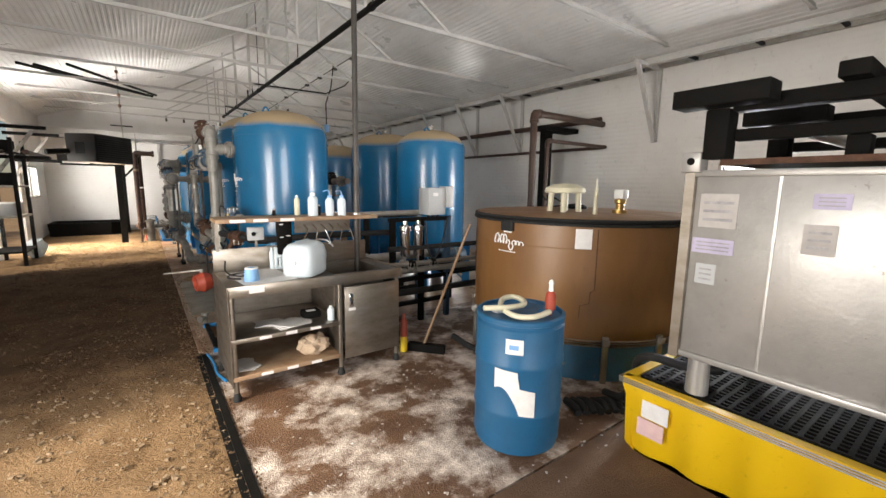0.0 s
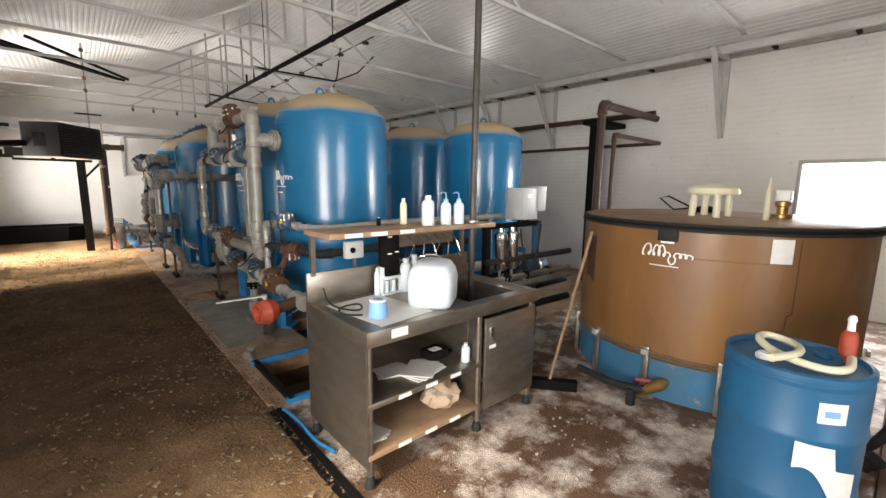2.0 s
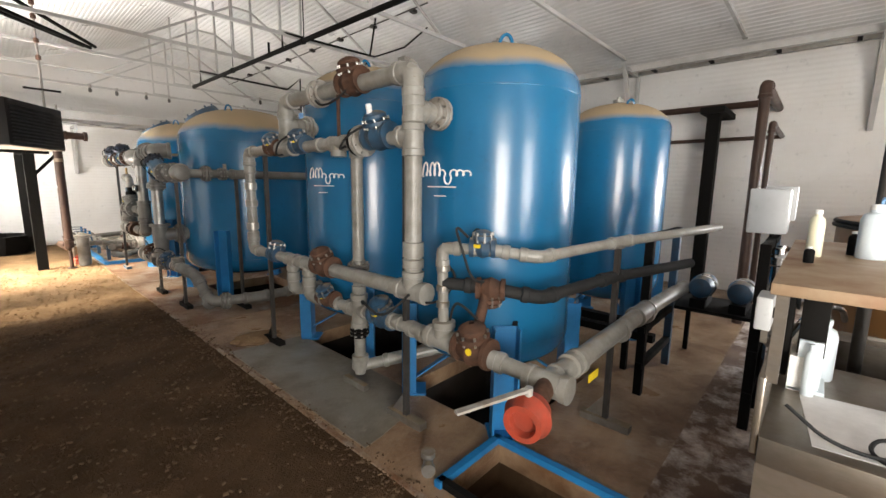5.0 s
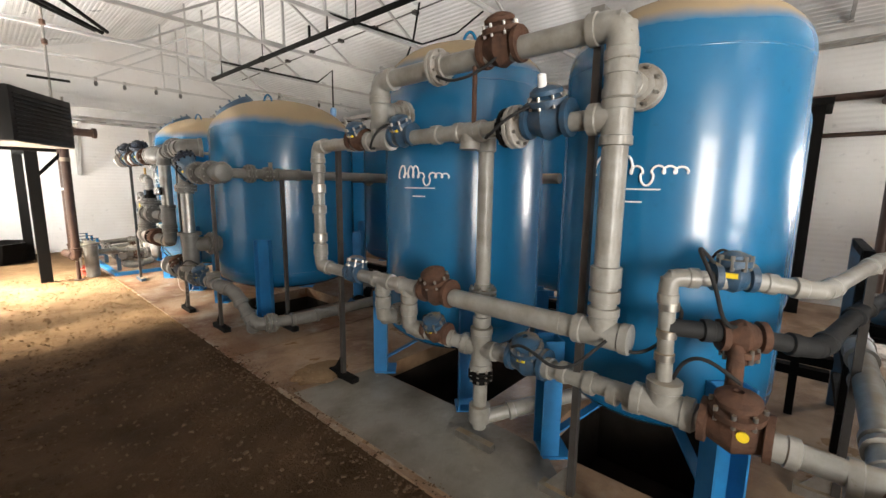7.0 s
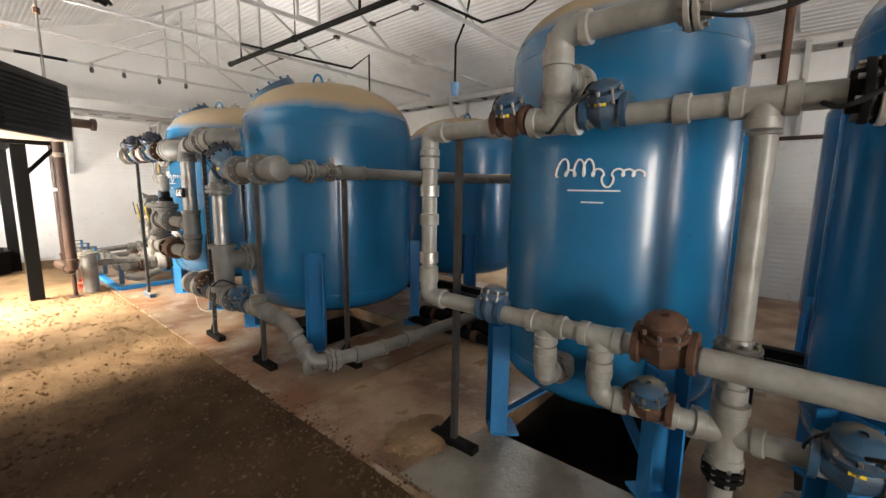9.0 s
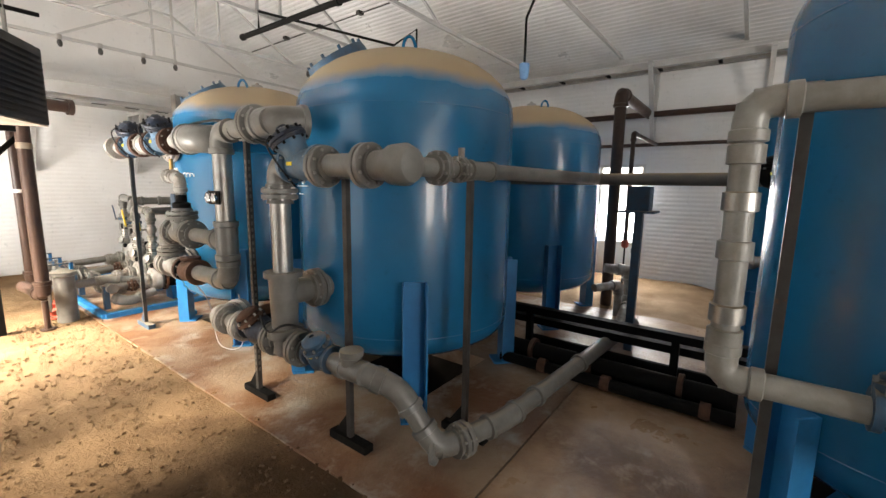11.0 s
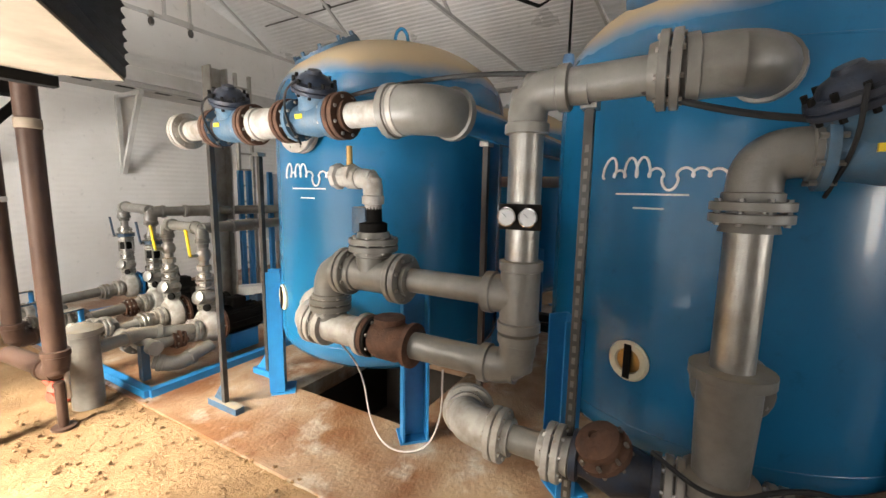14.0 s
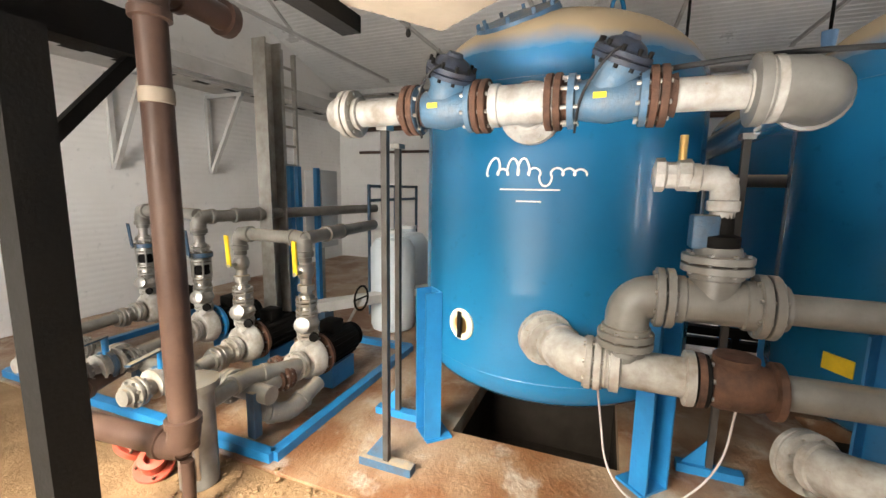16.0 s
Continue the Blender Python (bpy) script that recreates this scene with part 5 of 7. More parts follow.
for z, half in ((0.902, 0.115), (0.908, 0.135), (0.93, 0.147), (1.08, 0.152), (1.14, 0.138), (1.175, 0.112), (1.185, 0.085)):
    loop = []
    for k in range(24):
        q = 6.2832 * k / 24
        rad_ = half / (abs(math.cos(q)) ** 5 + abs(math.sin(q)) ** 5) ** 0.2
        loop.append(V((1.11 + rad_ * math.cos(q + 0.62), 3.58 + rad_ * math.sin(q + 0.62), z + 0.012 * math.cos(q))))
    loops.append(loop)
rings(bm, loops)
part("body", bm, M_JUG, t, sharp=70)
part("spout_cap", turn(B(), (1.0, 3.49, 1.03), (-0.8, -0.6, 0), [(0, 0.022), (0.03, 0.022), (0.035, 0.015)], 12), M_WHITE, t)
t = thing("plastic_beaker", (0.67, 3.56, 0.9), "light blue plastic cup on a paper sheet", "cup")
part("body", turn(B(), (0.67, 3.56, 0.904), (0, 0, 1), [(0, 0.06), (0.1, 0.05), (0.105, 0.044), (0.11, 0.02)], 20), M_LTBLUE, t)
part("rim", turn(B(), (0.67, 3.56, 1.0), (0, 0, 1), [(0, 0.05), (0.006, 0.053), (0.012, 0.05)], 20), M_WHITE, t)
bm = B()
box(bm, (0.56, 3.42, 0.9005), (0.97, 3.98, 0.903), pose(0.765, 3.7, 0, 0, 0, 6) @ pose(-0.765, -3.7, 0))
solo("paper_sheet", bm, M_PAPER, "white paper towel spread on the worktop", "paper")
bm = B()
sweep(bm, [(0.6, 3.62, 0.912), (0.5, 3.7, 0.912), (0.56, 3.85, 0.912), (0.7, 3.8, 0.93), (0.62, 3.66, 0.915), (0.52, 3.9, 0.915), (0.55, 4.03, 1.0)], 0.006, 6, 3)
solo("power_cable", bm, M_RUBBER, "thin black power cable coiled on the worktop", "cable")
t = thing("test_tube_rack", (1.02, 4.0, 0.9), "white plastic test tube rack against the backsplash", "rack")
for lo, hi in (((0.95, 3.96, 0.9), (1.12, 4.04, 0.91)), ((0.95, 3.96, 1.02), (1.12, 4.04, 1.035)), ((0.95, 3.96, 0.91), (0.962, 4.04, 1.02)), ((1.108, 3.96, 0.91), (1.12, 4.04, 1.02)), ((1.03, 3.96, 0.91), (1.04, 4.04, 1.02))):
    part("panel", box(B(), lo, hi), M_WHITE, t)
bm = B()
box(bm, (1.0, 4.045, 0.93), (1.14, 4.075, 1.33), bevel=0.006)
solo("black_chart_panel", bm, M_BLACK, "black test chart panel standing behind the bench top", "panel")
t = thing("outlet_box", (0.8, 4.12, 1.2), "grey metal outlet box behind the bench", "outlet")
part("box", box(B(), (0.76, 4.102, 1.16), (0.9, 4.15, 1.28), bevel=0.006), M_GREYBOX, t)
part("socket", rod(B(), (0.81, 4.102, 1.22), (0.81, 4.095, 1.22), 0.02), M_BLACK, t)
part("support", bar(B(), (0.83, 4.12, 1.098), (0.83, 4.12, 1.17), 0.02, 0.02, (0, 1, 0)), M_STEEL, t)
for (x, y, z, w_, d_, a, lab) in ((0.95, 3.5, 0.5, 0.28, 0.2, 12, "loose white papers on the steel shelf"), (0.58, 3.55, 0.2, 0.14, 0.25, -8, "white folded booklet on the low shelf"), (0.8, 3.6, 0.5, 0.22, 0.16, -20, "crumpled white papers on the steel shelf")):
    t = thing("paper_stack", (x, y, z), lab, "papers")
    for k in range(3):
        m = pose(x, y, z + 0.001 + 0.006 * k, 0, 2 * k, a + 14 * k)
        part("sheet", box(B(), (-w_ / 2, -d_ / 2, 0), (w_ / 2, d_ / 2, 0.004), m), M_PAPER, t)
t = thing("small_case", (1.16, 3.62, 0.5), "small black instrument case on the shelf", "case")
part("case_body", box(B(), (1.08, 3.55, 0.501), (1.23, 3.68, 0.56), bevel=0.008), M_BLACK, t)
part("case_label", box(B(), (1.11, 3.57, 0.5602), (1.19, 3.63, 0.562)), M_PAPER, t)
bm = B()
bmesh.ops.create_icosphere(bm, subdivisions=4, radius=1)
for v in bm.verts:
    f = 1 + 0.28 * noise.noise(v.co * 2.2) + 0.12 * noise.noise(v.co * 6)
    v.co = V((1.14 + v.co.x * 0.13 * f, 3.52 + v.co.y * 0.11 * f, max(0.201, 0.27 + v.co.z * 0.09 * f)))
solo("paper_bag", bm, M_BAG, "crumpled brown paper bag on the low shelf", "bag")

# steel pole rising from the bench to the roof
t = thing("conduit_pole", (1.70, 3.81, 0.6), "grey galvanised conduit pole rising to the roof", "pole")
part("pole", rod(B(), (1.70, 3.81, 0.61), (1.72, 3.80, roof_z(1.72) - 0.02), 0.026, n=14), M_STRUT, t)
part("clamp", turn(B(), (1.70, 3.81, 1.392), (0, 0, 1), [(0, 0.026), (0.002, 0.045), (0.02, 0.045), (0.022, 0.026)], 14), M_GALV, t)

# ---- floor frame at the open pit ----
t = thing("pit_frame", (0.77, 4.97, 0), "blue-painted steel angle frame around the drain pit", "frame")
for p, q in (((0.5, 4.52, 0.02), (0.5, 5.43, 0.02)), ((1.04, 4.52, 0.02), (1.04, 5.43, 0.02)), ((0.46, 5.41, 0.02), (1.08, 5.41, 0.02)), ((0.46, 4.54, 0.02), (1.08, 4.54, 0.02))):
    part("angle", bar(B(), p, q, 0.045, 0.04), M_BLUE_LT if p[0] != 0.5 or q[0] != 0.5 else M_BLACK, t)
t = thing("floor_cleanout", (0.52, 5.55, 0), "small grey pipe stub with a cap", "pipe stub")
part("stub", turn(B(), (0.50, 5.52, 0.0), (0, 0, 1), [(0, 0.03), (0.12, 0.03), (0.12, 0.042), (0.15, 0.042), (0.15, 0.02)], 14), M_GALV, t)
part("cap", turn(B(), (0.50, 5.52, 0.09), (-0.7, -0.7, 0), [(0, 0.03), (0.06, 0.03), (0.06, 0.04), (0.09, 0.04)], 14), M_GALV, t)

# ---- blue drum ----
t = thing("plastic_drum", (1.97, 1.83, 0), "scuffed blue plastic drum with a torn white label", "drum")
rr, hh = 0.285, 0.885
prof = [(0, 0.25), (0.01, 0.272), (0.05, rr), (0.24, rr), (0.255, rr + 0.006), (0.285, rr + 0.006), (0.30, rr), (0.56, rr), (0.575, rr + 0.006), (0.6, rr + 0.006), (0.615, rr), (0.82, rr), (0.835, rr - 0.012), (0.845, rr - 0.012), (0.852, rr + 0.002), (0.878, rr + 0.002), (hh, rr - 0.008), (hh, rr - 0.02), (0.862, rr - 0.026), (0.862, 0.01)]
part("body", turn(B(), (1.97, 1.83, 0), (0, 0, 1), prof, 64), M_DRUM, t)
for x, y in ((1.86, 1.93), (2.1, 1.74)):
    part("bung", turn(B(), (x, y, 0.862), (0, 0, 1), [(0, 0.04), (0.018, 0.04), (0.02, 0.03), (0.028, 0.03)], 14), M_WHITE if x < 2 else M_DRUM, t)


def strip_patch(centre, r, a0, a1, lo, hi, z0, mat, parent, name, label="", n=16):
    """A label on a round wall whose lower and upper edges are functions of 0..1."""
    bm = B()
    cx, cy = centre
    prev = None
    for i in range(n + 1):
        s = i / n
        a = a0 + (a1 - a0) * s
        c_, s_ = math.cos(a), math.sin(a)
        q = [bm.verts.new((cx + r * c_, cy + r * s_, z0 + h)) for h in (lo(s), hi(s))]
        if prev:
            bm.faces.new((prev[0], q[0], q[1], prev[1]))
        prev = q
    return part(name, bm, mat, parent, label)


A0 = math.atan2(-1.83, -1.97)
strip_patch((1.97, 1.83), rr + 0.0085, A0 - 0.5, A0 + 0.38, lambda s: 0.09 + 0.05 * math.sin(6 * s) - 0.18 * s if s < 0.6 else -0.05 - 0.03 * s, lambda s: 0.22 - 0.02 * s - (0.1 if s > 0.62 else 0) - 0.04 * max(0, s - 0.6), 0.36, M_PAPER, t, "torn_label", "torn white paper label")
strip_patch((1.97, 1.83), rr + 0.003, A0 - 0.28, A0 + 0.1, lambda s: 0, lambda s: 0.095, 0.68, M_PAPER, t, "label", "small white label with blue print")
strip_patch((1.97, 1.83), rr + 0.005, A0 - 0.2, A0 + 0.0, lambda s: 0.02, lambda s: 0.05, 0.69, M_LTBLUE, t, "label_print")
hose = thing("white_hose", (1.9, 1.85, 0.87), "coiled stiff white plastic hose on the drum", "hose")
part("hose", sweep(B(), [(2.03, 1.64, 0.905), (1.87, 1.63, 0.895), (1.79, 1.72, 0.895), (1.84, 1.89, 0.905), (1.95, 1.99, 0.925), (2.06, 1.97, 0.93), (2.04, 1.83, 0.91), (1.87, 1.80, 0.92), (1.69, 1.88, 0.925)], 0.018, 12, 3), M_CREAM, hose)
t = thing("siphon_pump", (2.06, 1.66, 0.88), "red hand siphon pump with white nozzle", "pump")
part("bulb", turn(B(), (2.06, 1.66, 0.872), (0, 0, 1), [(0, 0.012), (0.03, 0.018), (0.04, 0.032), (0.12, 0.034), (0.15, 0.026), (0.16, 0.014)], 16), M_RED, t)
part("nozzle", turn(B(), (2.06, 1.66, 1.03), (0, 0, 1), [(0, 0.016), (0.04, 0.014), (0.05, 0.018), (0.07, 0.012), (0.075, 0.005)], 12), M_WHITE, t)

# ---- brown brine tank ----
BC, BR = (3.864, 2.78), 1.115
t = thing("brine_tank", (*BC, 0), "large round brown fibreglass brine tank on a blue base", "tank")
part("base", turn(B(), (*BC, 0), (0, 0, 1), [(0, BR - 0.01), (0.34, BR - 0.005), (0.36, BR - 0.03)], 72), M_BASE, t, "scuffed blue tank base")
part("wall", turn(B(), (*BC, 0.30), (0, 0, 1), [(0, BR - 0.02), (0.02, BR + 0.004), (1.02, BR + 0.004), (1.06, BR + 0.002)], 96), M_BROWNT, t, "brown fibreglass tank wall")
part("seam_band", turn(B(), (*BC, 1.16), (0, 0, 1), [(0, BR + 0.003), (0.004, BR + 0.006), (0.012, BR + 0.003)], 96), M_BROWNT, t)
part("rim", turn(B(), (*BC, 1.36), (0, 0, 1), [(0, BR + 0.005), (0.0, BR + 0.03), (0.02, BR + 0.034), (0.03, BR + 0.01), (0.045, BR + 0.03), (0.06, BR + 0.02), (0.065, BR - 0.02)], 96), M_RUBBER, t, "dark rolled lid rim")
part("lid", turn(B(), (*BC, 1.40), (0, 0, 1), [(0, BR + 0.012), (0.02, BR + 0.012), (0.03, BR - 0.03), (0.045, 0.5), (0.05, 0.01)], 96), M_BROWNT, t, "dusty brown lid")
ang = math.atan2(2.74 - BC[1], 2.72 - BC[0])
swoosh(t, BC, BR + 0.006, ang, 1.17, 0.34, lines=1)
strip_patch(BC, BR + 0.009, math.atan2(2.06 - BC[1], 2.95 - BC[0]) - 0.065, math.atan2(2.06 - BC[1], 2.95 - BC[0]) + 0.055, lambda s: 0, lambda s: 0.17, 1.17, M_PAPER, t, "notice", "white paper notice", 6)
al = ang
lp = V((BC[0] + (BR + 0.01) * math.cos(al), BC[1] + (BR + 0.01) * math.sin(al), 1.325))
latch = part("latch", box(B(), (-0.01, -0.07, -0.045), (0.03, 0.07, 0.05), Matrix.Translation(lp) @ Matrix.Rotation(al, 4, "Z"), bevel=0.008), M_RUBBER, t, "black lid latch")
part("latch_label", box(B(), (0.0, -0.045, -0.062), (0.012, 0.045, -0.048), Matrix.Translation(lp) @ Matrix.Rotation(al, 4, "Z")), M_WHITE, latch)
for k in range(3):
    part("hoop", turn(B(), (*BC, 0.325 + 0.022 * k), (0, 0, 1), [(0, BR + 0.02), (0.006, BR + 0.034), (0.012, BR + 0.02), (0.006, BR + 0.012)], 96), M_GALV, t, "thin steel hoop")
for k in range(14):
    a_ = math.pi * 2 * k / 14 + 2.66
    m = Matrix.Translation((BC[0] + (BR + 0.03) * math.cos(a_), BC[1] + (BR + 0.03) * math.sin(a_), 0)) @ Matrix.Rotation(a_, 4, "Z")
    lug = part("hoop_post", box(B(), (-0.02, -0.025, 0.0), (0.012, 0.025, 0.42), m, bevel=0.004), M_GALV, t)
    part("nut", box(B(), (0.012, -0.03, 0.35), (0.035, 0.03, 0.40), m, bevel=0.004), M_WHITEP, lug)
part("drain_pipe", sweep(B(), [(2.55, 3.3, 0.12), (2.5, 3.0, 0.12), (2.52, 2.8, 0.13), (2.56, 2.72, 0.14)], 0.03, 12, 1), M_RUBBER, t)
part("drain_valve", turn(B(), (2.52, 2.74, 0.13), (1, -0.3, 0.1), [(0, 0.03), (0.06, 0.04), (0.12, 0.04), (0.14, 0.05), (0.2, 0.05), (0.22, 0.03), (0.3, 0.03)], 14), M_BRASS, t, "brass drain valve")
part("valve_handle", bar(B(), (2.6, 2.72, 0.2), (2.56, 2.82, 0.19), 0.02, 0.02), M_RED, t)
part("drain_leg", rod(B(), (2.50, 2.82, 0.13), (2.50, 2.82, 0.0), 0.035), M_RUBBER, t)

sa = math.atan2(2.0 - BC[1], 3.05 - BC[0])
strip_patch(BC, BR + 0.0085, 2.37, 2.53, lambda q: 0.02 * math.sin(5 * q), lambda q: 0.41 + 0.015 * math.sin(7 * q), 0.83, M_RUST, t, "dark_rectangle", "dark rust-brown rectangular patch", 8)
seam = [(sa, 1.34), (sa, 0.82), (sa - 0.03, 0.80), (sa - 0.035, 0.70), (sa - 0.10, 0.68), (sa - 0.105, 0.56)]
bm = B()
sweep(bm, [V((BC[0] + (BR + 0.004) * math.cos(q), BC[1] + (BR + 0.004) * math.sin(q), z)) for q, z in seam], 0.0035, 5)
part("wall_seam", bm, M_RUST, t, "dark seam line in the wall")

# lid fittings
t = thing("vent_cap", (3.47, 2.69, 1.44), "cream plastic vent cap standing on four legs", "vent")
part("dome", turn(B(), (3.47, 2.69, 1.63), (0, 0, 1), [(0, 0.19), (0.015, 0.2), (0.05, 0.19), (0.085, 0.12), (0.095, 0.02)], 28), M_CREAM, t)
for k in range(4):
    a_ = 0.6 + 1.5708 * k
    part("leg", rod(B(), (3.47 + 0.14 * math.cos(a_), 2.69 + 0.14 * math.sin(a_), 1.44), (3.47 + 0.13 * math.cos(a_), 2.69 + 0.13 * math.sin(a_), 1.64), 0.028, n=10), M_CREAM, t)
bm = B()
rod(bm, (3.41, 2.29, 1.44), (3.41, 2.29, 1.68), 0.022, 0.018)
rod(bm, (3.41, 2.29, 1.68), (3.41, 2.29, 1.77), 0.01, 0.006)
solo("white_probe", bm, M_CREAM, "upright cream plastic probe on the tank lid", "probe")
t = thing("level_switch", (3.75, 2.3, 1.44), "small brass and white level switch on the lid", "switch")
part("body", turn(B(), (3.75, 2.25, 1.445), (0, 0, 1), [(0, 0.07), (0.03, 0.07), (0.035, 0.04), (0.09, 0.04), (0.1, 0.055), (0.13, 0.055), (0.14, 0.03)], 16), M_BRASS, t)
part("head", box(B(), (3.71, 2.2, 1.585), (3.81, 2.3, 1.67), bevel=0.01), M_WHITE, t)
t = thing("clamp_lamp", (4.05, 3.0, 1.44), "black jointed clamp lamp lying on the lid", "lamp")
part("shade", turn(B(), (3.9, 2.85, 1.455), (0, 0, 1), [(0, 0.11), (0.02, 0.11), (0.05, 0.06), (0.06, 0.02)], 20), M_BLACK, t)
part("arm", sweep(B(), [(3.86, 2.95, 1.49), (3.78, 3.15, 1.6), (3.76, 3.22, 1.58), (3.8, 3.1, 1.47), (3.9, 2.9, 1.5)], 0.009, 6), M_BLACK, t)

# ---- yellow spill pallet and the aluminium tote ----
t = thing("spill_pallet", (3.1, 0.25, 0), "bright yellow plastic spill pallet with black grating", "spill pallet")
px0, px1, py0, py1, ph = 2.42, 4.0, -1.35, 1.33, 0.5


def sump_outline(z, inset):
    pts = []
    def side(p, q, k, nrm):
        p, q, nrm = V(p), V(q), V(nrm)
        for i in range(k * 8):
            f = i / (k * 8)
            w_ = 0.5 - 0.5 * math.cos(6.2832 * f * k)
            pts.append(p.lerp(q, f) - nrm * (inset + 0.035 * (1 - w_) * (1 if z < ph - 0.08 else 0)) + V((0, 0, z)))
    side((px0, py1, 0), (px0, py0, 0), 9, (-1, 0, 0))
    side((px0, py0, 0), (px1, py0, 0), 5, (0, -1, 0))
    side((px1, py0, 0), (px1, py1, 0), 9, (1, 0, 0))
    side((px1, py1, 0), (px0, py1, 0), 5, (0, 1, 0))
    return pts


bm = B()
rings(bm, [sump_outline(0.0, 0.05), sump_outline(0.03, 0.03), sump_outline(0.36, 0.0), sump_outline(ph - 0.06, -0.01), sump_outline(ph, -0.012), sump_outline(ph + 0.0, 0.05), sump_outline(ph - 0.06, 0.06)])
part("sump", bm, M_YELLOW, t, "fluted yellow sump", sharp=50)
for k in range(3):
    z = ph - 0.035 + 0.013 * k
    o = 0.022
    part("strap", sweep(B(), [(px0 - o, py1 + o, z), (px0 - o, py0 - o, z), (px1 + o, py0 - o, z), (px1 + o, py1 + o, z), (px0 - o, py1 + o, z)], 0.004, 6), M_GALV, t)
# perforated grating: crossing bars leave the holes
gx0, gx1, gy0, gy1 = px0 + 0.07, px1 - 0.07, py0 + 0.07, py1 - 0.07
g = part("grating", box(B(), (gx0, gy0, ph - 0.055), (gx1, gy1, ph - 0.04)), M_RUBBER, t, "black perforated plastic grating")
bm = B()
k = 0
while gx0 + k * 0.045 < gx1:
    box(bm, (gx0 + k * 0.045, gy0, ph - 0.04), (gx0 + k * 0.045 + 0.016, gy1, ph + 0.005))
    k += 1
tagged(part("grating", bm, M_BLACK, g), kind="stuff")
bm = B()
k = 0
while gy0 + k * 0.06 < gy1:
    box(bm, (gx0, gy0 + k * 0.06, ph - 0.04), (gx1, gy0 + k * 0.06 + 0.022, ph + 0.006))
    k += 1
tagged(part("cross_grating", bm, M_BLACK, g), kind="stuff")
for y0_, z0_, mt in ((1.04, 0.28, M_PAPER), (1.06, 0.16, M_PINK)):
    part("pallet_label", box(B(), (px0 - 0.006, y0_, z0_), (px0 - 0.002, y0_ + 0.16, z0_ + 0.11)), mt, t, "printed safety label")
t = thing("metal_tote", (3.05, 0.25, ph), "brushed aluminium bulk liquid tote on the spill pallet", "tote")
tx0, tx1, ty0, ty1, tz0, tz1 = 2.47, 3.55, -0.75, 1.06, 0.72, 1.78
part("body", box(B(), (tx0, ty0, tz0), (tx1, ty1, tz1), bevel=0.03), M_TOTE, t, "dull aluminium tank body with scuffs")
for y in (0.66, 0.2, -0.3):
    part("panel_seam", box(B(), (tx0 - 0.006, y, tz0 + 0.04), (tx0 + 0.01, y + 0.012, tz1 - 0.03)), M_TOTE, t)
for z in (tz0 + 0.01, tz1 - 0.03):
    part("rail", box(B(), (tx0 - 0.02, ty0 - 0.02, z), (tx1 + 0.02, ty1 + 0.02, z + 0.035), bevel=0.006), M_TOTE, t)
for x in (tx0 + 0.08, tx1 - 0.08):
    for y in (ty0 + 0.1, ty1 - 0.1):
        part("foot", rod(B(), (x, y, ph + 0.006), (x, y, tz0 + 0.02), 0.06, 0.055, 18), M_TOTE, t)
for x, y in ((tx0, ty1), (tx1, ty1), (tx0, ty0)):
    cpart = part("lifting_corner", box(B(), (x - 0.05, y - 0.05, tz1 - 0.01), (x + 0.05, y + 0.05, tz1 + 0.1), bevel=0.01), M_TOTE, t)
    part("eye", rod(B(), (x - 0.052, y, tz1 + 0.05), (x - 0.046, y, tz1 + 0.05), 0.02, n=14), M_BLACK, cpart)
part("corner_post", bar(B(), (tx0 - 0.005, ty1 + 0.005, tz0), (tx0 - 0.005, ty1 + 0.005, tz1), 0.05, 0.05, (0, 1, 0)), M_STEEL, t)
for (y, z, wy, hz, mt, lab) in ((0.83, 1.48, 0.18, 0.18, M_FADED, "faded printed placard"), (0.41, 1.60, 0.13, 0.07, M_LILAC, "lilac sticker"), (0.83, 1.34, 0.2, 0.08, M_LILAC, "lilac hazard strip"), (0.44, 1.39, 0.12, 0.14, M_FADED, "faded label"), (0.90, 1.17, 0.1, 0.11, M_GREYBOX, "grey smudged label")):
    lb = part("sticker", box(B(), (tx0 - 0.004, y, z), (tx0 - 0.001, y + wy, z + hz)), mt, t, lab)
    for k in range(3):
        part("print_bar", box(B(), (tx0 - 0.006, y + 0.02, z + hz * (0.2 + 0.25 * k)), (tx0 - 0.0042, y + wy - 0.02, z + hz * (0.28 + 0.25 * k))), M_INK, lb)
t = thing("steel_rack", (3.0, 0.3, tz1), "dark steel lifting rack stacked on the tote", "rack")
for x in (2.42, 3.36):
    part("rack_post", box(B(), (x, 0.90, tz1 + 0.06), (x + 0.12, 1.01, 2.09), bevel=0.006), M_BLACK, t)
    part("end_block", box(B(), (x - 0.14, 0.70, 2.09), (x + 0.01, 1.12, 2.18), bevel=0.006), M_BLACK, t)
    part("side_beam", box(B(), (x + 0.015, -0.9, 2.07), (x + 0.115, 0.895, 2.14), bevel=0.006), M_BLACK, t)
    part("low_beam", box(B(), (x + 0.08, -0.9, 1.93), (x + 0.15, 0.895, 1.99), bevel=0.006), M_BLACK, t)
for y in (0.40, 0.05, -0.35):
    part("cross_beam", box(B(), (2.36, y, 2.145), (3.55, y + 0.1, 2.21), bevel=0.006), M_BLACK, t)
    part("stub", box(B(), (2.56, y, tz1 + 0.06), (2.66, y + 0.08, 1.93), bevel=0.004), M_BLACK, t)
for y in (0.62, 0.2):
    part("idle_roller", rod(B(), (2.55, y, 1.96), (3.40, y, 1.96), 0.03, n=12), M_GALV, t)
part("rack_plate", box(B(), (2.5, -0.9, tz1 + 0.03), (3.5, 0.95, tz1 + 0.06)), M_RUST, t)
bm = B()
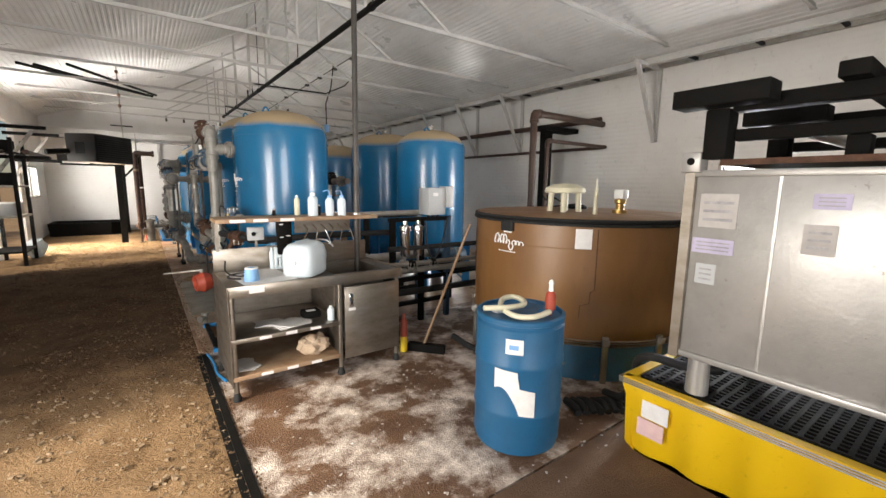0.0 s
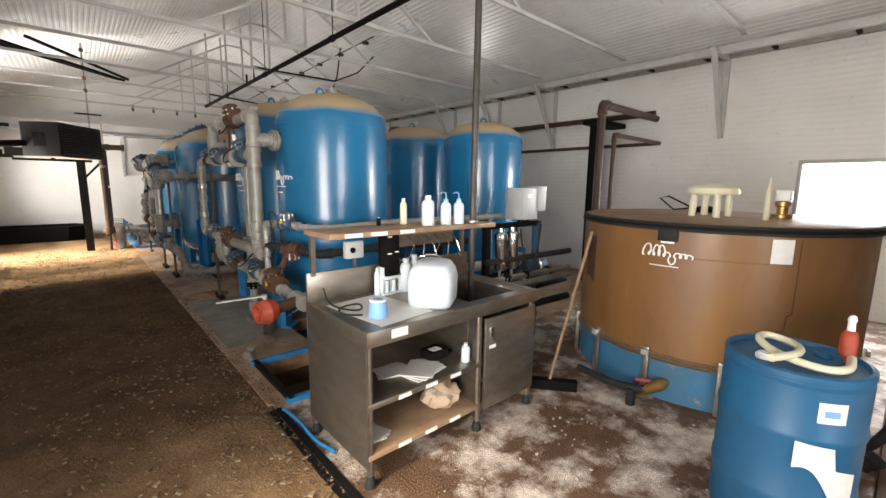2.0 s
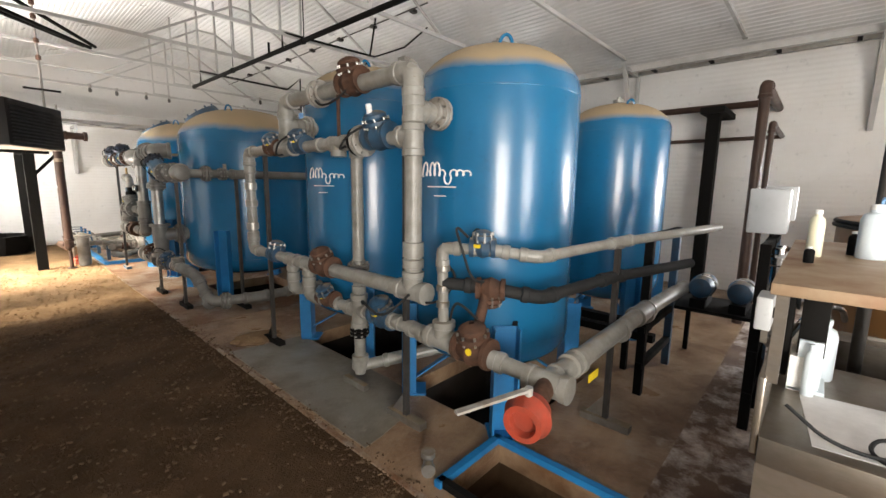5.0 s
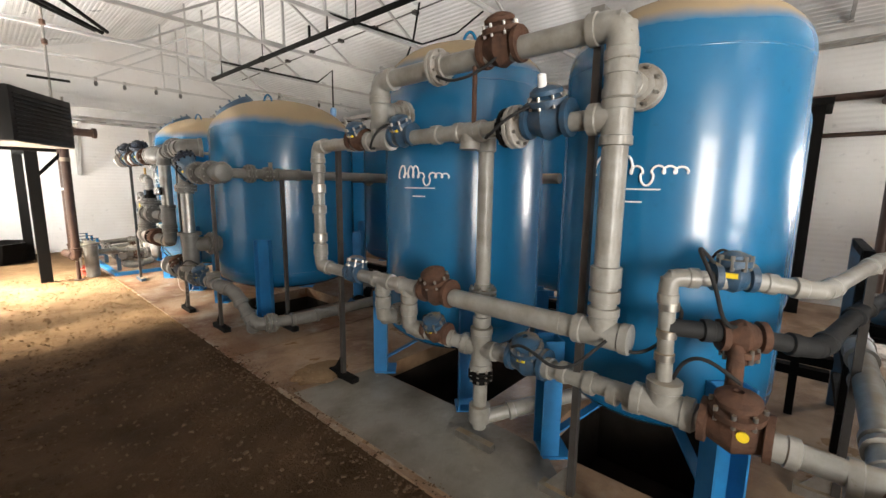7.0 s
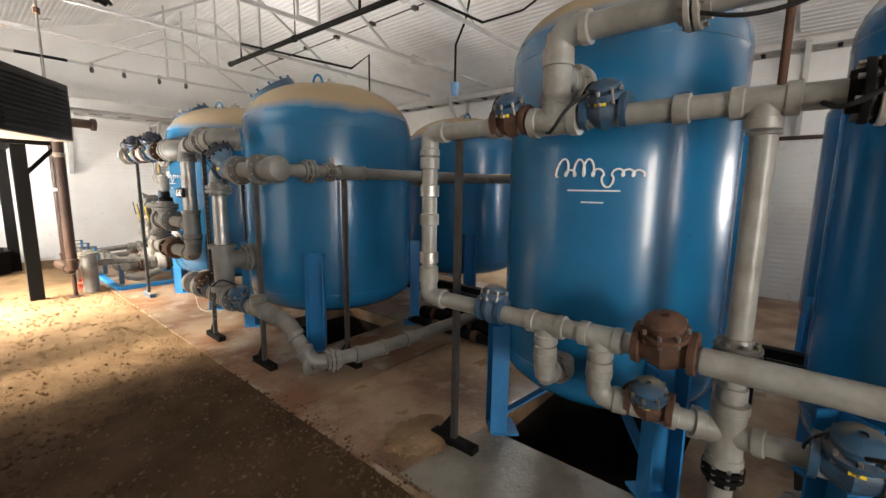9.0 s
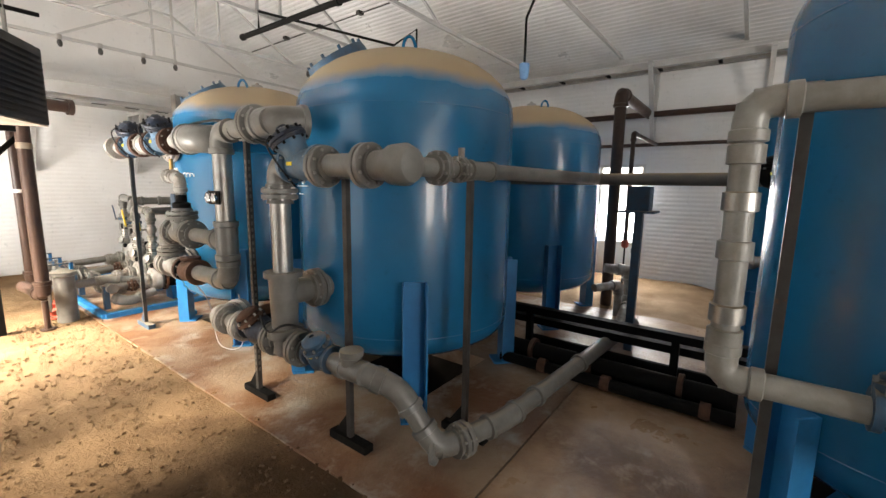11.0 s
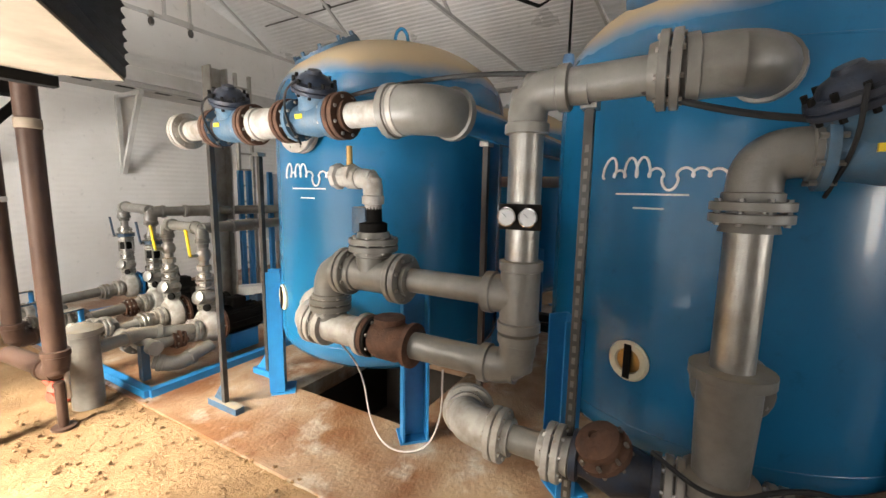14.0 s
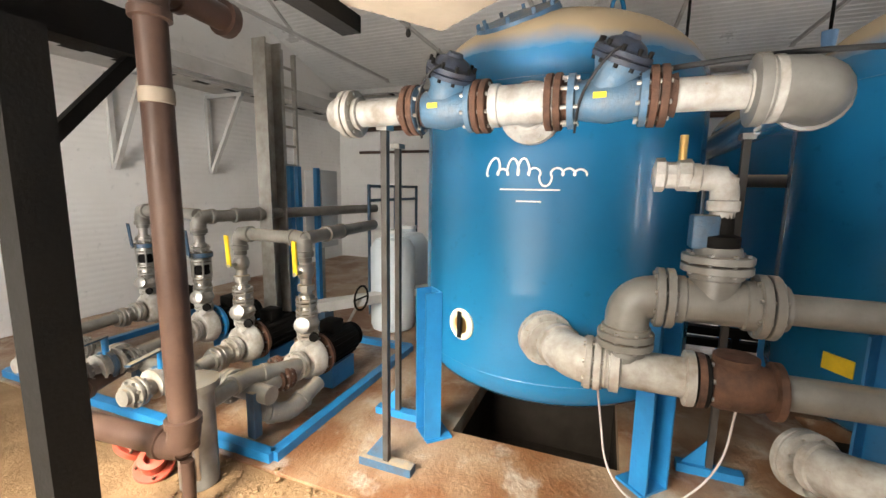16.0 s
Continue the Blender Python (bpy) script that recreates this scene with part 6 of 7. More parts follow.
sweep(bm, [(2.9, 1.75, 0.06), (2.85, 1.55, 0.1), (2.8, 1.45, 0.35), (2.72, 1.42, 0.5), (2.68, 1.30, 0.58), (2.72, 1.1, 0.56), (2.85, 0.95, 0.56)], 0.028, 10, 3)
solo("black_hose", bm, M_RUBBER, "thick black rubber hose looping off the pallet", "hose")
t = thing("hose_scraps", (2.7, 1.7, 0), "dark heap of rubber hose scraps beside the drum", "debris")
for k in range(9):
    y = 1.78 - 0.03 * k
    part("scrap", sweep(B(), [(2.5 + 0.05 * k, y - 0.08, 0.03), (2.55 + 0.05 * k, y, 0.035 + 0.02 * (k % 3)), (2.58 + 0.04 * k, y + 0.1, 0.03)], 0.028, 8, 2), M_RUBBER, t)

# broom and fire extinguisher
t = thing("push_broom", (2.2, 3.42, 0), "wooden-handled broom leaning against the brown tank", "broom")
part("handle", rod(B(), (2.22, 3.38, 0.05), (2.84, 3.42, 1.28), 0.014, n=10), M_WOOD, t)
part("head", bar(B(), (2.12, 3.5, 0.06), (2.36, 3.2, 0.06), 0.07, 0.05), M_BLACK, t)
part("bristles", bar(B(), (2.12, 3.5, 0.02), (2.36, 3.2, 0.02), 0.06, 0.04), M_BLACK, t)
t = thing("spray_can", (2.06, 3.5, 0), "red and yellow canister standing by the bench", "canister")
part("can", turn(B(), (2.06, 3.5, 0), (0, 0, 1), [(0, 0.035), (0.16, 0.035)], 16), M_TAG, t)
part("can_top", turn(B(), (2.06, 3.5, 0.16), (0, 0, 1), [(0, 0.035), (0.16, 0.035), (0.2, 0.015), (0.24, 0.012)], 16), M_RED, t)

# ---- treatment skid behind the bench ----
t = thing("chemical_skid", (2.9, 4.5, 0), "dark steel skid with chemical pumps and pipes", "pump skid")
for x, y in ((2.35, 4.25), (2.75, 4.25), (3.15, 4.25), (2.35, 4.95), (3.15, 4.95)):
    part("post", bar(B(), (x, y, 0), (x, y, 1.3), 0.06, 0.06, (0, 1, 0)), M_BLACK if x != 3.15 else M_BLUE_DK, t)
for z in (0.25, 0.55, 1.28):
    for y in (4.25, 4.95):
        part("rail", bar(B(), (2.3, y, z), (3.2, y, z), 0.05, 0.05), M_BLACK, t)
for x in (2.48, 2.66):
    pt = part("filter_housing", turn(B(), (x, 4.18, 0.85), (0, 0, 1), [(0, 0.05), (0.02, 0.06), (0.3, 0.06), (0.31, 0.07), (0.36, 0.07), (0.38, 0.03), (0.42, 0.03)], 18), M_CHROME, t, "clear filter housing")
    part("outlet", rod(B(), (x, 4.18, 0.86), (x, 4.18, 0.72), 0.015), M_GALV, pt)
for z, r_, mt in ((0.42, 0.04, M_RUBBER), (0.68, 0.035, M_PVC), (0.76, 0.03, M_GALV), (0.95, 0.03, M_RUBBER)):
    part("pipe", rod(B(), (2.25, 4.16, z), (3.6, 4.1, z), r_, n=14), mt, t)
for x in (2.55, 2.85, 3.25):
    valve(t, (x, 4.16, 0.7), (1, 0, 0), 0.035, (0, -0.3, 1), M_PVC, M_BLACK)
for k in range(2):
    y = 4.45 + 0.3 * k
    m_ = part("pump_motor", turn(B(), (3.25, y, 0.75), (1, 0, 0), [(0, 0.03), (0.02, 0.09), (0.06, 0.1), (0.3, 0.1), (0.33, 0.08), (0.34, 0.02)], 18), M_BLUE_DK, t, "blue pump motor")
    part("motor_band", turn(B(), (3.4, y, 0.75), (1, 0, 0), [(0, 0.1), (0.005, 0.108), (0.03, 0.108), (0.035, 0.1)], 18), M_CHROME, m_)
    part("motor_rest", box(B(), (3.2, y - 0.06, 0.575), (3.55, y + 0.06, 0.66)), M_BLACK, t)
part("tray", box(B(), (3.15, 4.2, 0.55), (3.75, 4.95, 0.58)), M_BLACK, t)
part("tray_leg", bar(B(), (3.7, 4.9, 0), (3.7, 4.9, 0.55), 0.04, 0.04, (0, 1, 0)), M_BLACK, t)
part("loop_cable", sweep(B(), [(2.75, 4.15, 1.25), (2.7, 4.05, 0.95), (2.82, 4.05, 0.75), (3.0, 4.1, 1.1), (3.05, 4.12, 1.28)], 0.01, 6, 3), M_RUBBER, t)
t = thing("control_box", (2.97, 4.3, 1.3), "grey plastic control box on the skid post", "enclosure")
part("box", box(B(), (2.82, 4.18, 1.33), (3.07, 4.42, 1.66), bevel=0.012), M_GREYBOX, t)
part("label", box(B(), (2.88, 4.176, 1.56), (2.95, 4.1795, 1.6)), M_PAPER, t)
part("side_unit", box(B(), (3.075, 4.15, 1.42), (3.17, 4.35, 1.68), bevel=0.01), M_GREYBOX, t)
for k in range(3):
    part("gland", rod(B(), (2.86 + 0.07 * k, 4.26, 1.27), (2.86 + 0.07 * k, 4.26, 1.335), 0.018, n=10), M_BLACK, t)
part("mount", bar(B(), (2.75, 4.25, 1.29), (3.15, 4.25, 1.29), 0.06, 0.03), M_BLACK, t)

# ---- wall pipework behind the brown tank ----
t = thing("wall_pipework", (5.1, 4.63, 0), "brown painted pipes rising and crossing to the wall", "pipework")
run(t, [(5.11, 4.63, 0.0), (5.11, 4.63, 2.84), (6.95, 4.63, 2.84)], 0.055, M_BROWNP)
run(t, [(5.36, 4.55, 0.0), (5.36, 4.55, 2.43), (6.95, 4.55, 2.43)], 0.032, M_BROWNP)
run(t, [(6.88, 4.63, 2.92), (6.88, 17.9, 2.92)], 0.05, M_BROWNP)
run(t, [(6.9, 4.55, 2.42), (6.9, 17.9, 2.42)], 0.03, M_BROWNP)
part("column", bar(B(), (6.2, 5.3, 0), (6.2, 5.3, 2.72), 0.16, 0.16, (0, 1, 0)), M_BLACK, t, "black square support column")
part("column_cap", box(B(), (6.0, 5.15, 2.72), (6.95, 5.45, 2.8)), M_BLACK, t)
t = thing("wall_pipework", (5.0, 9.5, 0), "brown painted riser pipes between the back tanks", "pipework")
run(t, [(5.0, 9.75, 0.0), (5.0, 9.75, 2.92), (6.9, 9.75, 2.92)], 0.075, M_BROWNP)
run(t, [(5.2, 9.6, 0.9), (5.2, 9.6, 2.42), (6.9, 9.6, 2.42)], 0.03, M_BROWNP)
part("red_valve", turn(B(), (5.2, 9.6, 0.95), (0, 0, -1), [(0, 0.03), (0.03, 0.05), (0.09, 0.05), (0.12, 0.03)], 12), M_RED, t)
part("stay", rod(B(), (5.2, 9.6, 0.9), (5.2, 9.6, 0.0), 0.012), M_BLACK, t)

# ---- back-row gallery between the tanks ----
t = thing("gallery_frame", (3.4, 8.9, 0), "dark low pipe gallery on blue posts behind the tanks", "pipe gallery")
part("post", bar(B(), (3.44, 9.1, 0), (3.44, 9.1, 1.45), 0.075, 0.075, (0, 1, 0)), M_BLUE_DK, t)
part("post_head", box(B(), (3.34, 9.0, 1.45), (3.54, 9.2, 1.69), bevel=0.01), M_BLUE_DK, t)
part("post_plate", box(B(), (3.28, 8.94, 1.43), (3.6, 9.26, 1.45)), M_BLUE_DK, t)
for y in (8.6, 9.9):
    part("post", bar(B(), (2.75, y, 0), (2.75, y, 0.45), 0.06, 0.06, (0, 1, 0)), M_BLACK, t)
for x, z in ((2.75, 0.45), (2.9, 0.3)):
    part("rail", bar(B(), (x, 5.0, z), (x, 13.5, z), 0.09, 0.07), M_BLACK, t)
for y in (5.2, 6.7, 8.2, 11.5, 13.2):
    part("rail_post", bar(B(), (2.75, y, 0), (2.75, y, 0.42), 0.05, 0.05, (0, 1, 0)), M_BLACK, t)
run(t, [(3.1, 7.3, 1.75), (3.1, 13.6, 1.75)], 0.055, M_PVCDK)
for y in (7.6, 8.3, 10.6):
    flange(t, (3.1, y, 1.75), (0, 1, 0), 0.055, M_PVCDK)
valve(t, (3.1, 8.1, 1.77), (0, 1, 0), 0.055, (0, 0, 1), M_BLACK, M_BLACK, pot=1)
run(t, [(3.1, 8.25, 1.72), (3.1, 8.25, 1.08), (3.45, 7.9, 1.08)], 0.045, M_GALV)
run(t, [(4.6, 9.5, 0.0), (4.6, 9.5, 0.42), (4.2, 9.7, 0.42)], 0.05, M_WHITEP)
run(t, [(3.55, 9.25, 0.12), (4.75, 9.42, 0.12), (4.75, 9.42, 0.6), (4.6, 9.7, 0.62)], 0.06, M_WHITEP)

t = thing("floor_pipe_bundle", (3.0, 9.0, 0), "dark dusty pipes laid low across the slab", "pipework")
for x, z, r in ((2.58, 0.10, 0.08), (2.36, 0.06, 0.05), (2.93, 0.07, 0.06)):
    part("pipe", rod(B(), (x, 8.15, z), (x, 10.0, z), r, n=16), M_BLACK, t)
for y in (8.5, 9.2, 9.75):
    part("clamp", turn(B(), (2.58, y, 0.102), (0, 1, 0), [(0, 0.09), (0, 0.102 + 0.01), (0.04, 0.112), (0.04, 0.09)], 16), M_RUST, t)
    part("coupling", turn(B(), (2.36, y - 0.2, 0.066), (0, 1, 0), [(0, 0.05), (0, 0.066), (0.07, 0.066), (0.07, 0.05)], 16), M_RUST, t)
t = thing("drop_pipe", (4.9, 8.3, 0), "grey pipe with a bent return by the tank", "pipe")
run(t, [(4.6, 8.39, 1.78), (4.93, 8.33, 1.78), (4.93, 8.31, 1.0), (4.0, 8.0, 1.02)], 0.05, M_PVC)

# ---- suspended services under the roof ----
t = thing("sprinkler_main", (2.15, 9, 3.75), "dark suspended sprinkler pipe under the ridge", "pipe")
part("main", rod(B(), (2.22, 2.4, 3.62), (2.12, 13.95, 3.62), 0.034, n=14), M_BLACK, t)
part("end_cap", turn(B(), (2.12, 13.95, 3.62), (0, 1, 0), [(0, 0.034), (0.0, 0.042), (0.05, 0.042), (0.055, 0.02)], 12), M_BLACK, t)
for y in (4.4, 7.0, 9.6, 12.0):
    part("coupling", turn(B(), (2.241 - 0.0087 * y, y, 3.62), (0, 1, 0), [(0, 0.034), (0.004, 0.045), (0.05, 0.045), (0.054, 0.034)], 12), M_BLACK, t)
    part("hanger_rod", rod(B(), (2.241 - 0.0087 * y, y, 3.64), (2.241 - 0.0087 * y, y, 5.29), 0.007, n=6), M_BLACK, t)
for pts in ([(2.15, 10.2, 3.62), (2.15, 10.2, 3.86), (3.75, 10.04, 3.84)], [(2.12, 13.58, 3.62), (2.12, 13.58, 3.86), (3.3, 12.3, 3.53)]):
    part("branch", sweep(B(), pts, 0.018, 8), M_BLACK, t)
part("stub", rod(B(), (2.14, 10.62, 3.62), (2.14, 10.62, 3.80), 0.018, n=8), M_BLACK, t)
part("branch", sweep(B(), [(3.75, 10.04, 3.84), (4.05, 9.6, 3.98), (4.2, 9.2, 4.25)], 0.014, 8), M_BLACK, t)
t2 = thing("hanging_sensor", (3.4, 11.96, 3.0), "small blue level sensor hanging on a conduit", "sensor", "hanging sensors")
part("stem", sweep(B(), [(3.42, 12.0, 3.05), (3.42, 12.0, 3.71), (3.3, 12.3, 3.53)], 0.014, 8), M_BLACK, t2)
part("head", turn(B(), (3.42, 12.0, 2.9), (0, 0, 1), [(0, 0.03), (0.02, 0.05), (0.1, 0.06), (0.15, 0.05), (0.16, 0.02)], 14), M_LTBLUE, t2, "blue plastic sensor head")
t2 = thing("hanging_sensor", (4.0, 10.7, 3.1), "small blue level sensor hanging on a conduit", "sensor", "hanging sensors")
part("stem", sweep(B(), [(4.0, 10.7, 3.2), (4.0, 10.7, 3.75), (4.1, 10.6, 4.1), (4.15, 10.5, roof_z(4.15))], 0.016, 8), M_BLACK, t2)
part("head", turn(B(), (4.0, 10.7, 3.02), (0, 0, 1), [(0, 0.03), (0.02, 0.05), (0.1, 0.06), (0.19, 0.065), (0.2, 0.02)], 14), M_LTBLUE, t2, "blue plastic sensor head")
for k, (p, q) in enumerate((((-1.5, 11.45, 3.905), (0.42, 13.6, 3.905)), ((-1.75, 11.5, 3.905), (0.32, 13.55, 3.905)), ((-1.0, 11.3, 3.96), (0.5, 13.7, 3.96)))):
    bm = B()
    rod(bm, p, q, 0.028, n=10)
    solo("steel_bar", bm, M_BLACK, "dark steel bar laid across the roof trusses", "bar", "bars on the trusses")
t2 = thing("heater_supply", (-0.28, 13.3, 2.74), "grey supply pipe dropping from roof to heater", "pipe")
part("drop_pipe", rod(B(), (-0.28, 13.3, 2.735), (-0.28, 13.3, roof_z(-0.28) - 0.01), 0.016, n=10), M_GALV, t2)
part("cross_bar", bar(B(), (-0.5, 13.3, 3.06), (-0.06, 13.3, 3.06), 0.03, 0.03), M_BLACK, t2)
for z in (3.5, 3.75, 4.1, 4.3):
    part("union", turn(B(), (-0.28, 13.3, z), (0, 0, 1), [(0, 0.016), (0.01, 0.035), (0.07, 0.035), (0.08, 0.016)], 8), M_RUST, t2)
for x, y in ((0.85, 17.0), (1.35, 17.0), (1.95, 17.0), (2.45, 17.0), (4.1, 15.3), (5.2, 15.3)):
    t2 = thing("roof_fixture", (x, y, 3.7), "small dark sprinkler clamp hanging from the truss chord", "fitting", "roof fittings")
    part("clip", box(B(), (x - 0.03, y - 0.03, 3.80), (x + 0.03, y + 0.03, 3.875), bevel=0.004), M_GALV, t2)
    part("head", turn(B(), (x, y, 3.70), (0, 0, 1), [(0, 0.02), (0.03, 0.035), (0.07, 0.035), (0.1, 0.02), (0.11, 0.015)], 12), M_STRUT, t2)
t2 = thing("roof_conduit", (4.6, 11, 4.3), "thin dark conduit with clips under the east roof slope", "conduit")
part("tube", sweep(B(), [(4.2, 9.2, roof_z(4.2) - 0.05), (4.25, 13.0, roof_z(4.25) - 0.05), (4.3, 17.8, roof_z(4.3) - 0.05)], 0.012, 8), M_STRUT, t2)
for y in (9.6, 10.7, 11.8, 12.9, 14.0, 15.1, 16.2):
    part("clip", box(B(), (4.2, y - 0.04, roof_z(4.25) - 0.075), (4.31, y + 0.04, roof_z(4.25) - 0.02)), M_STRUT, t2)

# ---- black unit heater on its steel stand ----
N, Rr, Lh = V((-0.75, 12.15, 0)), V((-0.10, 13.1, 0)), V((-1.29, 12.52, 0))
ux, uy = (Rr - N).normalized(), (Lh - N).normalized()
hm = Matrix(((ux.x, uy.x, 0, N.x), (ux.y, uy.y, 0, N.y), (0, 0, 1, 0), (0, 0, 0, 1)))
t = thing("unit_heater", (-0.7, 12.8, 2.1), "black louvred unit heater on a steel stand", "heater")
bm = B()
box(bm, (0, 0.012, 2.12), (1.15, 0.66, 2.74), hm, 0.012)
part("casing", bm, M_HEAT, t)
part("underside", box(B(), (0.01, 0.02, 2.108), (1.14, 0.65, 2.119), hm), M_TAN, t, "dusty tan underside")
for k in range(11):
    m = hm @ pose(0, 0, 2.17 + 0.048 * k, -35)
    part("louvre", box(B(), (0.05, -0.012, 0), (1.1, 0.03, 0.008), m), M_HEAT, t)
part("side_plate", box(B(), (-0.006, 0.25, 2.3), (-0.001, 0.45, 2.55), hm), M_BLACK, t)
t = thing("heater_stand", (-0.47, 14.57, 0), "black steel post frame with a diagonal brace", "frame")
for x, y in ((-0.475, 14.57), (-0.475, 17.5)):
    part("post", bar(B(), (x, y, 0), (x, y, 2.2), 0.13, 0.15, (1, 0, 0)), M_BLACK, t)
part("beam", bar(B(), (-1.7, 14.64, 2.29), (0.0, 14.64, 2.29), 0.14, 0.18), M_BLACK, t)
part("back_beam", bar(B(), (-0.475, 14.72, 2.28), (-0.475, 17.57, 2.28), 0.14, 0.16), M_BLACK, t)
part("brace", bar(B(), (-0.42, 14.64, 1.75), (-0.03, 14.64, 2.2), 0.05, 0.05), M_BLACK, t)
part("cross_bar", bar(B(), (-1.5, 13.3, 2.085), (-0.3, 13.3, 2.085), 0.06, 0.045), M_BLACK, t)
part("arm", bar(B(), (-0.9, 12.7, 2.085), (-0.9, 14.6, 2.22), 0.06, 0.045), M_BLACK, t)
t = thing("brown_riser", (-0.1, 14.4, 0), "rusty brown riser pipe with a banded joint", "pipe", "brown risers")
run(t, [(0.34, 14.46, 2.47), (-0.09, 14.41, 2.47), (-0.09, 14.41, 0.40), (-0.16, 15.05, 0.41)], 0.062, M_BROWNP)
part("foot", turn(B(), (-0.09, 14.41, 0.0), (0, 0, 1), [(0, 0.07), (0.015, 0.07), (0.016, 0.03), (0.33, 0.03)], 14), M_BROWNP, t)
part("end_flange", turn(B(), (0.30, 14.455, 2.47), (1, 0.1, 0), [(0, 0.062), (0.0, 0.085), (0.05, 0.085), (0.055, 0.02)], 18), M_BROWNP, t)
part("band", turn(B(), (-0.09, 14.41, 1.98), (0, 0, 1), [(0, 0.062), (0.003, 0.068), (0.06, 0.068), (0.063, 0.062)], 18), M_TAN, t)
part("conduit", rod(B(), (-0.05, 14.4, 0.2), (-0.04, 14.4, 3.0), 0.016, n=10), M_GALV, t)
for x, y, tilt in ((0.13, 15.22, 0.5), (0.08, 14.93, -0.4)):
    t2 = thing("red_casting", (x, y, 0), "chipped red cast-iron flange lying on the dirt", "flange", "red castings")
    d_ = V((tilt, -0.5, 1)).normalized()
    base_ = V((x, y, 0.035))
    part("plate", turn(B(), base_, d_, [(0, 0.05), (0, 0.10), (0.004, 0.104), (0.028, 0.104), (0.032, 0.10), (0.032, 0.05)], 20), M_RED, t2)
    part("hub", turn(B(), base_ + d_ * 0.03, d_, [(0, 0.065), (0.05, 0.055), (0.06, 0.07), (0.085, 0.07), (0.09, 0.04), (0.05, 0.035)], 18), M_RED, t2)
    u_, w_ = basis(d_)
    for k in range(4):
        q = base_ + (u_ * math.cos(1.5708 * k) + w_ * math.sin(1.5708 * k)) * 0.083
        part("bolt", rod(B(), q - d_ * 0.005, q + d_ * 0.055, 0.009, n=6), M_RUST, t2)
t = thing("brown_riser", (0.0, 15.58, 0), "rusty brown riser pipe with a banded joint", "pipe", "brown risers")
run(t, [(0.0, 15.58, 2.45), (0.0, 15.58, 0.35), (0.4, 15.75, 0.35)], 0.062, M_BROWNP)
part("band", turn(B(), (0.0, 15.58, 1.5), (0, 0, 1), [(0, 0.062), (0.003, 0.066), (0.04, 0.066), (0.043, 0.062)], 18), M_WHITE, t)

# ---- pump skid at the end wall ----
t = thing("pump_skid", (1.2, 15.6, 0), "row of four pumps with valves on a blue skid", "pump skid")
for p, q in (((0.42, 14.38, 0.03), (0.42, 17.3, 0.03)), ((2.3, 14.38, 0.03), (2.3, 17.3, 0.03)), ((0.42, 14.38, 0.03), (2.3, 14.38, 0.03)), ((0.42, 17.3, 0.03), (2.3, 17.3, 0.03))):
    part("skid_channel", bar(B(), p, q, 0.07, 0.06), M_BLUE_LT, t)
for x, y in ((0.5, 14.6), (0.5, 15.7), (0.5, 16.8)):
    part("skid_post", bar(B(), (x, y, 0.06), (x, y, 0.36), 0.06, 0.06, (0, 1, 0)), M_BLUE_DK, t)
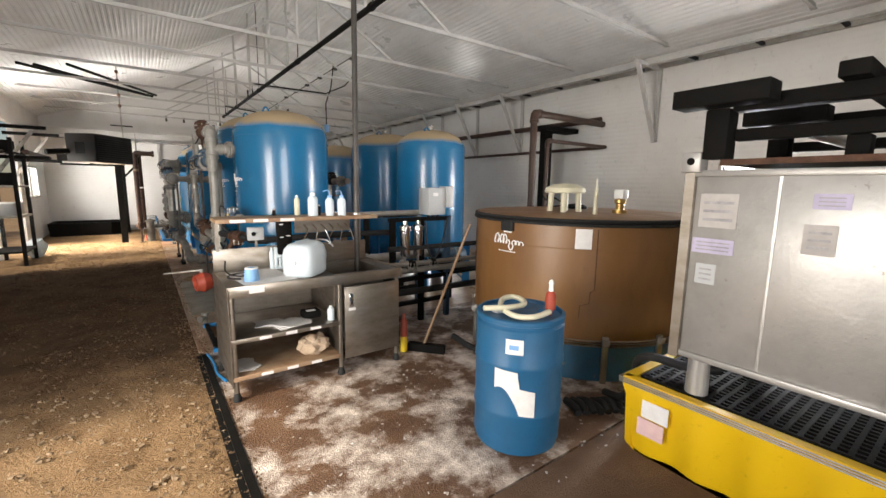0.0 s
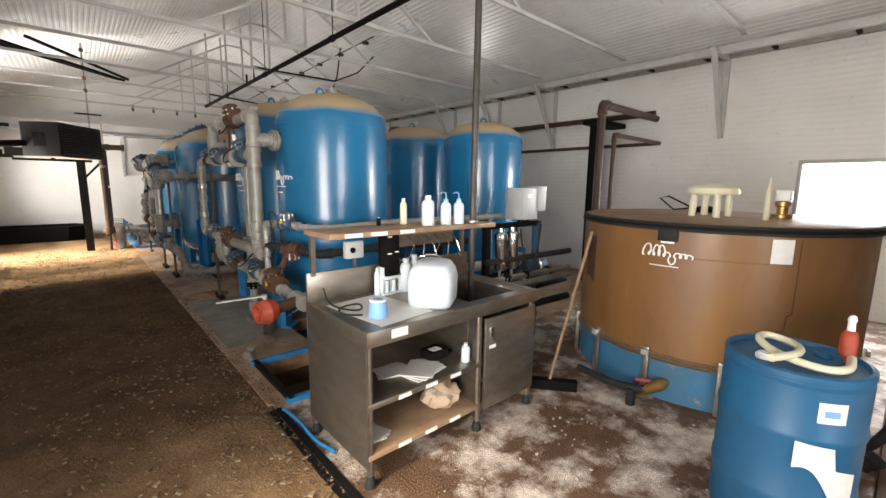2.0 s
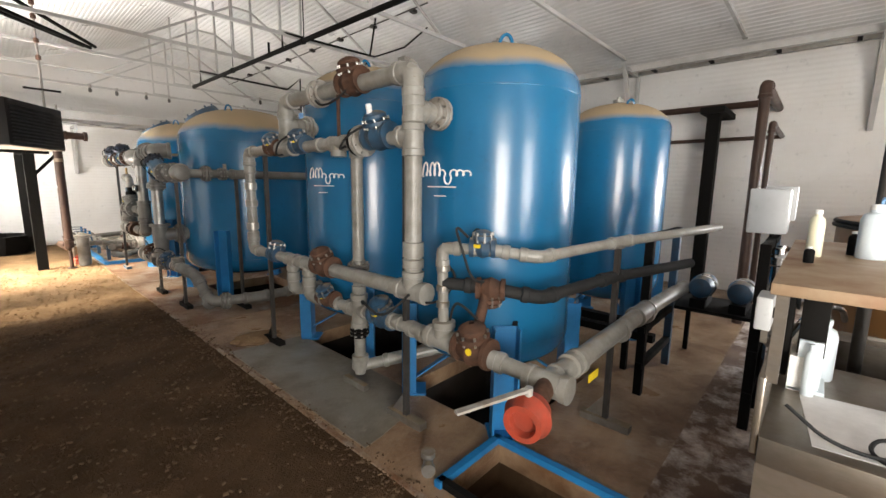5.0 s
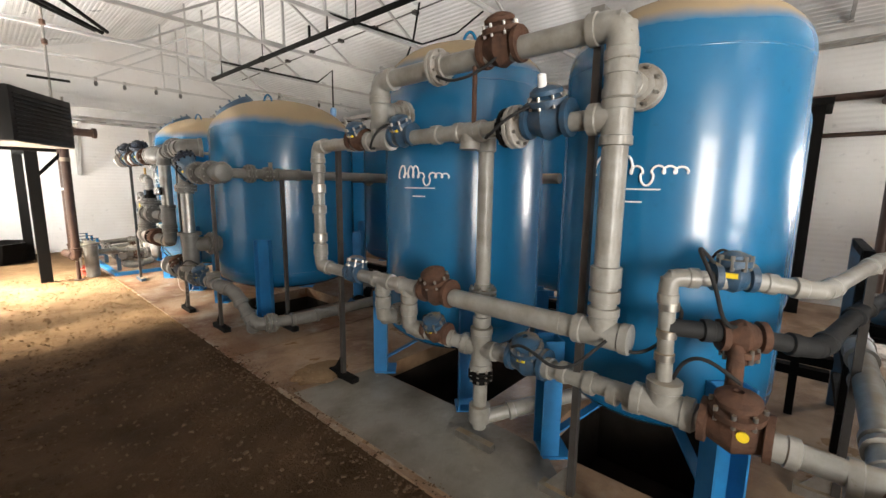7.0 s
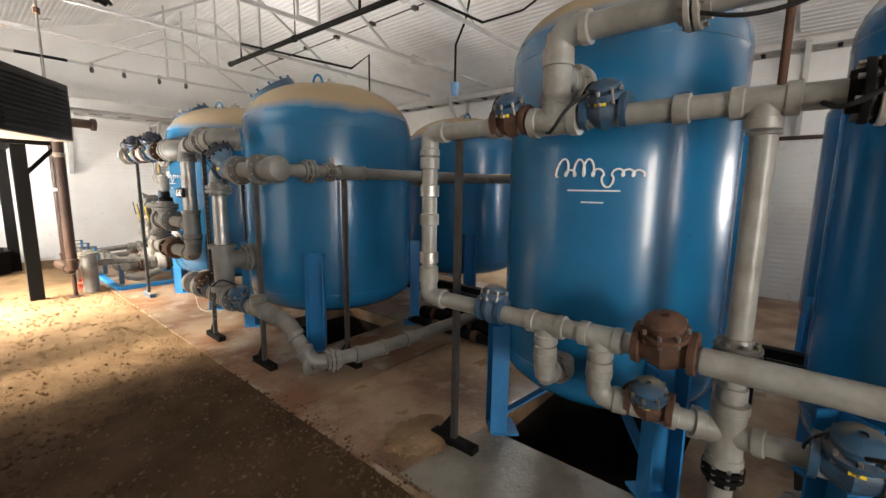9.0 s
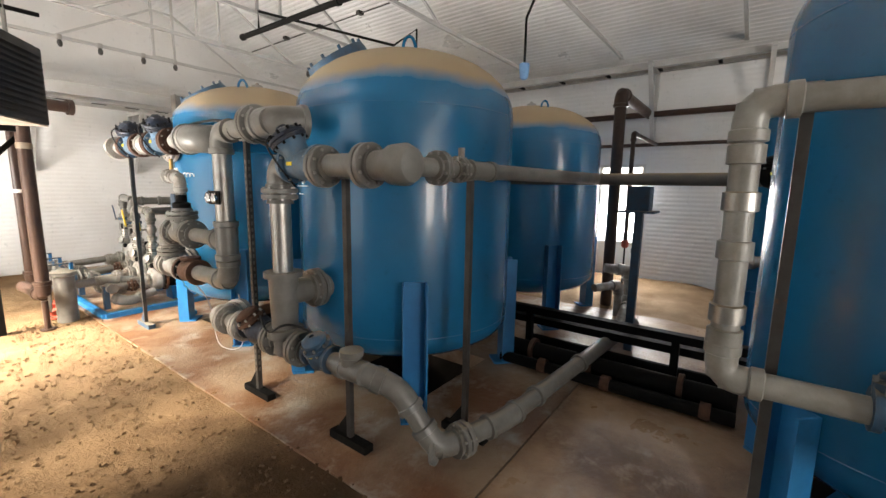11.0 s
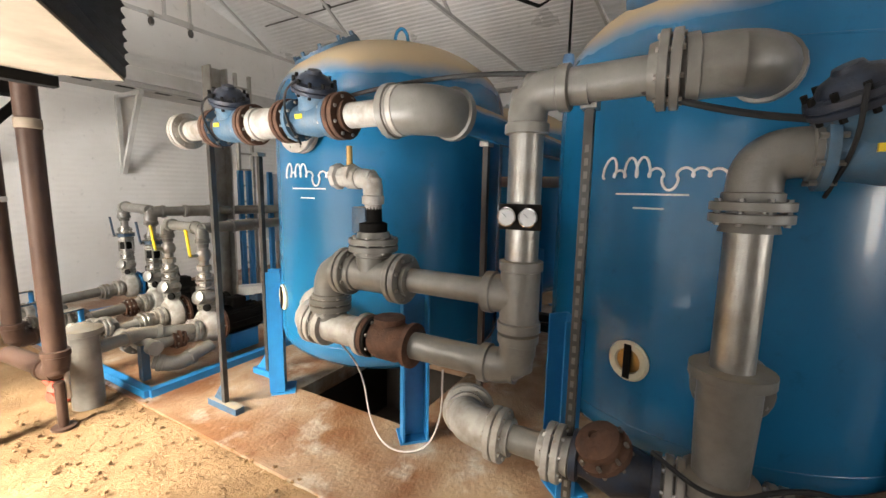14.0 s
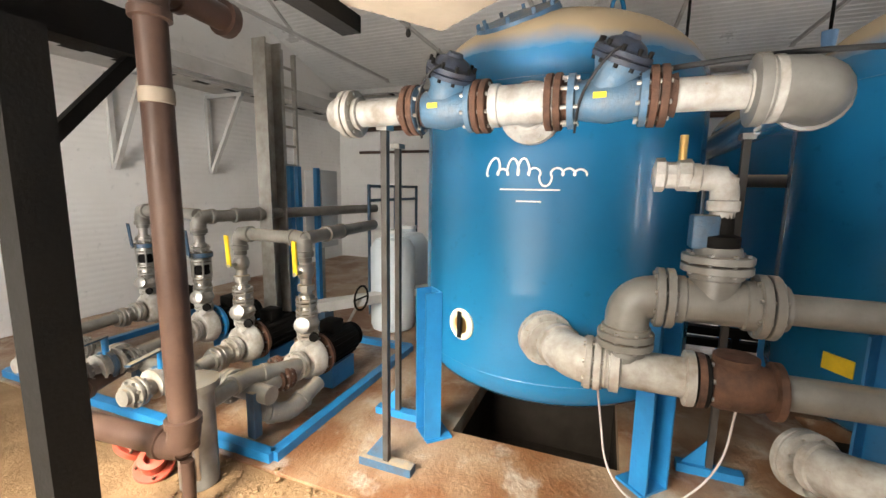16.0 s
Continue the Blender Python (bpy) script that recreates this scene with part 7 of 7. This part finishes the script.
for k, (x, y, zt) in enumerate(((1.06, 14.63, 1.27), (1.10, 15.30, 1.27), (1.28, 15.98, 1.36), (1.45, 17.0, 1.36))):
    zc = 0.36
    vol = part("volute", turn(B(), (x - 0.07, y, zc), (1, 0, 0), [(0, 0.05), (0, 0.12), (0.03, 0.15), (0.1, 0.16), (0.14, 0.13), (0.15, 0.1)], 22), M_WHITEP, t, "pale cast pump casing")
    part("suction", rod(B(), (x - 0.06, y, zc), (0.55, y, zc - 0.05), 0.055, n=16), M_PVC, vol)
    mot = part("motor", turn(B(), (x + 0.08, y, zc), (1, 0, 0), [(0, 0.05), (0.02, 0.1), (0.06, 0.13), (0.42, 0.13), (0.46, 0.1), (0.5, 0.11), (0.52, 0.03)], 22), M_BLACK, t, "black finned motor")
    fins = B()
    for i in range(18):
        a_ = 6.2832 * i / 18
        c_, s_ = math.cos(a_), math.sin(a_)
        bar(fins, (x + 0.16, y + 0.133 * c_, zc + 0.133 * s_), (x + 0.48, y + 0.133 * c_, zc + 0.133 * s_), 0.006, 0.02, (0, c_, s_))
    tagged(part("finning", fins, M_BLACK, mot), kind="stuff")
    part("motor_foot", box(B(), (x + 0.15, y - 0.1, 0.06), (x + 0.45, y + 0.1, zc - 0.12)), M_BLUE_LT, t)
    bolts = B()
    for i in range(10):
        a_ = 6.2832 * i / 10
        rod(bolts, (x + 0.075, y + 0.14 * math.cos(a_), zc + 0.14 * math.sin(a_)), (x + 0.1, y + 0.14 * math.cos(a_), zc + 0.14 * math.sin(a_)), 0.008, n=6)
    tagged(part("casing_bolts", bolts, M_GALV, vol), kind="stuff")
    part("seal_ring", turn(B(), (x + 0.085, y, zc), (1, 0, 0), [(0, 0.1), (0.0, 0.168), (0.025, 0.168), (0.025, 0.1)], 22), M_BLUE_LT if k >= 2 else M_RUST, vol)
    part("terminal_box", box(B(), (x + 0.22, y - 0.07, zc + 0.12), (x + 0.36, y + 0.07, zc + 0.22), bevel=0.012), M_BLACK, mot)
    flange(t, (x - 0.13, y, zc - 0.01), (1, 0, 0), 0.06, M_WHITEP, k=1.7, bolts=8)
    flange(t, (x - 0.27, y, zc - 0.03), (1, 0, 0), 0.06, M_GALV if k % 2 else M_RUST, k=1.6, bolts=8)
    part("spool", turn(B(), (x - 0.25, y, zc - 0.025), (1, 0, 0.1), [(0, 0.06), (0.02, 0.075), (0.08, 0.075), (0.1, 0.06)], 16), M_WHITEP, t)
    part("riser", rod(B(), (x, y, zc + 0.1), (x, y, zt), 0.042, n=16), M_GALV, t)
    part("reducer", turn(B(), (x, y, zc + 0.1), (0, 0, 1), [(0, 0.075), (0.03, 0.075), (0.1, 0.048)], 18), M_WHITEP, t)
    for z in (0.55, 0.715, 0.80):
        flange(t, (x, y, z), (0, 0, 1), 0.045, M_WHITEP if z < 0.6 else M_GALV, k=1.75, bolts=6)
    part("check_body", turn(B(), (x, y, 0.575), (0, 0, 1), [(0, 0.045), (0.02, 0.075), (0.06, 0.09), (0.1, 0.075), (0.12, 0.045)], 18), M_WHITEP, t, "pale cast check valve")
    part("check_cap", turn(B(), (x - 0.06, y - 0.02, 0.64), (-1, -0.3, 0.3), [(0, 0.045), (0.02, 0.05), (0.03, 0.06), (0.045, 0.06), (0.055, 0.03)], 14), M_GALV, t)
    if k >= 2:
        joint = part("rubber_joint", turn(B(), (x, y, 0.84), (0, 0, 1), [(0, 0.05), (0.01, 0.068), (0.05, 0.062), (0.09, 0.068), (0.1, 0.05)], 18), M_BLACK, t, "black rubber expansion joint")
        rods = B()
        for i in range(6):
            a_ = 6.2832 * i / 6
            rod(rods, (x + 0.082 * math.cos(a_), y + 0.082 * math.sin(a_), 0.82), (x + 0.082 * math.cos(a_), y + 0.082 * math.sin(a_), 0.97), 0.008, n=6)
        tagged(part("tie_rods", rods, M_GALV, joint), kind="stuff")
        flange(t, (x, y, 0.965), (0, 0, 1), 0.045, M_GALV, k=1.9, bolts=6)
        part("valve_ring", turn(B(), (x, y, 1.0), (0, 0, 1), [(0, 0.05), (0.003, 0.1), (0.045, 0.1), (0.048, 0.05)], 20), M_BLUE_DK, t, "dark blue butterfly valve ring")
        flange(t, (x, y, 1.07), (0, 0, 1), 0.045, M_GALV, gap=False, k=1.8, bolts=6)
        lz = 1.02
    else:
        part("union", turn(B(), (x, y, 0.88), (0, 0, 1), [(0, 0.045), (0.005, 0.062), (0.05, 0.062), (0.055, 0.045)], 8), M_GALV, t)
        part("ball_body", turn(B(), (x, y, 0.98), (0, 0, 1), [(0, 0.045), (0.01, 0.055), (0.05, 0.066), (0.09, 0.055), (0.1, 0.045)], 12), M_GALV, t)
        lz = 1.03
    lever = part("lever", bar(B(), (x - 0.13, y - 0.02, lz), (x - 0.17, y - 0.05, lz + 0.24), 0.035, 0.012, (1, 0, 0)), M_TAG if k < 2 else M_BLUE_DK, t, "yellow valve lever" if k < 2 else "blue valve lever")
    part("lever_stem", rod(B(), (x, y, lz), (x - 0.14, y - 0.02, lz), 0.015, n=8), M_GALV, lever)
    part("gauge", turn(B(), (x - 0.05, y - 0.1, zc + 0.2), (-1, -0.5, 0), [(0, 0.03), (0.0, 0.034), (0.02, 0.034), (0.022, 0.03)], 16), M_BLACK, t)
run(t, [(1.06, 14.63, 1.1), (1.06, 14.63, 1.27), (1.10, 15.30, 1.27), (1.10, 15.30, 1.1)], 0.048, M_PVC)
run(t, [(1.45, 17.0, 1.2), (1.45, 17.0, 1.38), (1.28, 15.98, 1.38)], 0.055, M_PVC)
run(t, [(1.28, 15.98, 1.2), (1.28, 15.98, 1.36), (1.75, 15.90, 1.36), (3.6, 15.55, 1.36)], 0.055, M_PVC)
run(t, [(1.06, 14.63, 1.27), (1.5, 14.7, 1.27), (2.3, 14.8, 1.27)], 0.05, M_PVC)
pipe(t, (0.55, 14.5, 0.33), (0.55, 16.9, 0.33), 0.06)
part("strainer", turn(B(), (0.13, 14.63, 0.0), (0, 0, 1), [(0, 0.1), (0.55, 0.1), (0.56, 0.13), (0.6, 0.13), (0.61, 0.08), (0.64, 0.03)], 22), M_PVC, t, "grey upright strainer pot")
run(t, [(0.13, 14.63, 0.42), (0.55, 14.7, 0.42), (0.9, 14.58, 0.38)], 0.05)
for k in range(3):
    y = 15.15 + 0.55 * k
    vv = part("suction_valve", turn(B(), (0.24, y, 0.42), (1, 0.1, 0), [(0, 0.05), (0.0, 0.095), (0.02, 0.095), (0.022, 0.07), (0.07, 0.085), (0.12, 0.07), (0.122, 0.095), (0.142, 0.095), (0.142, 0.05)], 18), M_WHITEP, t)
    part("band", turn(B(), (0.30, y + 0.006, 0.42), (1, 0.1, 0), [(0, 0.06), (0.0, 0.1), (0.03, 0.1), (0.03, 0.06)], 18), M_BLUE_DK, vv)
    part("stem", rod(B(), (0.31, y, 0.5), (0.31, y, 0.62), 0.02, n=10), M_BLUE_LT, vv)
    part("hand_lever", bar(B(), (0.32, y, 0.62), (0.06, y - 0.1, 0.63), 0.035, 0.012), M_BLUE_DK, vv)
    pipe(t, (0.06, y - 0.02, 0.42), (0.56, y + 0.02, 0.38), 0.05, M_WHITEP if k else M_PVC)
    flange(t, (0.14, y - 0.015, 0.42), (1, 0.1, 0), 0.05, M_PVC, k=1.8)
    flange(t, (0.46, y + 0.01, 0.40), (1, 0.1, 0), 0.05, M_PVC, k=1.8)
run(t, [(0.55, 14.58, 0.2), (0.7, 14.5, 0.14), (1.0, 14.5, 0.22)], 0.055)
pipe(t, (0.55, 14.9, 0.24), (1.3, 14.95, 0.24), 0.045)
flange(t, (0.75, 14.915, 0.24), (1, 0, 0), 0.045, M_WHITEP)
flange(t, (1.05, 14.935, 0.24), (1, 0, 0), 0.045, M_RUST)
flange(t, (0.55, 14.85, 0.33), (0, 1, 0), 0.06)
flange(t, (0.55, 15.4, 0.33), (0, 1, 0), 0.06, M_WHITEP)
flange(t, (0.55, 16.0, 0.33), (0, 1, 0), 0.06)
wheel = part("hand_wheel", sweep(B(), [(1.75 + 0.11 * math.cos(0.5236 * i), 14.6, 0.66 + 0.11 * math.sin(0.5236 * i)) for i in range(13)], 0.01, 8, 0), M_BLACK, t, "thin black valve hand wheel")
part("wheel_spoke", bar(B(), (1.64, 14.6, 0.66), (1.86, 14.6, 0.66), 0.012, 0.012), M_BLACK, wheel)
part("wheel_stem", rod(B(), (1.75, 14.6, 0.66), (1.75, 14.75, 0.4), 0.014, n=8), M_GALV, wheel)
# column, ladder and panel behind the pumps
t = thing("steel_column", (2.0, 15.83, 0), "galvanised steel channel column up to the header", "column")
for x in (1.92, 2.12):
    part("flange_plate", bar(B(), (x, 15.82, 0), (x, 15.82, 3.05), 0.02, 0.16, (0, 1, 0)), M_GALV, t)
part("web_plate", bar(B(), (2.02, 15.86, 0), (2.02, 15.86, 3.05), 0.18, 0.015, (0, 1, 0)), M_GALV, t)
t = thing("ladder_rack", (2.5, 16.0, 0), "grey metal cable ladder rising to the roof", "ladder")
for x in (2.40, 2.60):
    part("stile", bar(B(), (x, 16.0, 0), (x, 16.0, 3.1), 0.03, 0.05, (0, 1, 0)), M_GALV, t)
for k in range(14):
    part("rung", bar(B(), (2.4, 16.0, 0.2 + 0.21 * k), (2.6, 16.0, 0.2 + 0.21 * k), 0.025, 0.025), M_GALV, t)
t = thing("electric_panel", (2.6, 15.9, 0), "tall blue electrical panel frame with grey cabinet", "panel")
for x in (2.28, 2.40, 2.72):
    part("upright", bar(B(), (x, 15.82, 0), (x, 15.82, 1.86), 0.06, 0.05, (0, 1, 0)), M_BLUE_LT, t)
part("cabinet", box(B(), (2.78, 15.8, 0.9), (3.1, 16.05, 1.84), bevel=0.01), M_GREYBOX, t)
part("cabinet_leg", bar(B(), (2.94, 15.95, 0), (2.94, 15.95, 0.9), 0.06, 0.06, (0, 1, 0)), M_GALV, t)
t = thing("guard_rail", (3.6, 15.4, 0), "blue pipe guard rail behind the pumps", "rail")
for x in (3.2, 3.9, 4.6):
    part("post", rod(B(), (x, 15.4, 0), (x, 15.4, 1.68), 0.022, n=10), M_BLUE_DK, t)
for z in (1.66, 1.48):
    part("bar", rod(B(), (3.2, 15.4, z), (4.6, 15.4, z), 0.02, n=10), M_BLUE_DK, t)
for x, y, lab in ((2.9, 14.9, "white plastic chemical tank"), (3.5, 15.0, "white plastic chemical tank")):
    t = thing("chemical_tank", (x, y, 0), lab + " behind the pumps", "tank")
    part("body", turn(B(), (x, y, 0.0), (0, 0, 1), [(0, 0.24), (0.05, 0.26), (0.95, 0.26), (1.05, 0.2), (1.08, 0.1), (1.12, 0.1), (1.12, 0.02)], 28), M_JUG, t)
    part("cap", turn(B(), (x, y, 1.12), (0, 0, 1), [(0, 0.11), (0.04, 0.11), (0.045, 0.02)], 18), M_WHITE, t)
t = thing("white_channel", (2.6, 14.35, 0), "long pale steel channel resting on the slab", "beam")
part("channel", bar(B(), (1.9, 15.4, 0.42), (3.6, 14.3, 0.42), 0.16, 0.1), M_TRUSS, t)
part("trestle", box(B(), (2.0, 15.2, 0), (2.15, 15.35, 0.38)), M_BLUE_DK, t)
part("trestle", box(B(), (3.4, 14.35, 0), (3.5, 14.45, 0.38)), M_BLUE_DK, t)

# ---- west side: rack, tray and bench against the wall ----
t = thing("storage_rack", (-2.2, 11.95, 0), "dark steel storage rack with cluttered shelves", "shelving")
for x in (-2.44, -1.98):
    for y in (11.45, 12.45):
        part("upright", bar(B(), (x, y, 0), (x, y, 2.5), 0.06, 0.06, (0, 1, 0)), M_BLACK, t)
for z in (0.25, 0.95, 1.55, 2.2):
    part("shelf", box(B(), (-2.46, 11.45, z), (-1.95, 12.45, z + 0.035)), M_WHITEP if z in (0.95, 1.55) else M_BLACK, t)
for y, z, s in ((12.2, 0.985, 0.3), (11.9, 1.585, 0.35), (11.75, 0.985, 0.3), (12.1, 2.235, 0.3)):
    bm = B()
    box(bm, (-2.42, y - s / 2, z), (-2.05, y + s / 2, z + 0.25), bevel=0.02)
    solo("storage_box", bm, M_GREYBOX if z < 1.2 else M_BLACK, "dull storage box on the rack shelf", "box", "storage boxes")
bm = B()
bmesh.ops.create_icosphere(bm, subdivisions=4, radius=1)
for v in bm.verts:
    f = 1 + 0.25 * noise.noise(v.co * 2.0) + 0.1 * noise.noise(v.co * 5)
    v.co = V((-2.0 + v.co.x * 0.18 * f, 12.65 + v.co.y * 0.2 * f, max(0.0, 0.2 + v.co.z * 0.22 * f)))
solo("plastic_sack", bm, M_JUG, "crumpled white plastic sack beside the rack", "sack")
t = thing("pipe_rack", (-2.2, 12.6, 2.3), "dark bracket frame carrying pipes on the wall", "rack")
for z in (2.15, 2.75):
    part("beam", bar(B(), (-2.45, 11.9, z), (-1.5, 11.9, z), 0.07, 0.07), M_BLACK, t)
    part("beam", bar(B(), (-2.45, 13.6, z), (-1.5, 13.6, z), 0.07, 0.07), M_BLACK, t)
for y in (11.9, 13.6):
    part("strut", bar(B(), (-2.44, y, 1.6), (-1.7, y, 2.7), 0.06, 0.06), M_WHITEP, t)
for x in (-2.2, -1.8):
    part("pipe", rod(B(), (x, 11.6, 2.24), (x, 14.2, 2.24), 0.05, n=14), M_BROWNP, t)
run(t, [(-1.6, 12.3, 2.3), (-1.25, 12.5, 2.35)], 0.06, M_BLACK)
t = thing("stock_tank", (-1.5, 17.5, 0), "low black plastic trough on the floor", "trough")
bm = B()
prof_o = [(-2.35, 17.0), (-0.9, 17.0), (-0.55, 17.3), (-0.55, 17.9), (-0.8, 18.15), (-2.35, 18.15)]
rings(bm, [[V((x, y, 0)) for x, y in prof_o], [V((x + (0.03 if x > -1.5 else -0.03), y + (0.03 if y > 17.5 else -0.03), 0.4)) for x, y in prof_o], [V((x * 0.96 - 0.06, 17.55 + (y - 17.55) * 0.9, 0.4)) for x, y in prof_o], [V((x * 0.96 - 0.06, 17.55 + (y - 17.55) * 0.88, 0.1)) for x, y in prof_o]])
part("trough_body", bm, M_BLACK, t)

# a flat lump of dried mud on the slab, and grit round it
bm = B()
bmesh.ops.create_icosphere(bm, subdivisions=4, radius=1)
for v in bm.verts:
    f = 1 + 0.3 * noise.noise(v.co * 2.4) + 0.15 * noise.noise(v.co * 7)
    v.co = V((0.74 + v.co.x * 0.24 * f, 8.32 + v.co.y * 0.19 * f, max(-0.002, 0.004 + v.co.z * 0.045 * f)))
solo("mud_patch", bm, M_SAND, "pale crust of dried mud on the slab", "mud")

# hoses and small clutter on the slab
bm = B()
sweep(bm, [(0.62, 12.6, 0.8), (0.85, 12.57, 0.49), (0.85, 12.52, 0.15), (0.82, 12.34, 0.014), (0.95, 12.15, 0.014), (0.88, 12.0, 0.31), (0.85, 11.98, 0.63)], 0.0055, 8, 4)
solo("drain_hose", bm, M_FADED, "thin yellowed clear drain hose looping to the floor", "hose")
bm = B()
sweep(bm, [(0.40, 4.45, 0.02), (0.43, 4.2, 0.015), (0.41, 3.95, 0.018), (0.46, 3.75, 0.015)], 0.012, 8, 3)
solo("blue_hose", bm, M_BLUE_LT, "thin blue hose lying along the floor edge", "hose")
bm = B()
sweep(bm, [(0.7, 13.0, 2.08), (0.6, 12.3, 2.15), (0.62, 11.7, 2.16), (0.5, 11.2, 2.06), (0.48, 10.8, 1.9), (0.5, 10.45, 1.85)], 0.011, 8, 3)
solo("signal_cable", bm, M_RUBBER, "black signal cable draped over the pipes", "cable")

for pts in ([(0.5, 10.3, 0.72), (0.4, 10.5, 0.8), (0.38, 10.7, 0.66), (0.45, 10.9, 0.74)],
            [(0.66, 6.33, 0.82), (0.55, 6.2, 0.9), (0.56, 6.0, 0.8), (0.66, 5.85, 0.98)],
            [(0.80, 5.50, 1.36), (0.74, 5.56, 1.44), (0.72, 5.48, 1.30), (0.76, 5.44, 1.12), (0.86, 5.40, 1.10)],
            [(0.70, 5.84, 0.95), (0.74, 5.74, 0.92), (0.80, 5.66, 0.98), (0.80, 5.58, 1.12), (0.74, 5.62, 1.2)],
            [(0.72, 5.36, 0.92), (0.70, 5.48, 1.0), (0.74, 5.56, 0.95), (0.76, 5.6, 0.84)],
            [(0.70, 6.94, 2.28), (0.64, 6.75, 2.2), (0.66, 6.55, 2.24), (0.70, 6.42, 2.36)],
            [(0.68, 6.22, 2.05), (0.58, 6.35, 1.98), (0.60, 6.5, 1.88), (0.70, 6.55, 1.92)],
            [(0.70, 7.24, 2.06), (0.60, 7.34, 2.0), (0.60, 7.42, 1.88), (0.72, 7.5, 1.9)]):
    bm = B()
    sweep(bm, pts, 0.008, 8, 4)
    solo("control_tube", bm, M_RUBBER, "thin black control tube looping round the valves", "tube", "control tubes")

# loose chips and salt lumps on the floor
rnd = random.Random(4)
for name, mat_, count, area, size, lab in (("edge_gravel", M_CHIPDK, 1300, (0.2, 0.44, 2.0, 9.5), (0.003, 0.012), "brown gravel crumbs along the slab edge"), ("near_wood_chips", M_CHIP, 1000, (-1.5, 0.36, 0.9, 4.2), (0.004, 0.018), "pale wood chips strewn thickly on the dirt"), ("wood_chips", M_CHIPDK, 1500, (-1.6, 0.34, 4.0, 10.5), (0.004, 0.016), "scattered wood chips on the dirt with shade in their brown colour"), ("salt_lumps", M_FADED, 260, (0.6, 2.6, 1.3, 3.3), (0.003, 0.011), "scattered white salt crumbs on the floor"), ("dirt_clods", M_DIRT, 3000, (-1.9, 0.37, 6.5, 15.0), (0.004, 0.015), "loose clods of sandy dirt")):
    bm = B()
    for _ in range(count):
        x, y, s = rnd.uniform(area[0], area[1]), rnd.uniform(area[2], area[3]), rnd.uniform(*size)
        lump = 0.75 if "clod" in name else 0.5
        box(bm, (-s, -s * rnd.uniform(lump - 0.2, lump + 0.3), -s * 0.3), (s * rnd.uniform(0.5, 1), s * lump, s * rnd.uniform(0.4, 1.2) * lump), pose(x, y, 0.002, rnd.uniform(-20, 20), rnd.uniform(-20, 20), rnd.uniform(0, 360)))
    solo(name, bm, mat_, lab, "debris", kind="stuff")
